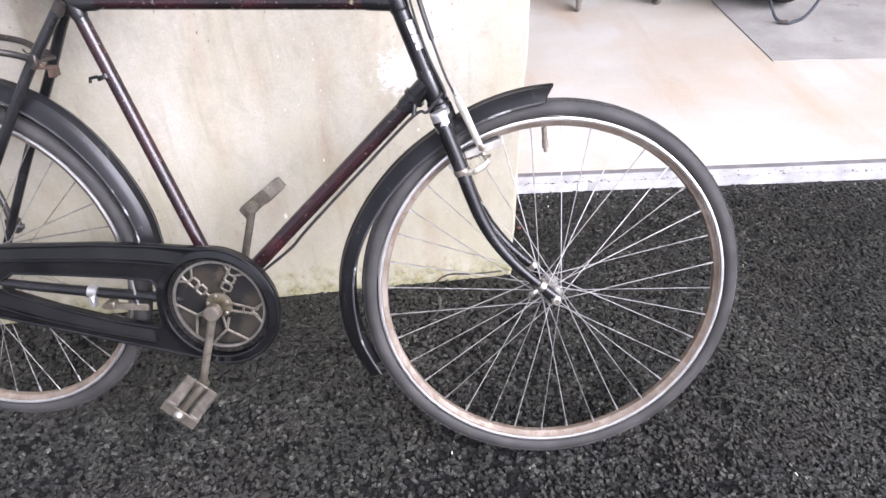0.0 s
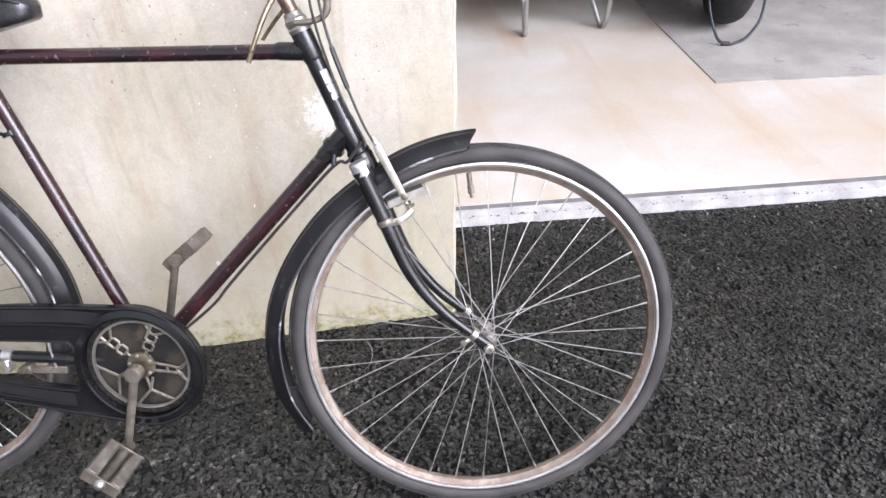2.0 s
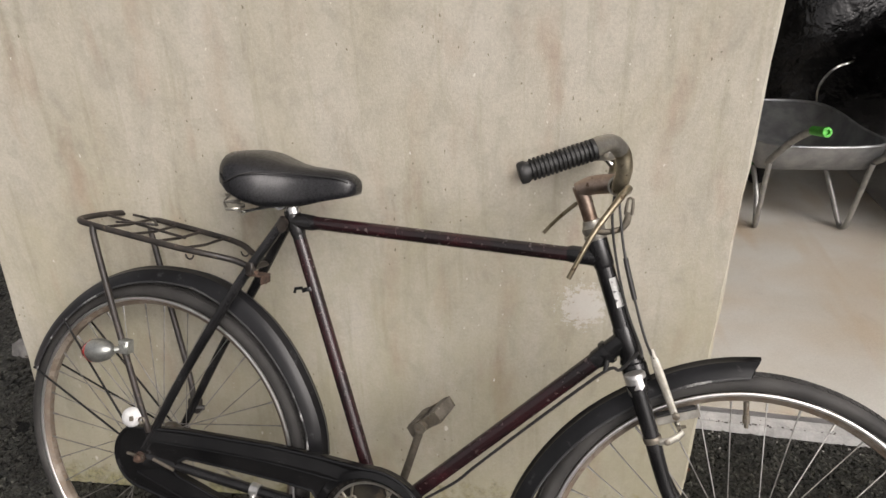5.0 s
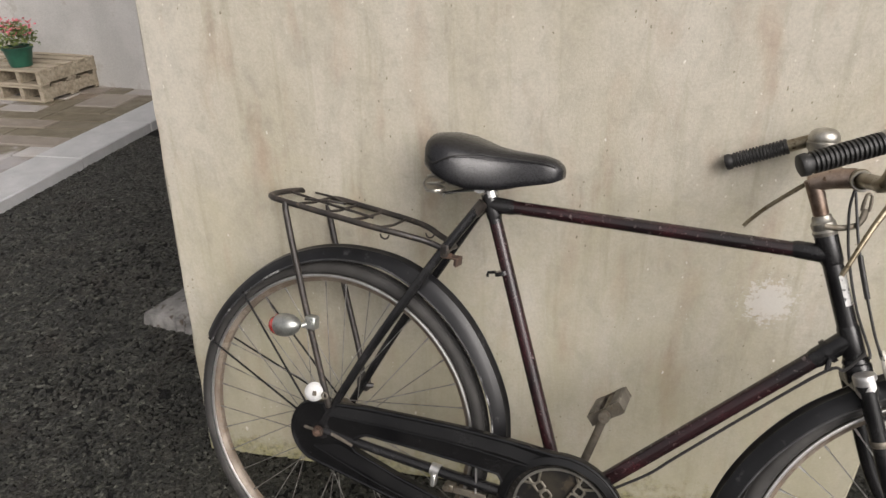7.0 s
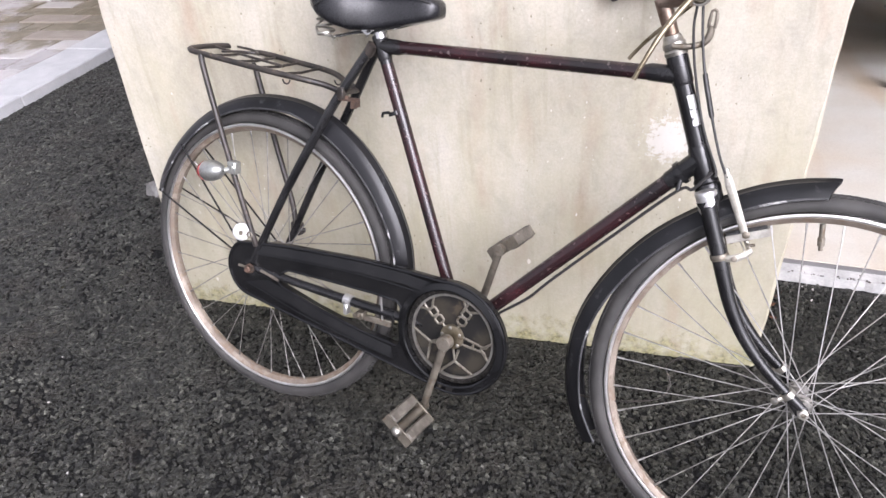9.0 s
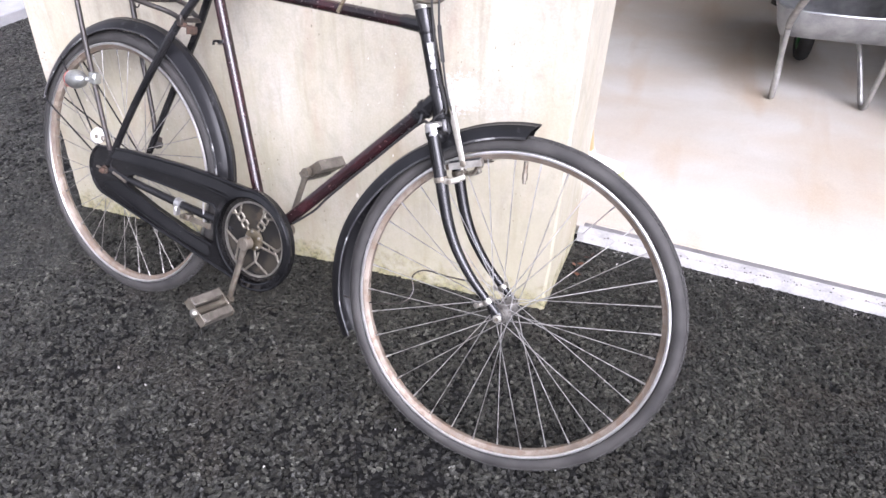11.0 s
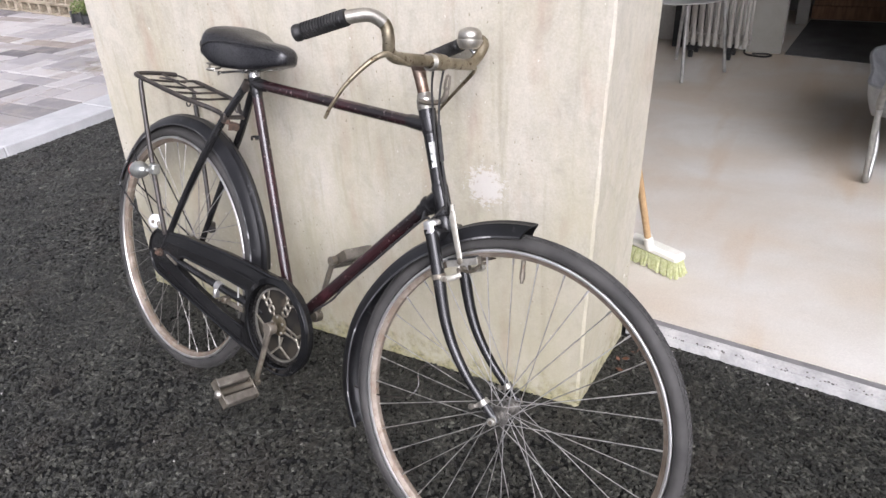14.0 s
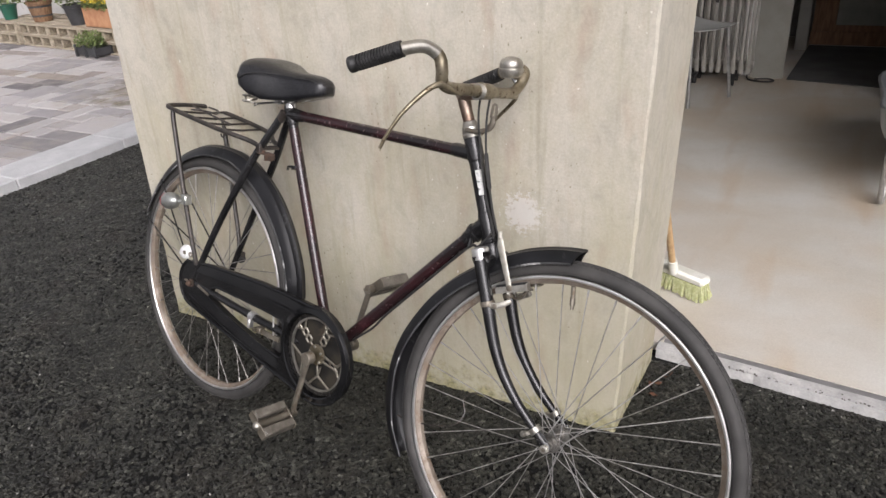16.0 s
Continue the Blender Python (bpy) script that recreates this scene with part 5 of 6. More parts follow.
bpart("carrier_clamp", join(lathe([(-0.042, 0.006), (0.034, 0.006)], (0.232, 0, 0.776), (0, 1, 0), 10), block(0.226, 0.242, -0.042, -0.026, 0.764, 0.788, 0.002)), M_RACK, "", carrier)
bpart("stay_bracket", join(block(0.228, 0.262, -0.04, -0.008, 0.762, 0.7655, 0.001), block(0.2585, 0.262, -0.04, -0.008, 0.748, 0.7619, 0.001), block(0.246, 0.256, -0.0145, -0.0105, 0.744, 0.7618, 0.001), lathe([(0, 0.0052), (0.006, 0.0052)], (0.243, -0.03, 0.7655), (0, 0, 1), 6)), M_RUST, "rusty bracket plate")
bpart("pump_peg", join(lathe([(-0.004, 0.0165), (0.004, 0.0165)], Vector((0.343, 0, 0.745)), seat_dir, 16), tube([(0.33, -0.006, 0.745), (0.316, -0.008, 0.742), (0.315, -0.008, 0.734)], 0.0032, 8)), M_BLACK, "small pump peg")

# rear lamp, reflector disc and clips
lamp = bpart("rear_lamp", lathe([(-0.034, 0.012), (-0.032, 0.0215), (-0.026, 0.0235), (-0.012, 0.024), (0.004, 0.0205), (0.014, 0.0145), (0.02, 0.008), (0.022, 0.004)], (-0.064, -0.092, 0.582), (0.97, -0.05, 0.2), 28), M_LAMPSHELL, "egg-shaped silver rear lamp")
bpart("lamp_lens", lathe([(-0.051, 0.004), (-0.0485, 0.0125), (-0.043, 0.018), (-0.0315, 0.0225)], (-0.064, -0.092, 0.582), (0.97, -0.05, 0.2), 28), M_BRIGHTRED, "red lamp lens", lamp)
bpart("lamp_arm", join(tube([(-0.04, -0.09, 0.585), (-0.026, -0.08, 0.59)], 0.0058, 10), block(-0.036, -0.012, -0.088, -0.066, 0.578, 0.606, 0.003), lathe([(0, 0.006), (0.005, 0.006)], (-0.022, -0.088, 0.594), (0, -1, 0), 6)), M_LAMPSHELL, "alloy lamp clamp", lamp)
disc = bpart("round_plate", lathe([(-0.01, 0.012), (-0.004, 0.019), (0.0, 0.02), (0.004, 0.0175), (0.007, 0.011), (0.008, 0.005)], (-0.006, -0.084, 0.448), (0.42, -0.85, 0.3), 32), M_WHITE, "white round plate by the rear axle")
bpart("plate_eye", join(hoop([(0.0062 + 0.002 * math.cos(q * 1.047), 0.002 * math.sin(q * 1.047)) for q in range(6)], (0.021, -0.088, 0.447), 16), moved(block(-0.004, 0.004, -0.003, 0.001, -0.005, 0.005, 0.001), Matrix.Translation((0.0, -0.0925, 0.449)) @ Matrix.Rotation(radians(26), 4, "Z"))), M_STEEL, "wire eye", disc)
bpart("stay_clip", join(lathe([(-0.009, 0.0128), (0.009, 0.0128)], (0.262, -0.049, 0.334), (1, 0, -0.09), 18), block(0.258, 0.268, -0.066, -0.05, 0.305, 0.33, 0.002)), M_ALU, "bright clip band")
bpart("stay_clip", join(block(0.285, 0.305, -0.06, -0.04, 0.3, 0.316, 0.002), block(0.3, 0.37, -0.05, -0.044, 0.296, 0.31, 0.001), lathe([(0, 0.006), (0.01, 0.006)], (0.292, -0.06, 0.312), (0, -1, 0), 6)), M_STEEL, "small steel bracket")
# axle nuts and chain adjusters
for s in (-1, 1):
    bpart("axle_nut", join(lathe([(0, 0.0115), (0.0015, 0.0118), (0.0025, 0.0118)], REAR + Vector((0, 0.068 * s, 0)), (0, s, 0), 20), lathe([(0.0025, 0.0095), (0.011, 0.0095), (0.0125, 0.007), (0.017, 0.0045)], REAR + Vector((0, 0.068 * s, 0)), (0, s, 0), 6)), M_RUST, "rusty axle nut")
    bpart("chain_adjuster", tube([REAR + Vector((0.0, 0.066 * s, -0.002)), REAR + Vector((-0.036, 0.066 * s, 0.0))], 0.0032, 8), M_STEEL)
bpart("stay_rod", tube([(0.345, -0.05, 0.372), (0.35, -0.05, 0.31)], 0.0022, 6), M_ALU)
bpart("gear_chain", tube(spline([(0.03, -0.066, 0.356), (0.06, -0.068, 0.35), (0.08, -0.066, 0.343)], 4), 0.0035, 8), M_STEEL)


# ---- the yard to the side ----
PATIO = 0.045
M_BED = surface("dark_mortar", (0.1, 0.09, 0.08), (0.18, 0.165, 0.15), 8, 0.95)
M_PALLET = surface("weathered_pallet_wood", (0.26, 0.215, 0.155), (0.44, 0.38, 0.29), 6, 0.85, stretch=(1, 8, 8), wear=(0.2, 0.15, 0.1), wear_from=0.62, wear_scale=20, relief=0.3, relief_scale=120)
M_GREENPOT = surface("green_pot_plastic", (0.012, 0.07, 0.045), (0.02, 0.11, 0.07), 10, 0.4)
M_DARKPOT = surface("charcoal_pot_plastic", (0.03, 0.03, 0.032), (0.05, 0.05, 0.053), 10, 0.5)
M_TUB = surface("brown_tub_wood", (0.13, 0.07, 0.035), (0.26, 0.15, 0.08), 12, 0.7, stretch=(6, 6, 1))
M_TERRA = surface("terracotta", (0.4, 0.19, 0.1), (0.52, 0.28, 0.15), 10, 0.8)
M_LEAF = surface("leaf_green", (0.07, 0.11, 0.03), (0.24, 0.29, 0.1), 40, 0.5)
M_PETAL_P = surface("pink_petal", (0.55, 0.1, 0.14), (0.75, 0.25, 0.28), 60, 0.6)
M_PETAL_Y = surface("yellow_petal", (0.7, 0.5, 0.03), (0.85, 0.65, 0.06), 60, 0.6)
M_SOIL = surface("potting_soil", (0.03, 0.02, 0.013), (0.06, 0.042, 0.03), 60, 0.95, relief=0.6, relief_scale=150)

bed = structure("patio", block(-12.5, -3.73, -2.9, 6, -0.1, PATIO - 0.01), M_BED, "patio of mixed sandstone slabs")
structure("wall_yard", prism([(-16, 5.4), (-4.46, 3.605), (-3.87, 3.51), (-1.6, 3.42), (-1.6, 3.6), (-3.85, 3.7), (-16, 5.6)], -0.1, 2.4), M_PLASTER, "pale rendered yard wall")
kerb = structure("kerb", block(-3.72, -3.44, -2.85, 6.1, -0.1, 0.03), M_BED, "concrete kerb edging the patio")
kerb_mesh = None
for k in range(-4, 8):
    y = -0.1 + 0.7 * k
    if kerb_mesh is None:
        ks = part("kerbstone", moved(block(-0.15, 0.15, 0.001, 0.699, -0.08, 0.0, 0.006), Matrix()), M_KERB, kerb, "pale grey kerbstone", smooth=False)
        kerb_mesh = ks.data
    else:
        ks = new("kerbstone", kerb_mesh)
        ks.parent = kerb
    ks.location = (-3.58 + 0.003 * (k % 3), y, 0.05 + 0.001 * (k % 2))

# the stub of a step beside the wall end
def broken_block():
    """A low slab with a ragged front face and uneven top."""
    n, m, verts, faces = 28, 6, [], []
    top, foot = [], []
    for i in range(n + 1):
        u = i / n
        for j in range(m + 1):
            v = j / m
            x, y = 0.56 * u + 0.02 * v * (1 - u), 0.34 * v
            bite = 0.012 * noise.noise(Vector((x * 22, y * 30, 2.0))) + 0.006 * noise.noise(Vector((x * 60, y * 60, 5.0)))
            verts.append((x + (abs(bite) if i == 0 else 0), y + (abs(bite) * 1.6 if j == 0 else 0), 0.055 + bite * 0.35 - (0.006 if j == 0 or i == 0 else 0)))
    k = (n + 1) * (m + 1)
    verts += [(x - (0.008 if i < m + 1 else 0), y - (0.01 + 0.012 * noise.noise(Vector((x * 35, 1, 1))) if i % (m + 1) == 0 else 0), 0.0) for i, (x, y, z) in enumerate(verts)]
    for i in range(n):
        for j in range(m):
            p = i * (m + 1) + j
            faces.append((p, p + m + 1, p + m + 2, p + 1))
    ring = [i * (m + 1) for i in range(n + 1)] + [n * (m + 1) + j for j in range(1, m + 1)] + [i * (m + 1) + m for i in range(n - 1, -1, -1)] + [j for j in range(m - 1, 0, -1)]
    faces += [(a, a + k, c + k, c) for a, c in zip(ring, ring[1:] + ring[:1])]
    return verts, faces


M_BROKEN = surface("weathered_block", (0.13, 0.125, 0.12), (0.3, 0.29, 0.275), 16, 0.9, wear=(0.08, 0.065, 0.05), wear_from=0.56, wear_scale=26, relief=0.6, relief_scale=140, depth=0.004)
step = put("concrete_block", moved(broken_block(), Matrix.Translation((-2.142, 0.556, GROUND)) @ Matrix.Rotation(radians(-10), 4, "Z")), M_BROKEN, smooth=False)
tagged(step, "rough grey concrete block on the tarmac", "concrete block")


def pallet():
    """A small stringer pallet: four stringers from front to back, boards above and below."""
    e = thing("pallet", "weathered wooden pallet stacked by the yard wall", "pallet", group="pallets along the yard wall")
    for level, count in ((0.0, 3), (0.0985, 5)):
        for k in range(count):
            y = 0.045 + 0.51 * k / (count - 1)
            part("board", block(0, 0.6, y - 0.042, y + 0.042, level + 0.002, level + 0.018, 0.002), M_PALLET, e, smooth=False)
    for x in (0.02, 0.2, 0.4, 0.58):
        part("stringer", block(x - 0.018, x + 0.018, 0.008, 0.592, 0.0183, 0.1002, 0.003), M_PALLET, e, smooth=False)
    return e


first = pallet()
along = Matrix.Rotation(radians(-6.8), 4, "Z")
rnd = random.Random(11)
for n in range(12):
    c, lvl = n // 2, n % 2
    m = Matrix.Translation((-4.48, 3.05, PATIO)) @ along @ Matrix.Translation((-0.6 - 0.625 * c + rnd.uniform(-0.01, 0.01), rnd.uniform(-0.012, 0.012), 0.1177 * lvl))
    if n == 0:
        first.matrix_world = m
    else:
        copy_thing(first, m)


def leaves(rnd, count, spread, height, size):
    verts, faces = [], []
    for k in range(count):
        a, r = rnd.uniform(0, 6.283), spread * math.sqrt(rnd.random())
        p = Vector((r * math.cos(a), r * math.sin(a), height * (0.15 + 0.85 * rnd.random()) * (1 - 0.5 * r / spread)))
        u = Vector((rnd.uniform(-1, 1), rnd.uniform(-1, 1), rnd.uniform(-0.3, 0.8))).normalized() * size * rnd.uniform(0.6, 1.3)
        w = u.cross(Vector((rnd.uniform(-1, 1), rnd.uniform(-1, 1), 1))).normalized() * size * 0.38
        i = len(verts)
        verts += [p, p + u * 0.5 + w, p + u, p + u * 0.5 - w]
        faces.append((i, i + 1, i + 2, i + 3))
    return verts, faces


def plant(parent, rnd, spread, height, petal, at=(0, 0, 0), size=0.05):
    m = Matrix.Translation(at)
    part("foliage", moved(leaves(rnd, 460, spread, height, size * 0.62), m), M_LEAF, parent, "small green leaves", smooth=False)
    if petal is not None:
        v, f = leaves(rnd, 190, spread * 1.02, height * 0.8, size * 0.55)
        part("flowers", moved((v, f), Matrix.Translation(Vector(at) + Vector((0, 0, height * 0.35)))), petal, parent, "bright petals", smooth=False)


def pot(name, label, mat_pot, r, h, at, petal, seed, hoops=False):
    e = thing(name, label, "flower pot", Matrix.Translation(at))
    part("pot", lathe([(0, r * 0.72), (h * 0.85, r * 0.97), (h * 0.86, r * 1.06), (h, r * 1.08), (h, r * 0.98), (h * 0.9, r * 0.95), (h * 0.88, 0.0)], (0, 0, 0), (0, 0, 1), 28), mat_pot, e)
    part("soil", lathe([(h * 0.885, r * 0.94), (h * 0.9, 0.0)], (0, 0, 0), (0, 0, 1), 24), M_SOIL, e)
    if hoops:
        for z in (0.25, 0.7):
            part("hoop", lathe([(h * z, r * (0.74 + 0.3 * z)), (h * z + 0.02, r * (0.745 + 0.3 * z))], (0, 0, 0), (0, 0, 1), 28), M_DARKPOT, e, "dark metal hoop")
    plant(e, random.Random(seed), r * 1.5, r * 2.2, petal, (0, 0, h * 0.9), r * 0.5)


TOP = PATIO + 0.2355


def on_row(x, y=0.25):
    return Vector((-4.48, 3.04, TOP)) + along.to_3x3() @ Vector((x, y, 0))


pot("flower_pot", "green plastic pot of pink flowers on the pallets", M_GREENPOT, 0.1, 0.14, on_row(-0.25, 0.13), M_PETAL_P, 3)
pot("flower_pot", "green plastic pot with leafy plants on the pallets", M_GREENPOT, 0.09, 0.16, on_row(-3.5, 0.17), None, 4)
pot("planter_tub", "brown wooden tub of plants on the pallets", M_TUB, 0.125, 0.21, on_row(-2.86, 0.2), None, 5, True)
pot("flower_pot", "charcoal plastic pot of plants on the pallets", M_DARKPOT, 0.13, 0.2, on_row(-2.13, 0.2), None, 6)
box_planter = thing("planter_box", "terracotta trough of yellow flowers on the pallets", "planter", Matrix.Translation(on_row(-1.65, 0.2)) @ along)
part("trough", join(block(-0.24, 0.24, -0.09, -0.075, 0, 0.18, 0.003), block(-0.24, 0.24, 0.075, 0.09, 0, 0.18, 0.003), block(-0.24, -0.225, -0.0745, 0.0745, 0, 0.18, 0.003), block(0.225, 0.24, -0.0745, 0.0745, 0, 0.18, 0.003), block(-0.2245, 0.2245, -0.0745, 0.0745, 0, 0.15)), M_TERRA, box_planter, smooth=False)
for k in (-0.14, 0.0, 0.14):
    plant(box_planter, random.Random(20 + int(k * 100)), 0.12, 0.16, M_PETAL_Y, (k, 0, 0.15), 0.045)
crate = thing("plant_crate", "black crate of green plants on the slabs", "plant crate", Matrix.Translation((-6.06, 3.18, PATIO)) @ along)
part("crate", join(block(-0.17, 0.17, -0.08, 0.08, 0.015, 0.09, 0.004), *[block(x - 0.012, x + 0.012, y - 0.012, y + 0.012, 0.0, 0.115, 0.002) for x in (-0.165, 0.0, 0.165) for y in (-0.085, 0.085)]), M_DARKPOT, crate, smooth=False)
for k in (-0.09, 0.08):
    plant(crate, random.Random(40 + int(k * 100)), 0.1, 0.18, None, (k, 0, 0.08), 0.04)

# ---- inside the garage ----
M_ZINC = surface("galvanised_sheet", (0.28, 0.29, 0.3), (0.44, 0.45, 0.46), 12, 0.42, 0.75, relief=0.1)
M_PIPE = surface("grey_steel_pipe", (0.3, 0.3, 0.29), (0.45, 0.44, 0.42), 30, 0.4, 0.7)
M_LIME = surface("lime_green_plastic", (0.08, 0.5, 0.05), (0.12, 0.62, 0.08), 30, 0.45)
M_DARKGREEN = surface("green_painted_rim", (0.02, 0.16, 0.03), (0.03, 0.22, 0.05), 30, 0.45)
M_BLACKPLASTIC = surface("black_fairing_plastic", (0.005, 0.005, 0.0055), (0.011, 0.011, 0.0115), 12, 0.34, relief=0.2, relief_scale=60, depth=0.002, spec=0.28)
M_SHEETING = surface("crumpled_black_sheeting", (0.004, 0.004, 0.0045), (0.008, 0.008, 0.0085), 12, 0.2, relief=0.6, relief_scale=18, depth=0.014)
M_DARKRUBBER = surface("black_tyre_rubber", (0.012, 0.012, 0.012), (0.022, 0.022, 0.022), 30, 0.7, relief=0.3)
M_PLATE = surface("yellow_plate", (0.75, 0.55, 0.07), (0.84, 0.66, 0.12), 20, 0.4)
M_AMBER = glass_lens("amber_lens", (0.8, 0.2, 0.01))
M_BLUE = surface("blue_black_sleeve", (0.008, 0.012, 0.017), (0.018, 0.03, 0.045), 80, 0.45)
M_CHAIR = surface("grey_chair_shell", (0.54, 0.55, 0.53), (0.62, 0.63, 0.61), 10, 0.5)
M_RADIATOR = surface("aged_radiator_paint", (0.36, 0.34, 0.3), (0.46, 0.44, 0.4), 10, 0.5)
M_PANEL = surface("grey_beige_board", (0.25, 0.24, 0.21), (0.31, 0.3, 0.265), 5, 0.6)
M_WHITEPAINT = surface("white_gloss_paint", (0.7, 0.7, 0.68), (0.8, 0.8, 0.78), 6, 0.4)
M_BROOMHEAD = surface("cream_broom_head", (0.7, 0.69, 0.6), (0.8, 0.79, 0.72), 20, 0.5)
M_BRISTLE = surface("lime_bristle", (0.36, 0.38, 0.17), (0.54, 0.55, 0.32), 90, 0.7)
M_ASH = surface("broom_handle_wood", (0.4, 0.25, 0.12), (0.55, 0.38, 0.2), 20, 0.55, stretch=(8, 8, 1))
# dark tone that stands for shade at the back of the floor
M_FLOORSHADE = surface("painted_floor_shade", (0.06, 0.06, 0.06), (0.11, 0.11, 0.109), 4, 0.8, wear=(0.1, 0.098, 0.095), wear_from=0.62, wear_scale=9)
M_OLIVE = surface("olive_grey_paint", (0.2, 0.2, 0.17), (0.27, 0.27, 0.23), 6, 0.6)
M_TIMBER = surface("brown_timber", (0.16, 0.08, 0.04), (0.27, 0.15, 0.08), 8, 0.65, stretch=(6, 6, 1))

structure("partition_wall", block(-1.45, -0.035, 3.98, 4.1, FLOOR - 0.02, 2.75), M_PLASTER, "pale partition wall inside the garage")
door_frame = structure("door_frame_1", join(block(-0.035, 0.025, 3.97, 4.11, FLOOR - 0.01, 2.1, 0.004)), M_WHITEPAINT, "white painted door frame")
structure("door_frame_2", block(0.035, 0.12, 4.7, 4.76, FLOOR - 0.01, 2.1, 0.004), M_PANEL, "pale inner door jamb")
# thin dark sheet laid where the floor falls into shade
structure("floor_shade", prism([(0.07, 3.75), (0.6, 3.66), (1.2, 3.72), (1.2, 4.86), (0.13, 4.86)], FLOOR, FLOOR + 0.004), M_FLOORSHADE, "dark sheet that paints the shade on the garage floor")
press = thing("cupboard", "brown timber cupboard with grey panels by the garage back wall", "cupboard", Matrix.Translation((0.13, 4.9, FLOOR)))
part("carcass", block(0.0, 1.25, 0.02, 0.28, 0.0, 1.5, 0.004), M_TIMBER, press)
part("plinth", block(-0.005, 1.255, 0.0, 0.0195, 0.0, 0.1, 0.003), M_TIMBER, press, "reddish timber plinth")
for i in range(2):
    for j in range(3):
        part("panel", block(0.16 + 0.55 * i, 0.64 + 0.55 * i, 0.004, 0.0195, 0.15 + 0.45 * j, 0.5 + 0.45 * j, 0.004), M_OLIVE, press, "dull olive-grey panel")

# wheelbarrow
barrow = thing("wheelbarrow", "galvanised wheelbarrow with bright green handle grips standing on the garage floor", "wheelbarrow", Matrix.Translation((0.789, 1.62, FLOOR)) @ Matrix.Rotation(radians(0.5), 4, "Z"))


def tray():
    """A pressed tray, open above, with a rolled rim; x across, y towards the wheel."""
    rim = [(-0.205, 0.0), (0.21, 0.0), (0.24, 0.3), (0.205, 0.77), (-0.205, 0.77), (-0.24, 0.3)]
    base = [(-0.185, 0.07), (0.185, 0.07), (0.19, 0.25), (0.14, 0.5), (-0.14, 0.5), (-0.19, 0.25)]
    zr, zb = [0.422, 0.422, 0.412, 0.402, 0.402, 0.412], [0.30, 0.30, 0.265, 0.24, 0.24, 0.265]
    top = spline([(x, y, z) for (x, y), z in zip(rim, zr)], 6, True)
    low = spline([(x, y, z) for (x, y), z in zip(base, zb)], 6, True)
    k, rows = len(top), 6
    verts, faces = [], []
    for side in (0.0, 0.003):
        for i in range(rows + 1):
            s = i / rows
            for a, b in zip(top, low):
                p = a.lerp(b, s)
                out = Vector((p.x, p.y - 0.35, 0)).normalized()
                verts.append(p + out * (0.012 * math.sin(s * math.pi) + side) - Vector((0, 0, side)))
    for layer in (0, 1):
        o = layer * (rows + 1) * k
        for i in range(rows):
            for n in range(k):
                q = (n + 1) % k
                face = (o + i * k + n, o + i * k + q, o + (i + 1) * k + q, o + (i + 1) * k + n)
                faces.append(face if layer else face[::-1])
        faces.append(tuple(o + rows * k + n for n in range(k))[::1 if layer else -1])
    o = (rows + 1) * k
    faces += [(n, (n + 1) % k, o + (n + 1) % k, o + n) for n in range(k)]
    return (verts, faces), top


geo, rim_line = tray()
tray_ob = part("tray", geo, M_ZINC, barrow, "grey galvanised tray")
part("rolled_rim", tube(rim_line, 0.007, 8, closed=True), M_ZINC, tray_ob)
for s in (-1, 1):
    part("handle", tube(spline([(0.2255 * s + 0.056, -0.395, 0.592), (0.226 * s + 0.046, -0.32, 0.575), (0.222 * s + 0.025, -0.2, 0.505), (0.215 * s + 0.01, -0.06, 0.405), (0.205 * s + 0.005, 0.03, 0.345), (0.18 * s, 0.16, 0.285), (0.13 * s, 0.45, 0.215), (0.075 * s - 0.03, 0.72, 0.152)], 6), 0.0135, 10), M_PIPE, barrow)
    part("grip", lathe([(0, 0.014), (0.002, 0.0165), (0.09, 0.017), (0.094, 0.0185), (0.098, 0.0165), (0.098, 0.009), (0.09, 0.008)], (0.226 * s + 0.0455, -0.316, 0.574), (0.135, -1, 0.22), 18), M_LIME, barrow, "bright green grip")
    part("leg", tube(spline([(0.2 * s, 0.02, 0.34), (0.195 * s, 0.06, 0.2), (0.188 * s, 0.1, 0.05), (0.184 * s, 0.125, 0.0135), (0.176 * s, 0.155, 0.02), (0.16 * s - 0.012, 0.21, 0.13), (0.152 * s - 0.036, 0.27, 0.246)], 6), 0.0115, 10), M_PIPE, barrow)
bw = part("wheel", hoop([(0.085, -0.02), (0.1, -0.026), (0.105, 0.0), (0.1, 0.026), (0.085, 0.02)], (0, 0, 0), 36), M_DARKGREEN, barrow, "green wheel rim")
part("tyre", hoop([(0.122 + 0.03 * math.cos(k * 0.5236), 0.033 * math.sin(k * 0.5236)) for k in range(12)], (0, 0, 0), 40), M_DARKRUBBER, bw)
part("disc", lathe([(-0.012, 0.025), (-0.004, 0.03), (-0.004, 0.088), (0.004, 0.088), (0.004, 0.03), (0.012, 0.025)], (0, 0, 0), (0, 1, 0), 28), M_DARKGREEN, bw)
bw.matrix_basis = Matrix.Translation((-0.04, 0.72, 0.152)) @ Matrix.Rotation(radians(90), 4, "Z")
part("axle", tube([(-0.12, 0.72, 0.152), (0.06, 0.72, 0.152)], 0.008, 8), M_PIPE, barrow)

# motorcycle, seen from behind
moto = thing("motorcycle", "black motorcycle parked tail first with a yellow plate", "motorcycle", Matrix.Translation((1.52, 1.70, FLOOR)) @ Matrix.Rotation(radians(-15), 4, "Z"))


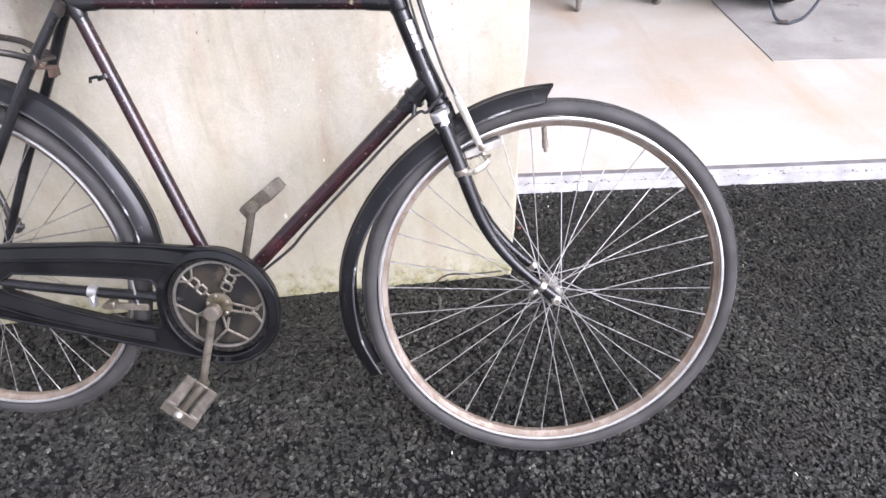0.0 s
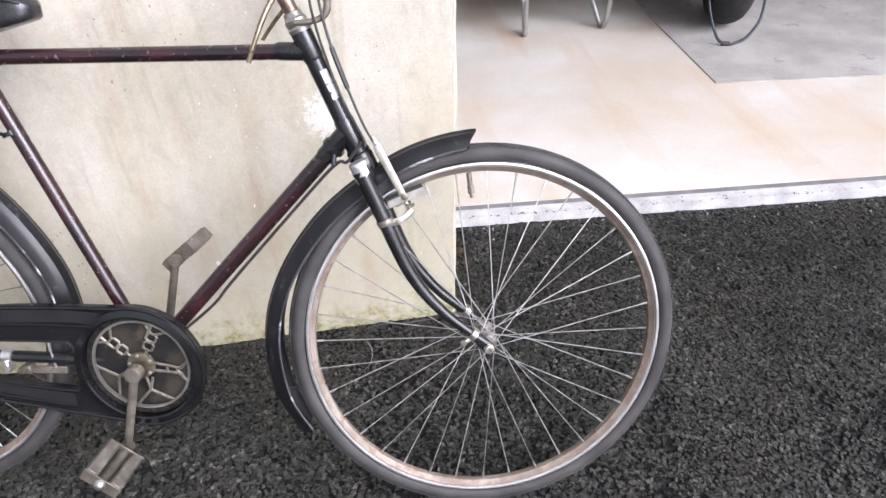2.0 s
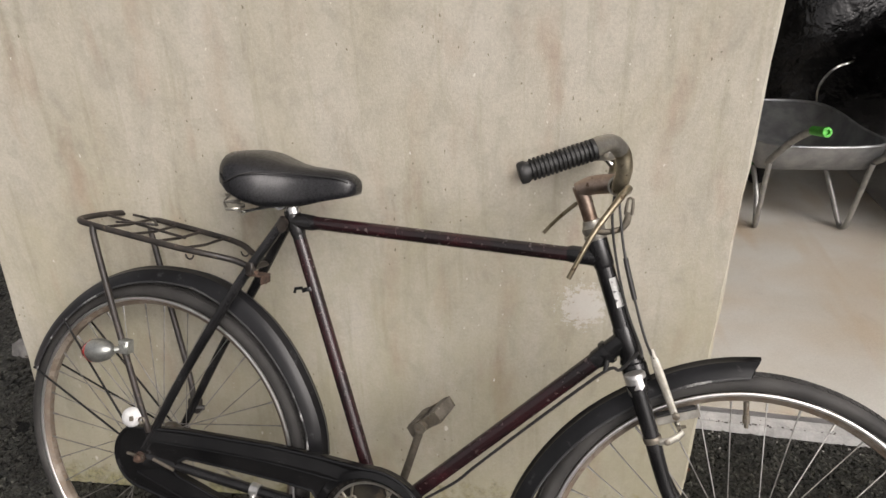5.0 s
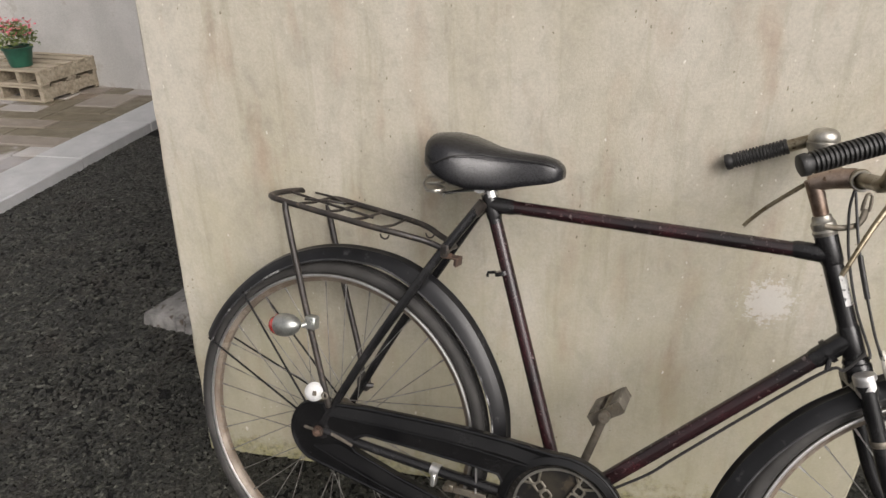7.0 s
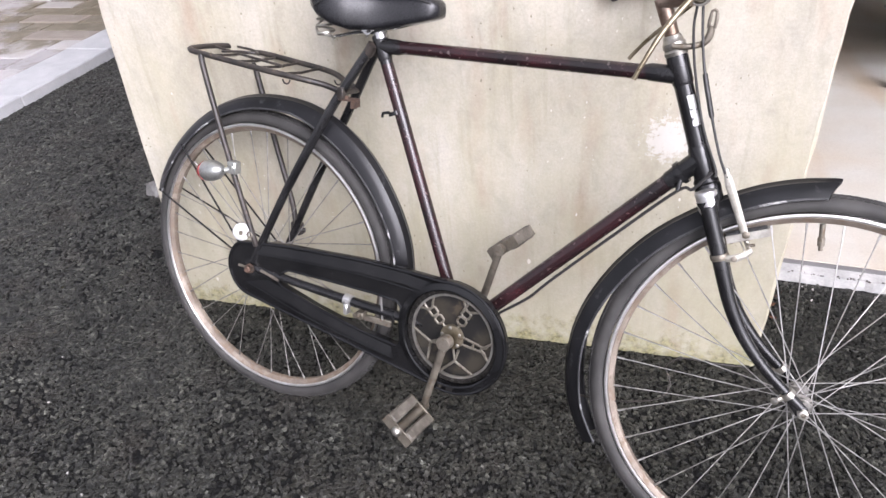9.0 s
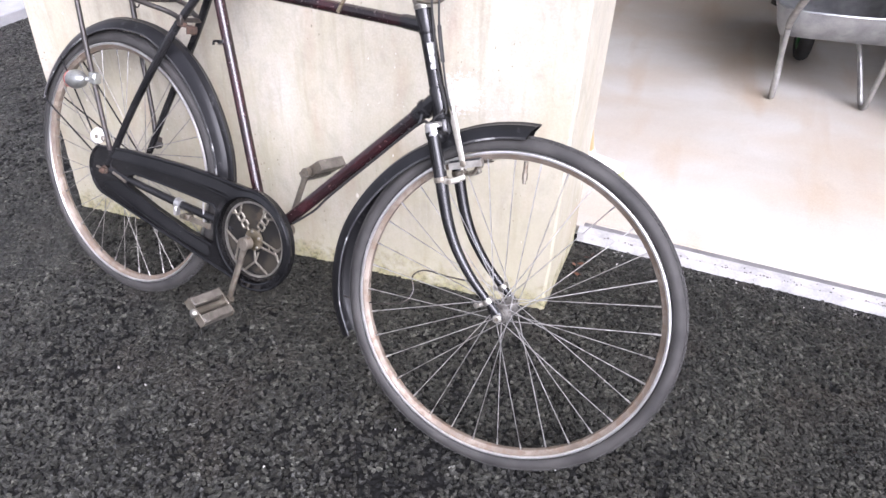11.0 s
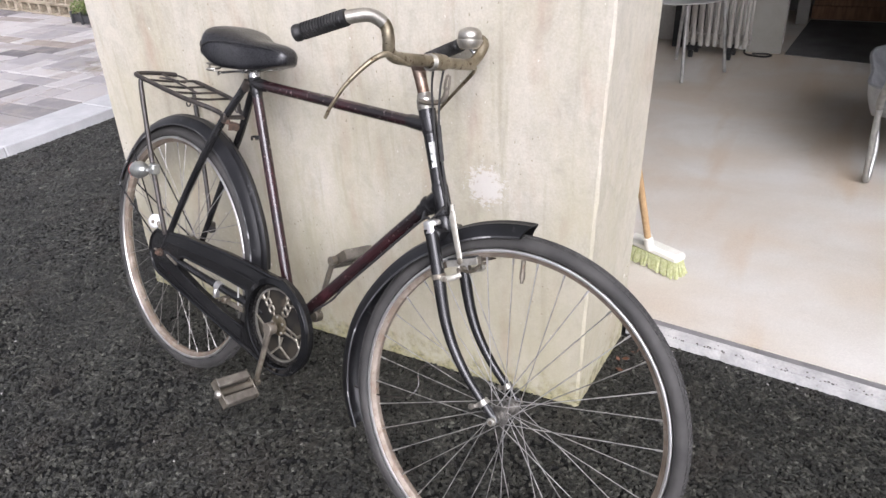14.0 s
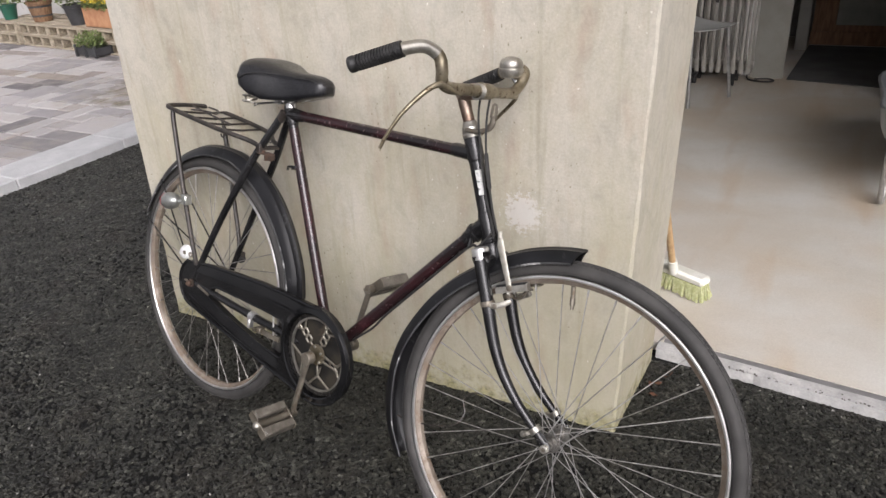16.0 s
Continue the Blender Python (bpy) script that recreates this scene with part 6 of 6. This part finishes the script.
def body(rows, n=18, power=0.7):
    """A lofted body along y: rows of (y, half width, bottom, top, x)."""
    verts, faces = [], []
    for y, hw, zb, zt, x in rows:
        for k in range(n):
            a = 2 * math.pi * k / n
            c, s = math.cos(a), math.sin(a)
            verts.append((x + hw * (abs(c) ** power) * (1 if c > 0 else -1), y, (zb + zt) / 2 + (zt - zb) / 2 * (abs(s) ** power) * (1 if s > 0 else -1)))
    for i in range(len(rows) - 1):
        for k in range(n):
            q = (k + 1) % n
            faces.append((i * n + k, i * n + q, (i + 1) * n + q, (i + 1) * n + k))
    faces += [tuple(range(n))[::-1], tuple((len(rows) - 1) * n + k for k in range(n))]
    return verts, faces


def moto_wheel(y):
    side = Matrix.Translation((0, y, 0.3)) @ Matrix.Rotation(radians(90), 4, "Z")
    w = part("wheel", moved(hoop([(0.165, -0.045), (0.19, -0.05), (0.185, 0.0), (0.19, 0.05), (0.165, 0.045)], (0, 0, 0), 40), side), M_BLACKPLASTIC, moto)
    part("tyre", moved(hoop([(0.235 + 0.065 * math.cos(k * 0.3927), 0.078 * math.sin(k * 0.3927)) for k in range(16)], (0, 0, 0), 48), side), M_DARKRUBBER, w)
    part("hub", moved(lathe([(-0.06, 0.05), (-0.03, 0.168), (0.03, 0.168), (0.06, 0.05)], (0, 0, 0), (0, 1, 0), 24), side), M_BLACKPLASTIC, w)


moto_wheel(0.0)
moto_wheel(1.45)
part("rear_fender", body([(-0.33, 0.06, 0.42, 0.5, 0), (-0.28, 0.1, 0.44, 0.62, 0), (-0.1, 0.12, 0.5, 0.72, 0), (0.2, 0.14, 0.5, 0.76, 0), (0.3, 0.13, 0.5, 0.76, 0)]), M_BLACKPLASTIC, moto)
part("seat", body([(-0.05, 0.06, 0.72, 0.76, 0), (0.0, 0.13, 0.72, 0.83, 0), (0.3, 0.15, 0.72, 0.84, 0), (0.6, 0.14, 0.7, 0.8, 0), (0.72, 0.1, 0.7, 0.78, 0)]), M_VINYL, moto)
part("fuel_tank", body([(0.68, 0.08, 0.68, 0.8, 0), (0.75, 0.14, 0.66, 0.92, 0), (1.0, 0.17, 0.66, 0.97, 0), (1.15, 0.12, 0.68, 0.94, 0), (1.2, 0.05, 0.7, 0.86, 0)]), M_BLACKPLASTIC, moto)
part("engine", body([(0.38, 0.12, 0.2, 0.5, 0), (0.45, 0.2, 0.15, 0.6, 0), (0.7, 0.24, 0.13, 0.64, 0), (0.95, 0.2, 0.15, 0.6, 0), (1.02, 0.1, 0.2, 0.5, 0)]), M_BLACKPLASTIC, moto)
for s in (-1, 1):
    part("side_case", body([(0.0, 0.05, 0.42, 0.6, 0.2 * s), (0.03, 0.07, 0.38, 0.66, 0.2 * s), (0.25, 0.09, 0.36, 0.7, 0.21 * s), (0.32, 0.05, 0.42, 0.66, 0.2 * s)]), M_BLACKPLASTIC, moto)
    part("shock_absorber", tube([(0.12 * s, 0.05, 0.33), (0.13 * s, 0.16, 0.62)], 0.022, 12), M_CHROME, moto)
    part("exhaust", tube(spline([(0.16 * s, 0.75, 0.18), (0.17 * s, 0.4, 0.17), (0.18 * s, 0.2, 0.2), (0.18 * s, 0.1, 0.22)], 5), [0.025, 0.03, 0.035, 0.035], 14), M_BLACKPLASTIC, moto)
    ind = part("indicator", lathe([(0, 0.012), (0.004, 0.028), (0.03, 0.03), (0.045, 0.02), (0.048, 0.008)], (0.27 * s, -0.14, 0.45), (0, -1, 0), 18), M_AMBER, moto, "orange indicator lens")
    part("stalk", tube([(0.27 * s, -0.12, 0.45), (0.1 * s, -0.1, 0.5)], 0.009, 8), M_BLACKPLASTIC, ind)
    part("handlebar", tube(spline([(0.0, 1.08, 1.0), (0.2 * s, 1.05, 1.06), (0.38 * s, 0.92, 1.03)], 5), 0.012, 8), M_CHROME, moto)
part("tail_light", lathe([(0, 0.04), (0.008, 0.056), (0.03, 0.054), (0.055, 0.034), (0.062, 0.01)], (-0.15, -0.25, 0.7), (0, -1, 0.35), 24), M_RED, moto, "red dome tail light")
tail = part("tail_plate", moved(join(block(-0.13, 0.16, -0.004, 0.004, -0.06, 0.07, 0.003), block(-0.13, 0.16, -0.012, -0.0042, -0.075, -0.058, 0.003)), Matrix.Translation((-0.06, -0.322, 0.602)) @ Matrix.Rotation(radians(-32), 4, "X") @ Matrix.Rotation(radians(-14), 4, "Y")), M_VINYL, moto)
part("tail_edge", moved(tube([(-0.13, -0.009, -0.06), (0.16, -0.009, -0.06)], 0.0028, 8), Matrix.Translation((-0.06, -0.322, 0.602)) @ Matrix.Rotation(radians(-32), 4, "X") @ Matrix.Rotation(radians(-14), 4, "Y")), M_STEEL, tail, "worn bright edge")
part("plate_holder", moved(block(-0.06, 0.1, 0.0025, 0.012, -0.115, -0.07, 0.003), Matrix.Translation((-0.017, -0.37, 0.415)) @ Matrix.Rotation(radians(-14), 4, "X") @ Matrix.Rotation(radians(-18), 4, "Y")), M_BLACKPLASTIC, moto)
part("tax_disc", moved(join(lathe([(0, 0.021), (0.003, 0.021)], (0, 0, 0), (0, -1, 0), 24)), Matrix.Translation((-0.11, -0.333, 0.628)) @ Matrix.Rotation(radians(-25), 4, "X")), M_NICKEL, moto, "small pale round badge")
part("reflector", lathe([(0, 0.024), (0.01, 0.024), (0.012, 0.018)], (-0.085, -0.338, 0.568), (0, -1, 0), 18), M_CHROME, moto)
part("stop_lens", block(-0.115, -0.04, -0.36, -0.335, 0.505, 0.53, 0.004), M_RED, moto, "dark red lens over the plate")
plate_at = Matrix.Translation((-0.017, -0.37, 0.415)) @ Matrix.Rotation(radians(-14), 4, "X") @ Matrix.Rotation(radians(-18), 4, "Y")
number = part("number_plate", moved(block(-0.1, 0.1, -0.002, 0.002, -0.085, 0.085, 0.0015), plate_at), M_PLATE, moto, "yellow plate with dark bars")
for z in (0.038, -0.04):
    for k in range(3):
        part("plate_bar", moved(block(-0.064 + 0.055 * k, -0.046 + 0.055 * k, -0.0035, -0.0021, z - 0.026, z + 0.026, 0.0003), plate_at), M_BLACK, number)
lock = put("cable_lock", tube(spline([(1.345, 1.53, 0.27), (1.34, 1.47, 0.16), (1.365, 1.42, 0.06), (1.4, 1.395, 0.034), (1.44, 1.395, 0.034), (1.5, 1.41, 0.05), (1.56, 1.44, 0.11), (1.585, 1.48, 0.2), (1.58, 1.53, 0.28)], 7), 0.0062, 10), M_BLUE)
tagged(lock, "blue-black cable lock looped at the motorcycle wheel", "cable lock")
part("coupling", tube([(1.385, 1.402, 0.036), (1.415, 1.393, 0.035)], 0.0095, 12), M_RACK, lock)

# a covered heap behind the wheelbarrow
def heap():
    n, rows, verts, faces = 40, 14, [], []
    for i in range(rows + 1):
        s = i / rows
        for k in range(n):
            a = 2 * math.pi * k / n
            q = (1 - s ** 2.6) ** 0.5
            p = Vector((0.8 * math.cos(a) * q, 0.36 * math.sin(a) * q, 1.7 * s))
            d = noise.noise(p * 4.0) * 0.07 + noise.noise(p * 11.0) * 0.025
            verts.append(p + Vector((math.cos(a) * d, math.sin(a) * d, d * 0.5 * s)))
    for i in range(rows):
        for k in range(n):
            q = (k + 1) % n
            faces.append((i * n + k, i * n + q, (i + 1) * n + q, (i + 1) * n + k))
    faces.append(tuple(range(n))[::-1])
    return verts, faces


cover = put("tarpaulin", moved(heap(), Matrix.Translation((1.45, 3.35, FLOOR - 0.002))), M_SHEETING)
tagged(cover, "crumpled black plastic tarpaulin draped high in the garage", "tarpaulin")
hoop_ob = put("wire_hoop", tube(spline([(1.05, 2.5, 0.36), (1.03, 2.49, 0.44), (1.035, 2.48, 0.5), (1.06, 2.47, 0.55), (1.1, 2.47, 0.585), (1.17, 2.5, 0.6), (1.27, 2.75, 0.58)], 6), 0.007, 8), M_CHROME)
tagged(hoop_ob, "bright wire hoop on the black sheeting", "wire hoop")

# chair, radiator, boards
chair = thing("chair", "grey plastic chair on thin metal legs", "chair", Matrix.Translation((-0.398, 2.925, FLOOR)) @ Matrix.Rotation(math.atan2(0.307, 0.189), 4, "Z"))
for x, y, lx, ly in ((0, 0, 0.03, 0.04), (0.36, 0, 0.33, 0.04), (0, 0.4, 0.03, 0.34), (0.36, 0.4, 0.33, 0.34)):
    part("leg", tube([(x, y, 0.0), (lx, ly, 0.43)], 0.011, 10), M_PIPE, chair)


def shell():
    verts, faces, n, rows = [], [], 12, 16
    for i in range(rows + 1):
        s = i / rows
        y, z = (-0.02 + 0.4 * s / 0.55, 0.445 - 0.02 * math.sin(s / 0.55 * math.pi)) if s < 0.55 else (0.38 + 0.1 * (s - 0.55) / 0.45, 0.445 + 0.36 * (s - 0.55) / 0.45)
        half = 0.2 - 0.03 * abs(2 * s - 1) ** 2
        for k in range(n + 1):
            u = -1 + 2 * k / n
            verts.append((0.18 + half * u, y, z + 0.012 * u * u))
    k = n + 1
    m = len(verts)
    verts += [(x, y + 0.006, z - 0.008) for x, y, z in verts]
    for i in range(rows):
        for j in range(n):
            q = (i * k + j, i * k + j + 1, (i + 1) * k + j + 1, (i + 1) * k + j)
            faces += [q, tuple(v + m for v in q)[::-1]]
    ring = [j for j in range(k)] + [i * k + n for i in range(1, rows + 1)] + [rows * k + j for j in range(n - 1, -1, -1)] + [i * k for i in range(rows - 1, 0, -1)]
    faces += [(a, b, b + m, a + m)[::-1] for a, b in zip(ring, ring[1:] + ring[:1])]
    return verts, faces


part("shell", shell(), M_CHAIR, chair, "moulded grey seat and back")
radiator = thing("radiator", "cream oil-filled radiator of slim columns on dark feet", "radiator", Matrix.Translation((-0.535, 3.6, FLOOR)) @ Matrix.Rotation(radians(-3), 4, "Z"))
col = None
for k in range(9):
    x = 0.02 + 0.046 * k
    if col is None:
        fin = spline([(0, -0.05, 0.09), (0, -0.06, 0.13), (0, -0.06, 0.6), (0, -0.045, 0.64), (0, 0.045, 0.64), (0, 0.06, 0.6), (0, 0.06, 0.13), (0, 0.05, 0.09)], 6)
        c = part("column", join(tube(fin, [0.016 if p.z < 0.17 or p.z > 0.56 else 0.0105 for p in fin], 10), lathe([(-0.0225, 0.02), (0.0225, 0.02)], (0, 0, 0.13), (1, 0, 0), 12), lathe([(-0.0225, 0.02), (0.0225, 0.02)], (0, 0, 0.6), (1, 0, 0), 12)), M_RADIATOR, radiator)
        col = c.data
    else:
        c = new("column", col)
        c.parent = radiator
    c.location = (x, 0, 0)
for x in (0.06, 0.3):
    part("foot", join(block(x - 0.02, x + 0.02, -0.09, 0.09, 0.045, 0.075, 0.006), lathe([(-0.012, 0.022), (0.012, 0.022)], (x, -0.07, 0.0225), (1, 0, 0), 14), lathe([(-0.012, 0.022), (0.012, 0.022)], (x, 0.07, 0.0225), (1, 0, 0), 14)), M_DARKRUBBER, radiator, "dark foot with castors")
part("radiator_lead", tube(spline([(0.12, -0.075, 0.655), (0.15, -0.08, 0.66), (0.17, -0.078, 0.6), (0.165, -0.08, 0.52), (0.15, -0.08, 0.56)], 6), 0.006, 8), M_CABLE, radiator, "black lead hung over the columns")
backing = put("dark_board", moved(block(0, 0.2, 0, 0.03, 0, 1.1, 0.003), Matrix.Translation((-0.66, 3.78, FLOOR)) @ Matrix.Rotation(radians(-6), 4, "X")), M_DARKRUBBER, smooth=False)
tagged(backing, "black board leaning on the partition behind the radiator", "board")
post = put("white_post", block(-0.225, -0.13, 3.8, 3.86, FLOOR, 2.3, 0.004), M_WHITEPAINT, smooth=False)
tagged(post, "white painted timber post by the radiator", "post")
board = put("leaning_board", moved(block(0, 0.21, 0, 0.035, 0, 1.5, 0.002), Matrix.Translation((-0.165, 3.76, FLOOR)) @ Matrix.Rotation(radians(-4), 4, "X")), M_PANEL, smooth=False)
tagged(board, "grey-beige board leaning on the partition", "board")
flex = put("floor_cable", tube(spline([(-0.17, 3.74, 0.06), (-0.16, 3.68, 0.028), (-0.05, 3.64, 0.026), (0.0, 3.68, 0.026), (-0.04, 3.72, 0.026), (-0.12, 3.7, 0.026)], 6), 0.006, 8), M_CABLE)
tagged(flex, "black flex looped on the garage floor", "electric flex")
beam = put("timber_prop", moved(join(block(-0.03, 0.03, -0.02, 0.02, 0, 0.9, 0.004)), Matrix.Translation((1.98, 2.0, FLOOR)) @ Matrix.Rotation(radians(24), 4, "Y")), M_TIMBER, smooth=False)
tagged(beam, "brown timber offcut leaning in the garage", "timber")

# broom
broom = thing("broom", "broom with a cream head and lime bristles behind the wall end", "broom", Matrix.Translation((-0.075, 0.79, FLOOR)) @ Matrix.Rotation(math.atan2(-0.082, 0.185), 4, "Z"))
part("head", block(-0.02, 0.19, -0.026, 0.028, 0.055, 0.085, 0.009), M_BROOMHEAD, broom, "cream plastic head")
rnd = random.Random(8)
tufts = []
for i in range(34):
    for j in range(5):
        x, y = -0.014 + 0.196 * i / 33, -0.02 + 0.01 * j
        tufts.append(tube([(x, y, 0.057), (x + (x - 0.09) * 0.12 + rnd.uniform(-0.006, 0.006), y * 1.5 + rnd.uniform(-0.006, 0.006), 0.002 + rnd.uniform(0, 0.004))], [0.0035, 0.0045], 5))
tagged(part("bristles", join(*tufts), M_BRISTLE, broom, "lime-green bristles"), kind="stuff")
inv = (Matrix.Translation((-0.075, 0.79, FLOOR)) @ Matrix.Rotation(math.atan2(-0.082, 0.185), 4, "Z")).inverted()
part("socket", tube([inv @ Vector((-0.012, 0.74, 0.095)), inv @ Vector((-0.017, 0.715, 0.15))], 0.016, 12), M_BROOMHEAD, broom)
part("handle", tube([inv @ Vector((-0.015, 0.728, 0.12)), inv @ Vector((-0.06, 0.374, 0.905))], 0.0115, 12), M_ASH, broom, "pale wooden handle")


# ---- loose chippings that stand out of the tarmac ----
def chippings():
    rng = np.random.default_rng(5)
    xs, ys, grow = [], [], []
    for x0, x1, y0, y1, pitch in ((-2.0, 1.75, -1.12, 0.36, 0.0071), (-3.42, -2.0, -1.12, 0.36, 0.0095), (-3.42, -1.64, 0.36, 2.6, 0.0125)):
        gx, gy = np.meshgrid(np.arange(x0, x1, pitch), np.arange(y0, y1, pitch))
        xs.append((gx + rng.uniform(-0.45, 0.45, gx.shape) * pitch).ravel())
        ys.append((gy + rng.uniform(-0.45, 0.45, gy.shape) * pitch).ravel())
        grow.append(np.full(gx.size, pitch / 0.0071))
    x, y, grow = np.concatenate(xs), np.concatenate(ys), np.concatenate(grow)
    keep = np.where(x > 0.0, y < 0.364 - 0.092 * (x - 0.12), np.where(x > -1.61, y < -0.004, True))
    x, y, grow = x[keep], y[keep], grow[keep]
    # stones torn out singly and in ragged clusters leave dark holes
    lost = np.array([noise.noise(Vector((p * 95.0, q * 95.0, 0.3))) + 0.4 * noise.noise(Vector((p * 17.0, q * 17.0, 4.1))) + 0.35 * noise.noise(Vector((p * 3.0, q * 3.0, 8.2))) for p, q in zip(x, y)])
    rolled = np.clip((y + 0.75) / 0.55, 0.0, 1.0) + 0.6 * np.clip((x + 0.2) / 0.8, 0.0, 1.0) * np.clip((y + 0.9) / 0.6, 0.0, 1.0)
    keep = lost + rng.uniform(-0.12, 0.12, x.size) < 0.15 + 0.22 * rolled
    x, y, grow = x[keep], y[keep], grow[keep]
    n, k = x.size, 4
    size = rng.uniform(0.0042, 0.0078, n) * grow
    high = rng.uniform(0.0032, 0.006, n)
    a = rng.uniform(0, 6.283, n)[:, None] + np.arange(k) * 2 * np.pi / k + rng.uniform(-0.5, 0.5, (n, k))
    r = size[:, None] * rng.uniform(0.6, 1.25, (n, k))
    tilt = rng.uniform(-0.42, 0.42, (n, 2)) * (1.0 - 0.6 * np.clip(rolled[keep], 0.0, 1.0))[:, None]
    low = np.stack([x[:, None] + r * np.cos(a), y[:, None] + r * np.sin(a), np.full((n, k), GROUND - 0.001)], -1)
    s = rng.uniform(0.84, 0.96, (n, 1))
    tx, ty = r * s * np.cos(a), r * s * np.sin(a)
    top = np.stack([x[:, None] + tx, y[:, None] + ty, GROUND + high[:, None] + tx * tilt[:, :1] + ty * tilt[:, 1:]], -1)
    verts = np.concatenate([low, top], 1).reshape(-1, 3)
    quad = np.array([[i, (i + 1) % k, k + (i + 1) % k, k + i] for i in range(k)])
    base = (np.arange(n) * 2 * k)[:, None]
    loops = np.concatenate([(base[:, :, None] + quad[None]).reshape(n, -1), base + np.arange(k, 2 * k)], 1)
    me = bpy.data.meshes.new("chippings")
    me.vertices.add(len(verts))
    me.vertices.foreach_set("co", verts.astype(np.float32).ravel())
    me.loops.add(loops.size)
    me.loops.foreach_set("vertex_index", loops.astype(np.int32).ravel())
    counts = np.tile(np.array([4] * k + [k]), n)
    me.polygons.add(counts.size)
    me.polygons.foreach_set("loop_start", np.concatenate([[0], np.cumsum(counts)[:-1]]).astype(np.int32))
    me.update(calc_edges=True)
    me.validate()
    me.shade_flat()
    me.materials.append(M_CHIPS)
    return me


tagged(new("chippings", chippings()), "dark stone chippings in the tarmac", kind="stuff")

# pale grit and a few scraps on the tarmac
M_GRIT = surface("pale_grit", (0.22, 0.215, 0.2), (0.4, 0.39, 0.37), 90, 0.8)
M_DEADLEAF = surface("dead_leaf", (0.08, 0.035, 0.02), (0.15, 0.07, 0.04), 60, 0.7)
rnd = random.Random(12)
grit = []
for k in range(64):
    if k < 40:
        x = rnd.uniform(0.1, 1.6)
        y = sill_line(x) - abs(rnd.gauss(0.0, 0.035)) - 0.006
    else:
        x, y = rnd.uniform(-2.2, 1.5), rnd.uniform(-0.9, -0.1)
    r = rnd.uniform(0.002, 0.005)
    m = Matrix.Translation((x, y, GROUND + 0.003)) @ Euler((rnd.uniform(0, 3), rnd.uniform(0, 3), rnd.uniform(0, 3))).to_matrix().to_4x4()
    grit.append(moved(block(-r, r, -r * 0.7, r * 0.7, -r * 0.5, r * 0.5, r * 0.3), m))
tagged(put("grit", join(*grit), M_GRIT, smooth=False), "pale grit scattered on the tarmac", kind="stuff")
M_CRUMB = surface("dark_crumbs", (0.05, 0.045, 0.04), (0.16, 0.145, 0.13), 90, 0.8)
crumbs = []
for k in range(110):
    x = 0.1 + 1.6 * rnd.random() ** 1.3
    y = sill_line(x) + (rnd.uniform(-0.004, 0.005) if k < 94 else rnd.uniform(0.008, 0.03))
    r = rnd.uniform(0.0012, 0.0036)
    lump = [(q[0] * rnd.uniform(0.7, 1.3), q[1] * rnd.uniform(0.7, 1.3), q[2]) for q in lathe([(-0.4 * r, 0.6 * r), (0.0, r), (0.5 * r, 0.5 * r)], (0, 0, 0), (0, 0, 1), 6)[0]]
    crumbs.append(moved((lump, lathe([(-0.4 * r, 0.6 * r), (0.0, r), (0.5 * r, 0.5 * r)], (0, 0, 0), (0, 0, 1), 6)[1]), Matrix.Translation((x, y, FLOOR + 0.002 + r * 0.3)) @ Matrix.Rotation(rnd.uniform(0, 3), 4, "Z")))
tagged(put("sill_crumbs", join(*crumbs), M_CRUMB, smooth=False), "dark crumbs of tarmac on the threshold", kind="stuff")
for k, (x, y, q) in enumerate(((0.012 + 0.05, 0.2, 20), (0.045, 0.24, 75), (0.07, 0.29, 140))):
    lf = put("dead_leaf", moved(leaves(random.Random(k), 2, 0.008, 0.008, 0.022), Matrix.Translation((x, y, GROUND + 0.003)) @ Matrix.Rotation(radians(q), 4, "Z")), M_DEADLEAF, smooth=False)
    tagged(lf, "curled brown leaf on the tarmac by the wall", "leaf", group="leaves by the wall")


# ---- patio slabs ----
def slabs():
    rnd = random.Random(21)
    unit, meshes, taken = 0.17, {}, set()
    nx, ny = 36, 23
    for j in range(ny):
        for i in range(nx):
            if (i, j) in taken:
                continue
            for w, h in rnd.sample([(2, 1), (2, 2), (1, 1), (1, 2), (2, 1), (1, 1), (3, 1)], 7):
                cells = [(i + a, j + b) for a in range(w) for b in range(h)]
                if i + w <= nx and j + h <= ny and not any(c in taken for c in cells):
                    break
            else:
                w = h = 1
                cells = [(i, j)]
            taken.update(cells)
            if (w, h) not in meshes:
                geo = block(0.006, w * unit - 0.006, 0.006, h * unit - 0.006, -0.03, 0.0, 0.006)
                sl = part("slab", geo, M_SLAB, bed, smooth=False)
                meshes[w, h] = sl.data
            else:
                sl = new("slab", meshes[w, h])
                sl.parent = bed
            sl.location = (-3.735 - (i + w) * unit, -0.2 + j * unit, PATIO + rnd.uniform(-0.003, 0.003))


slabs()
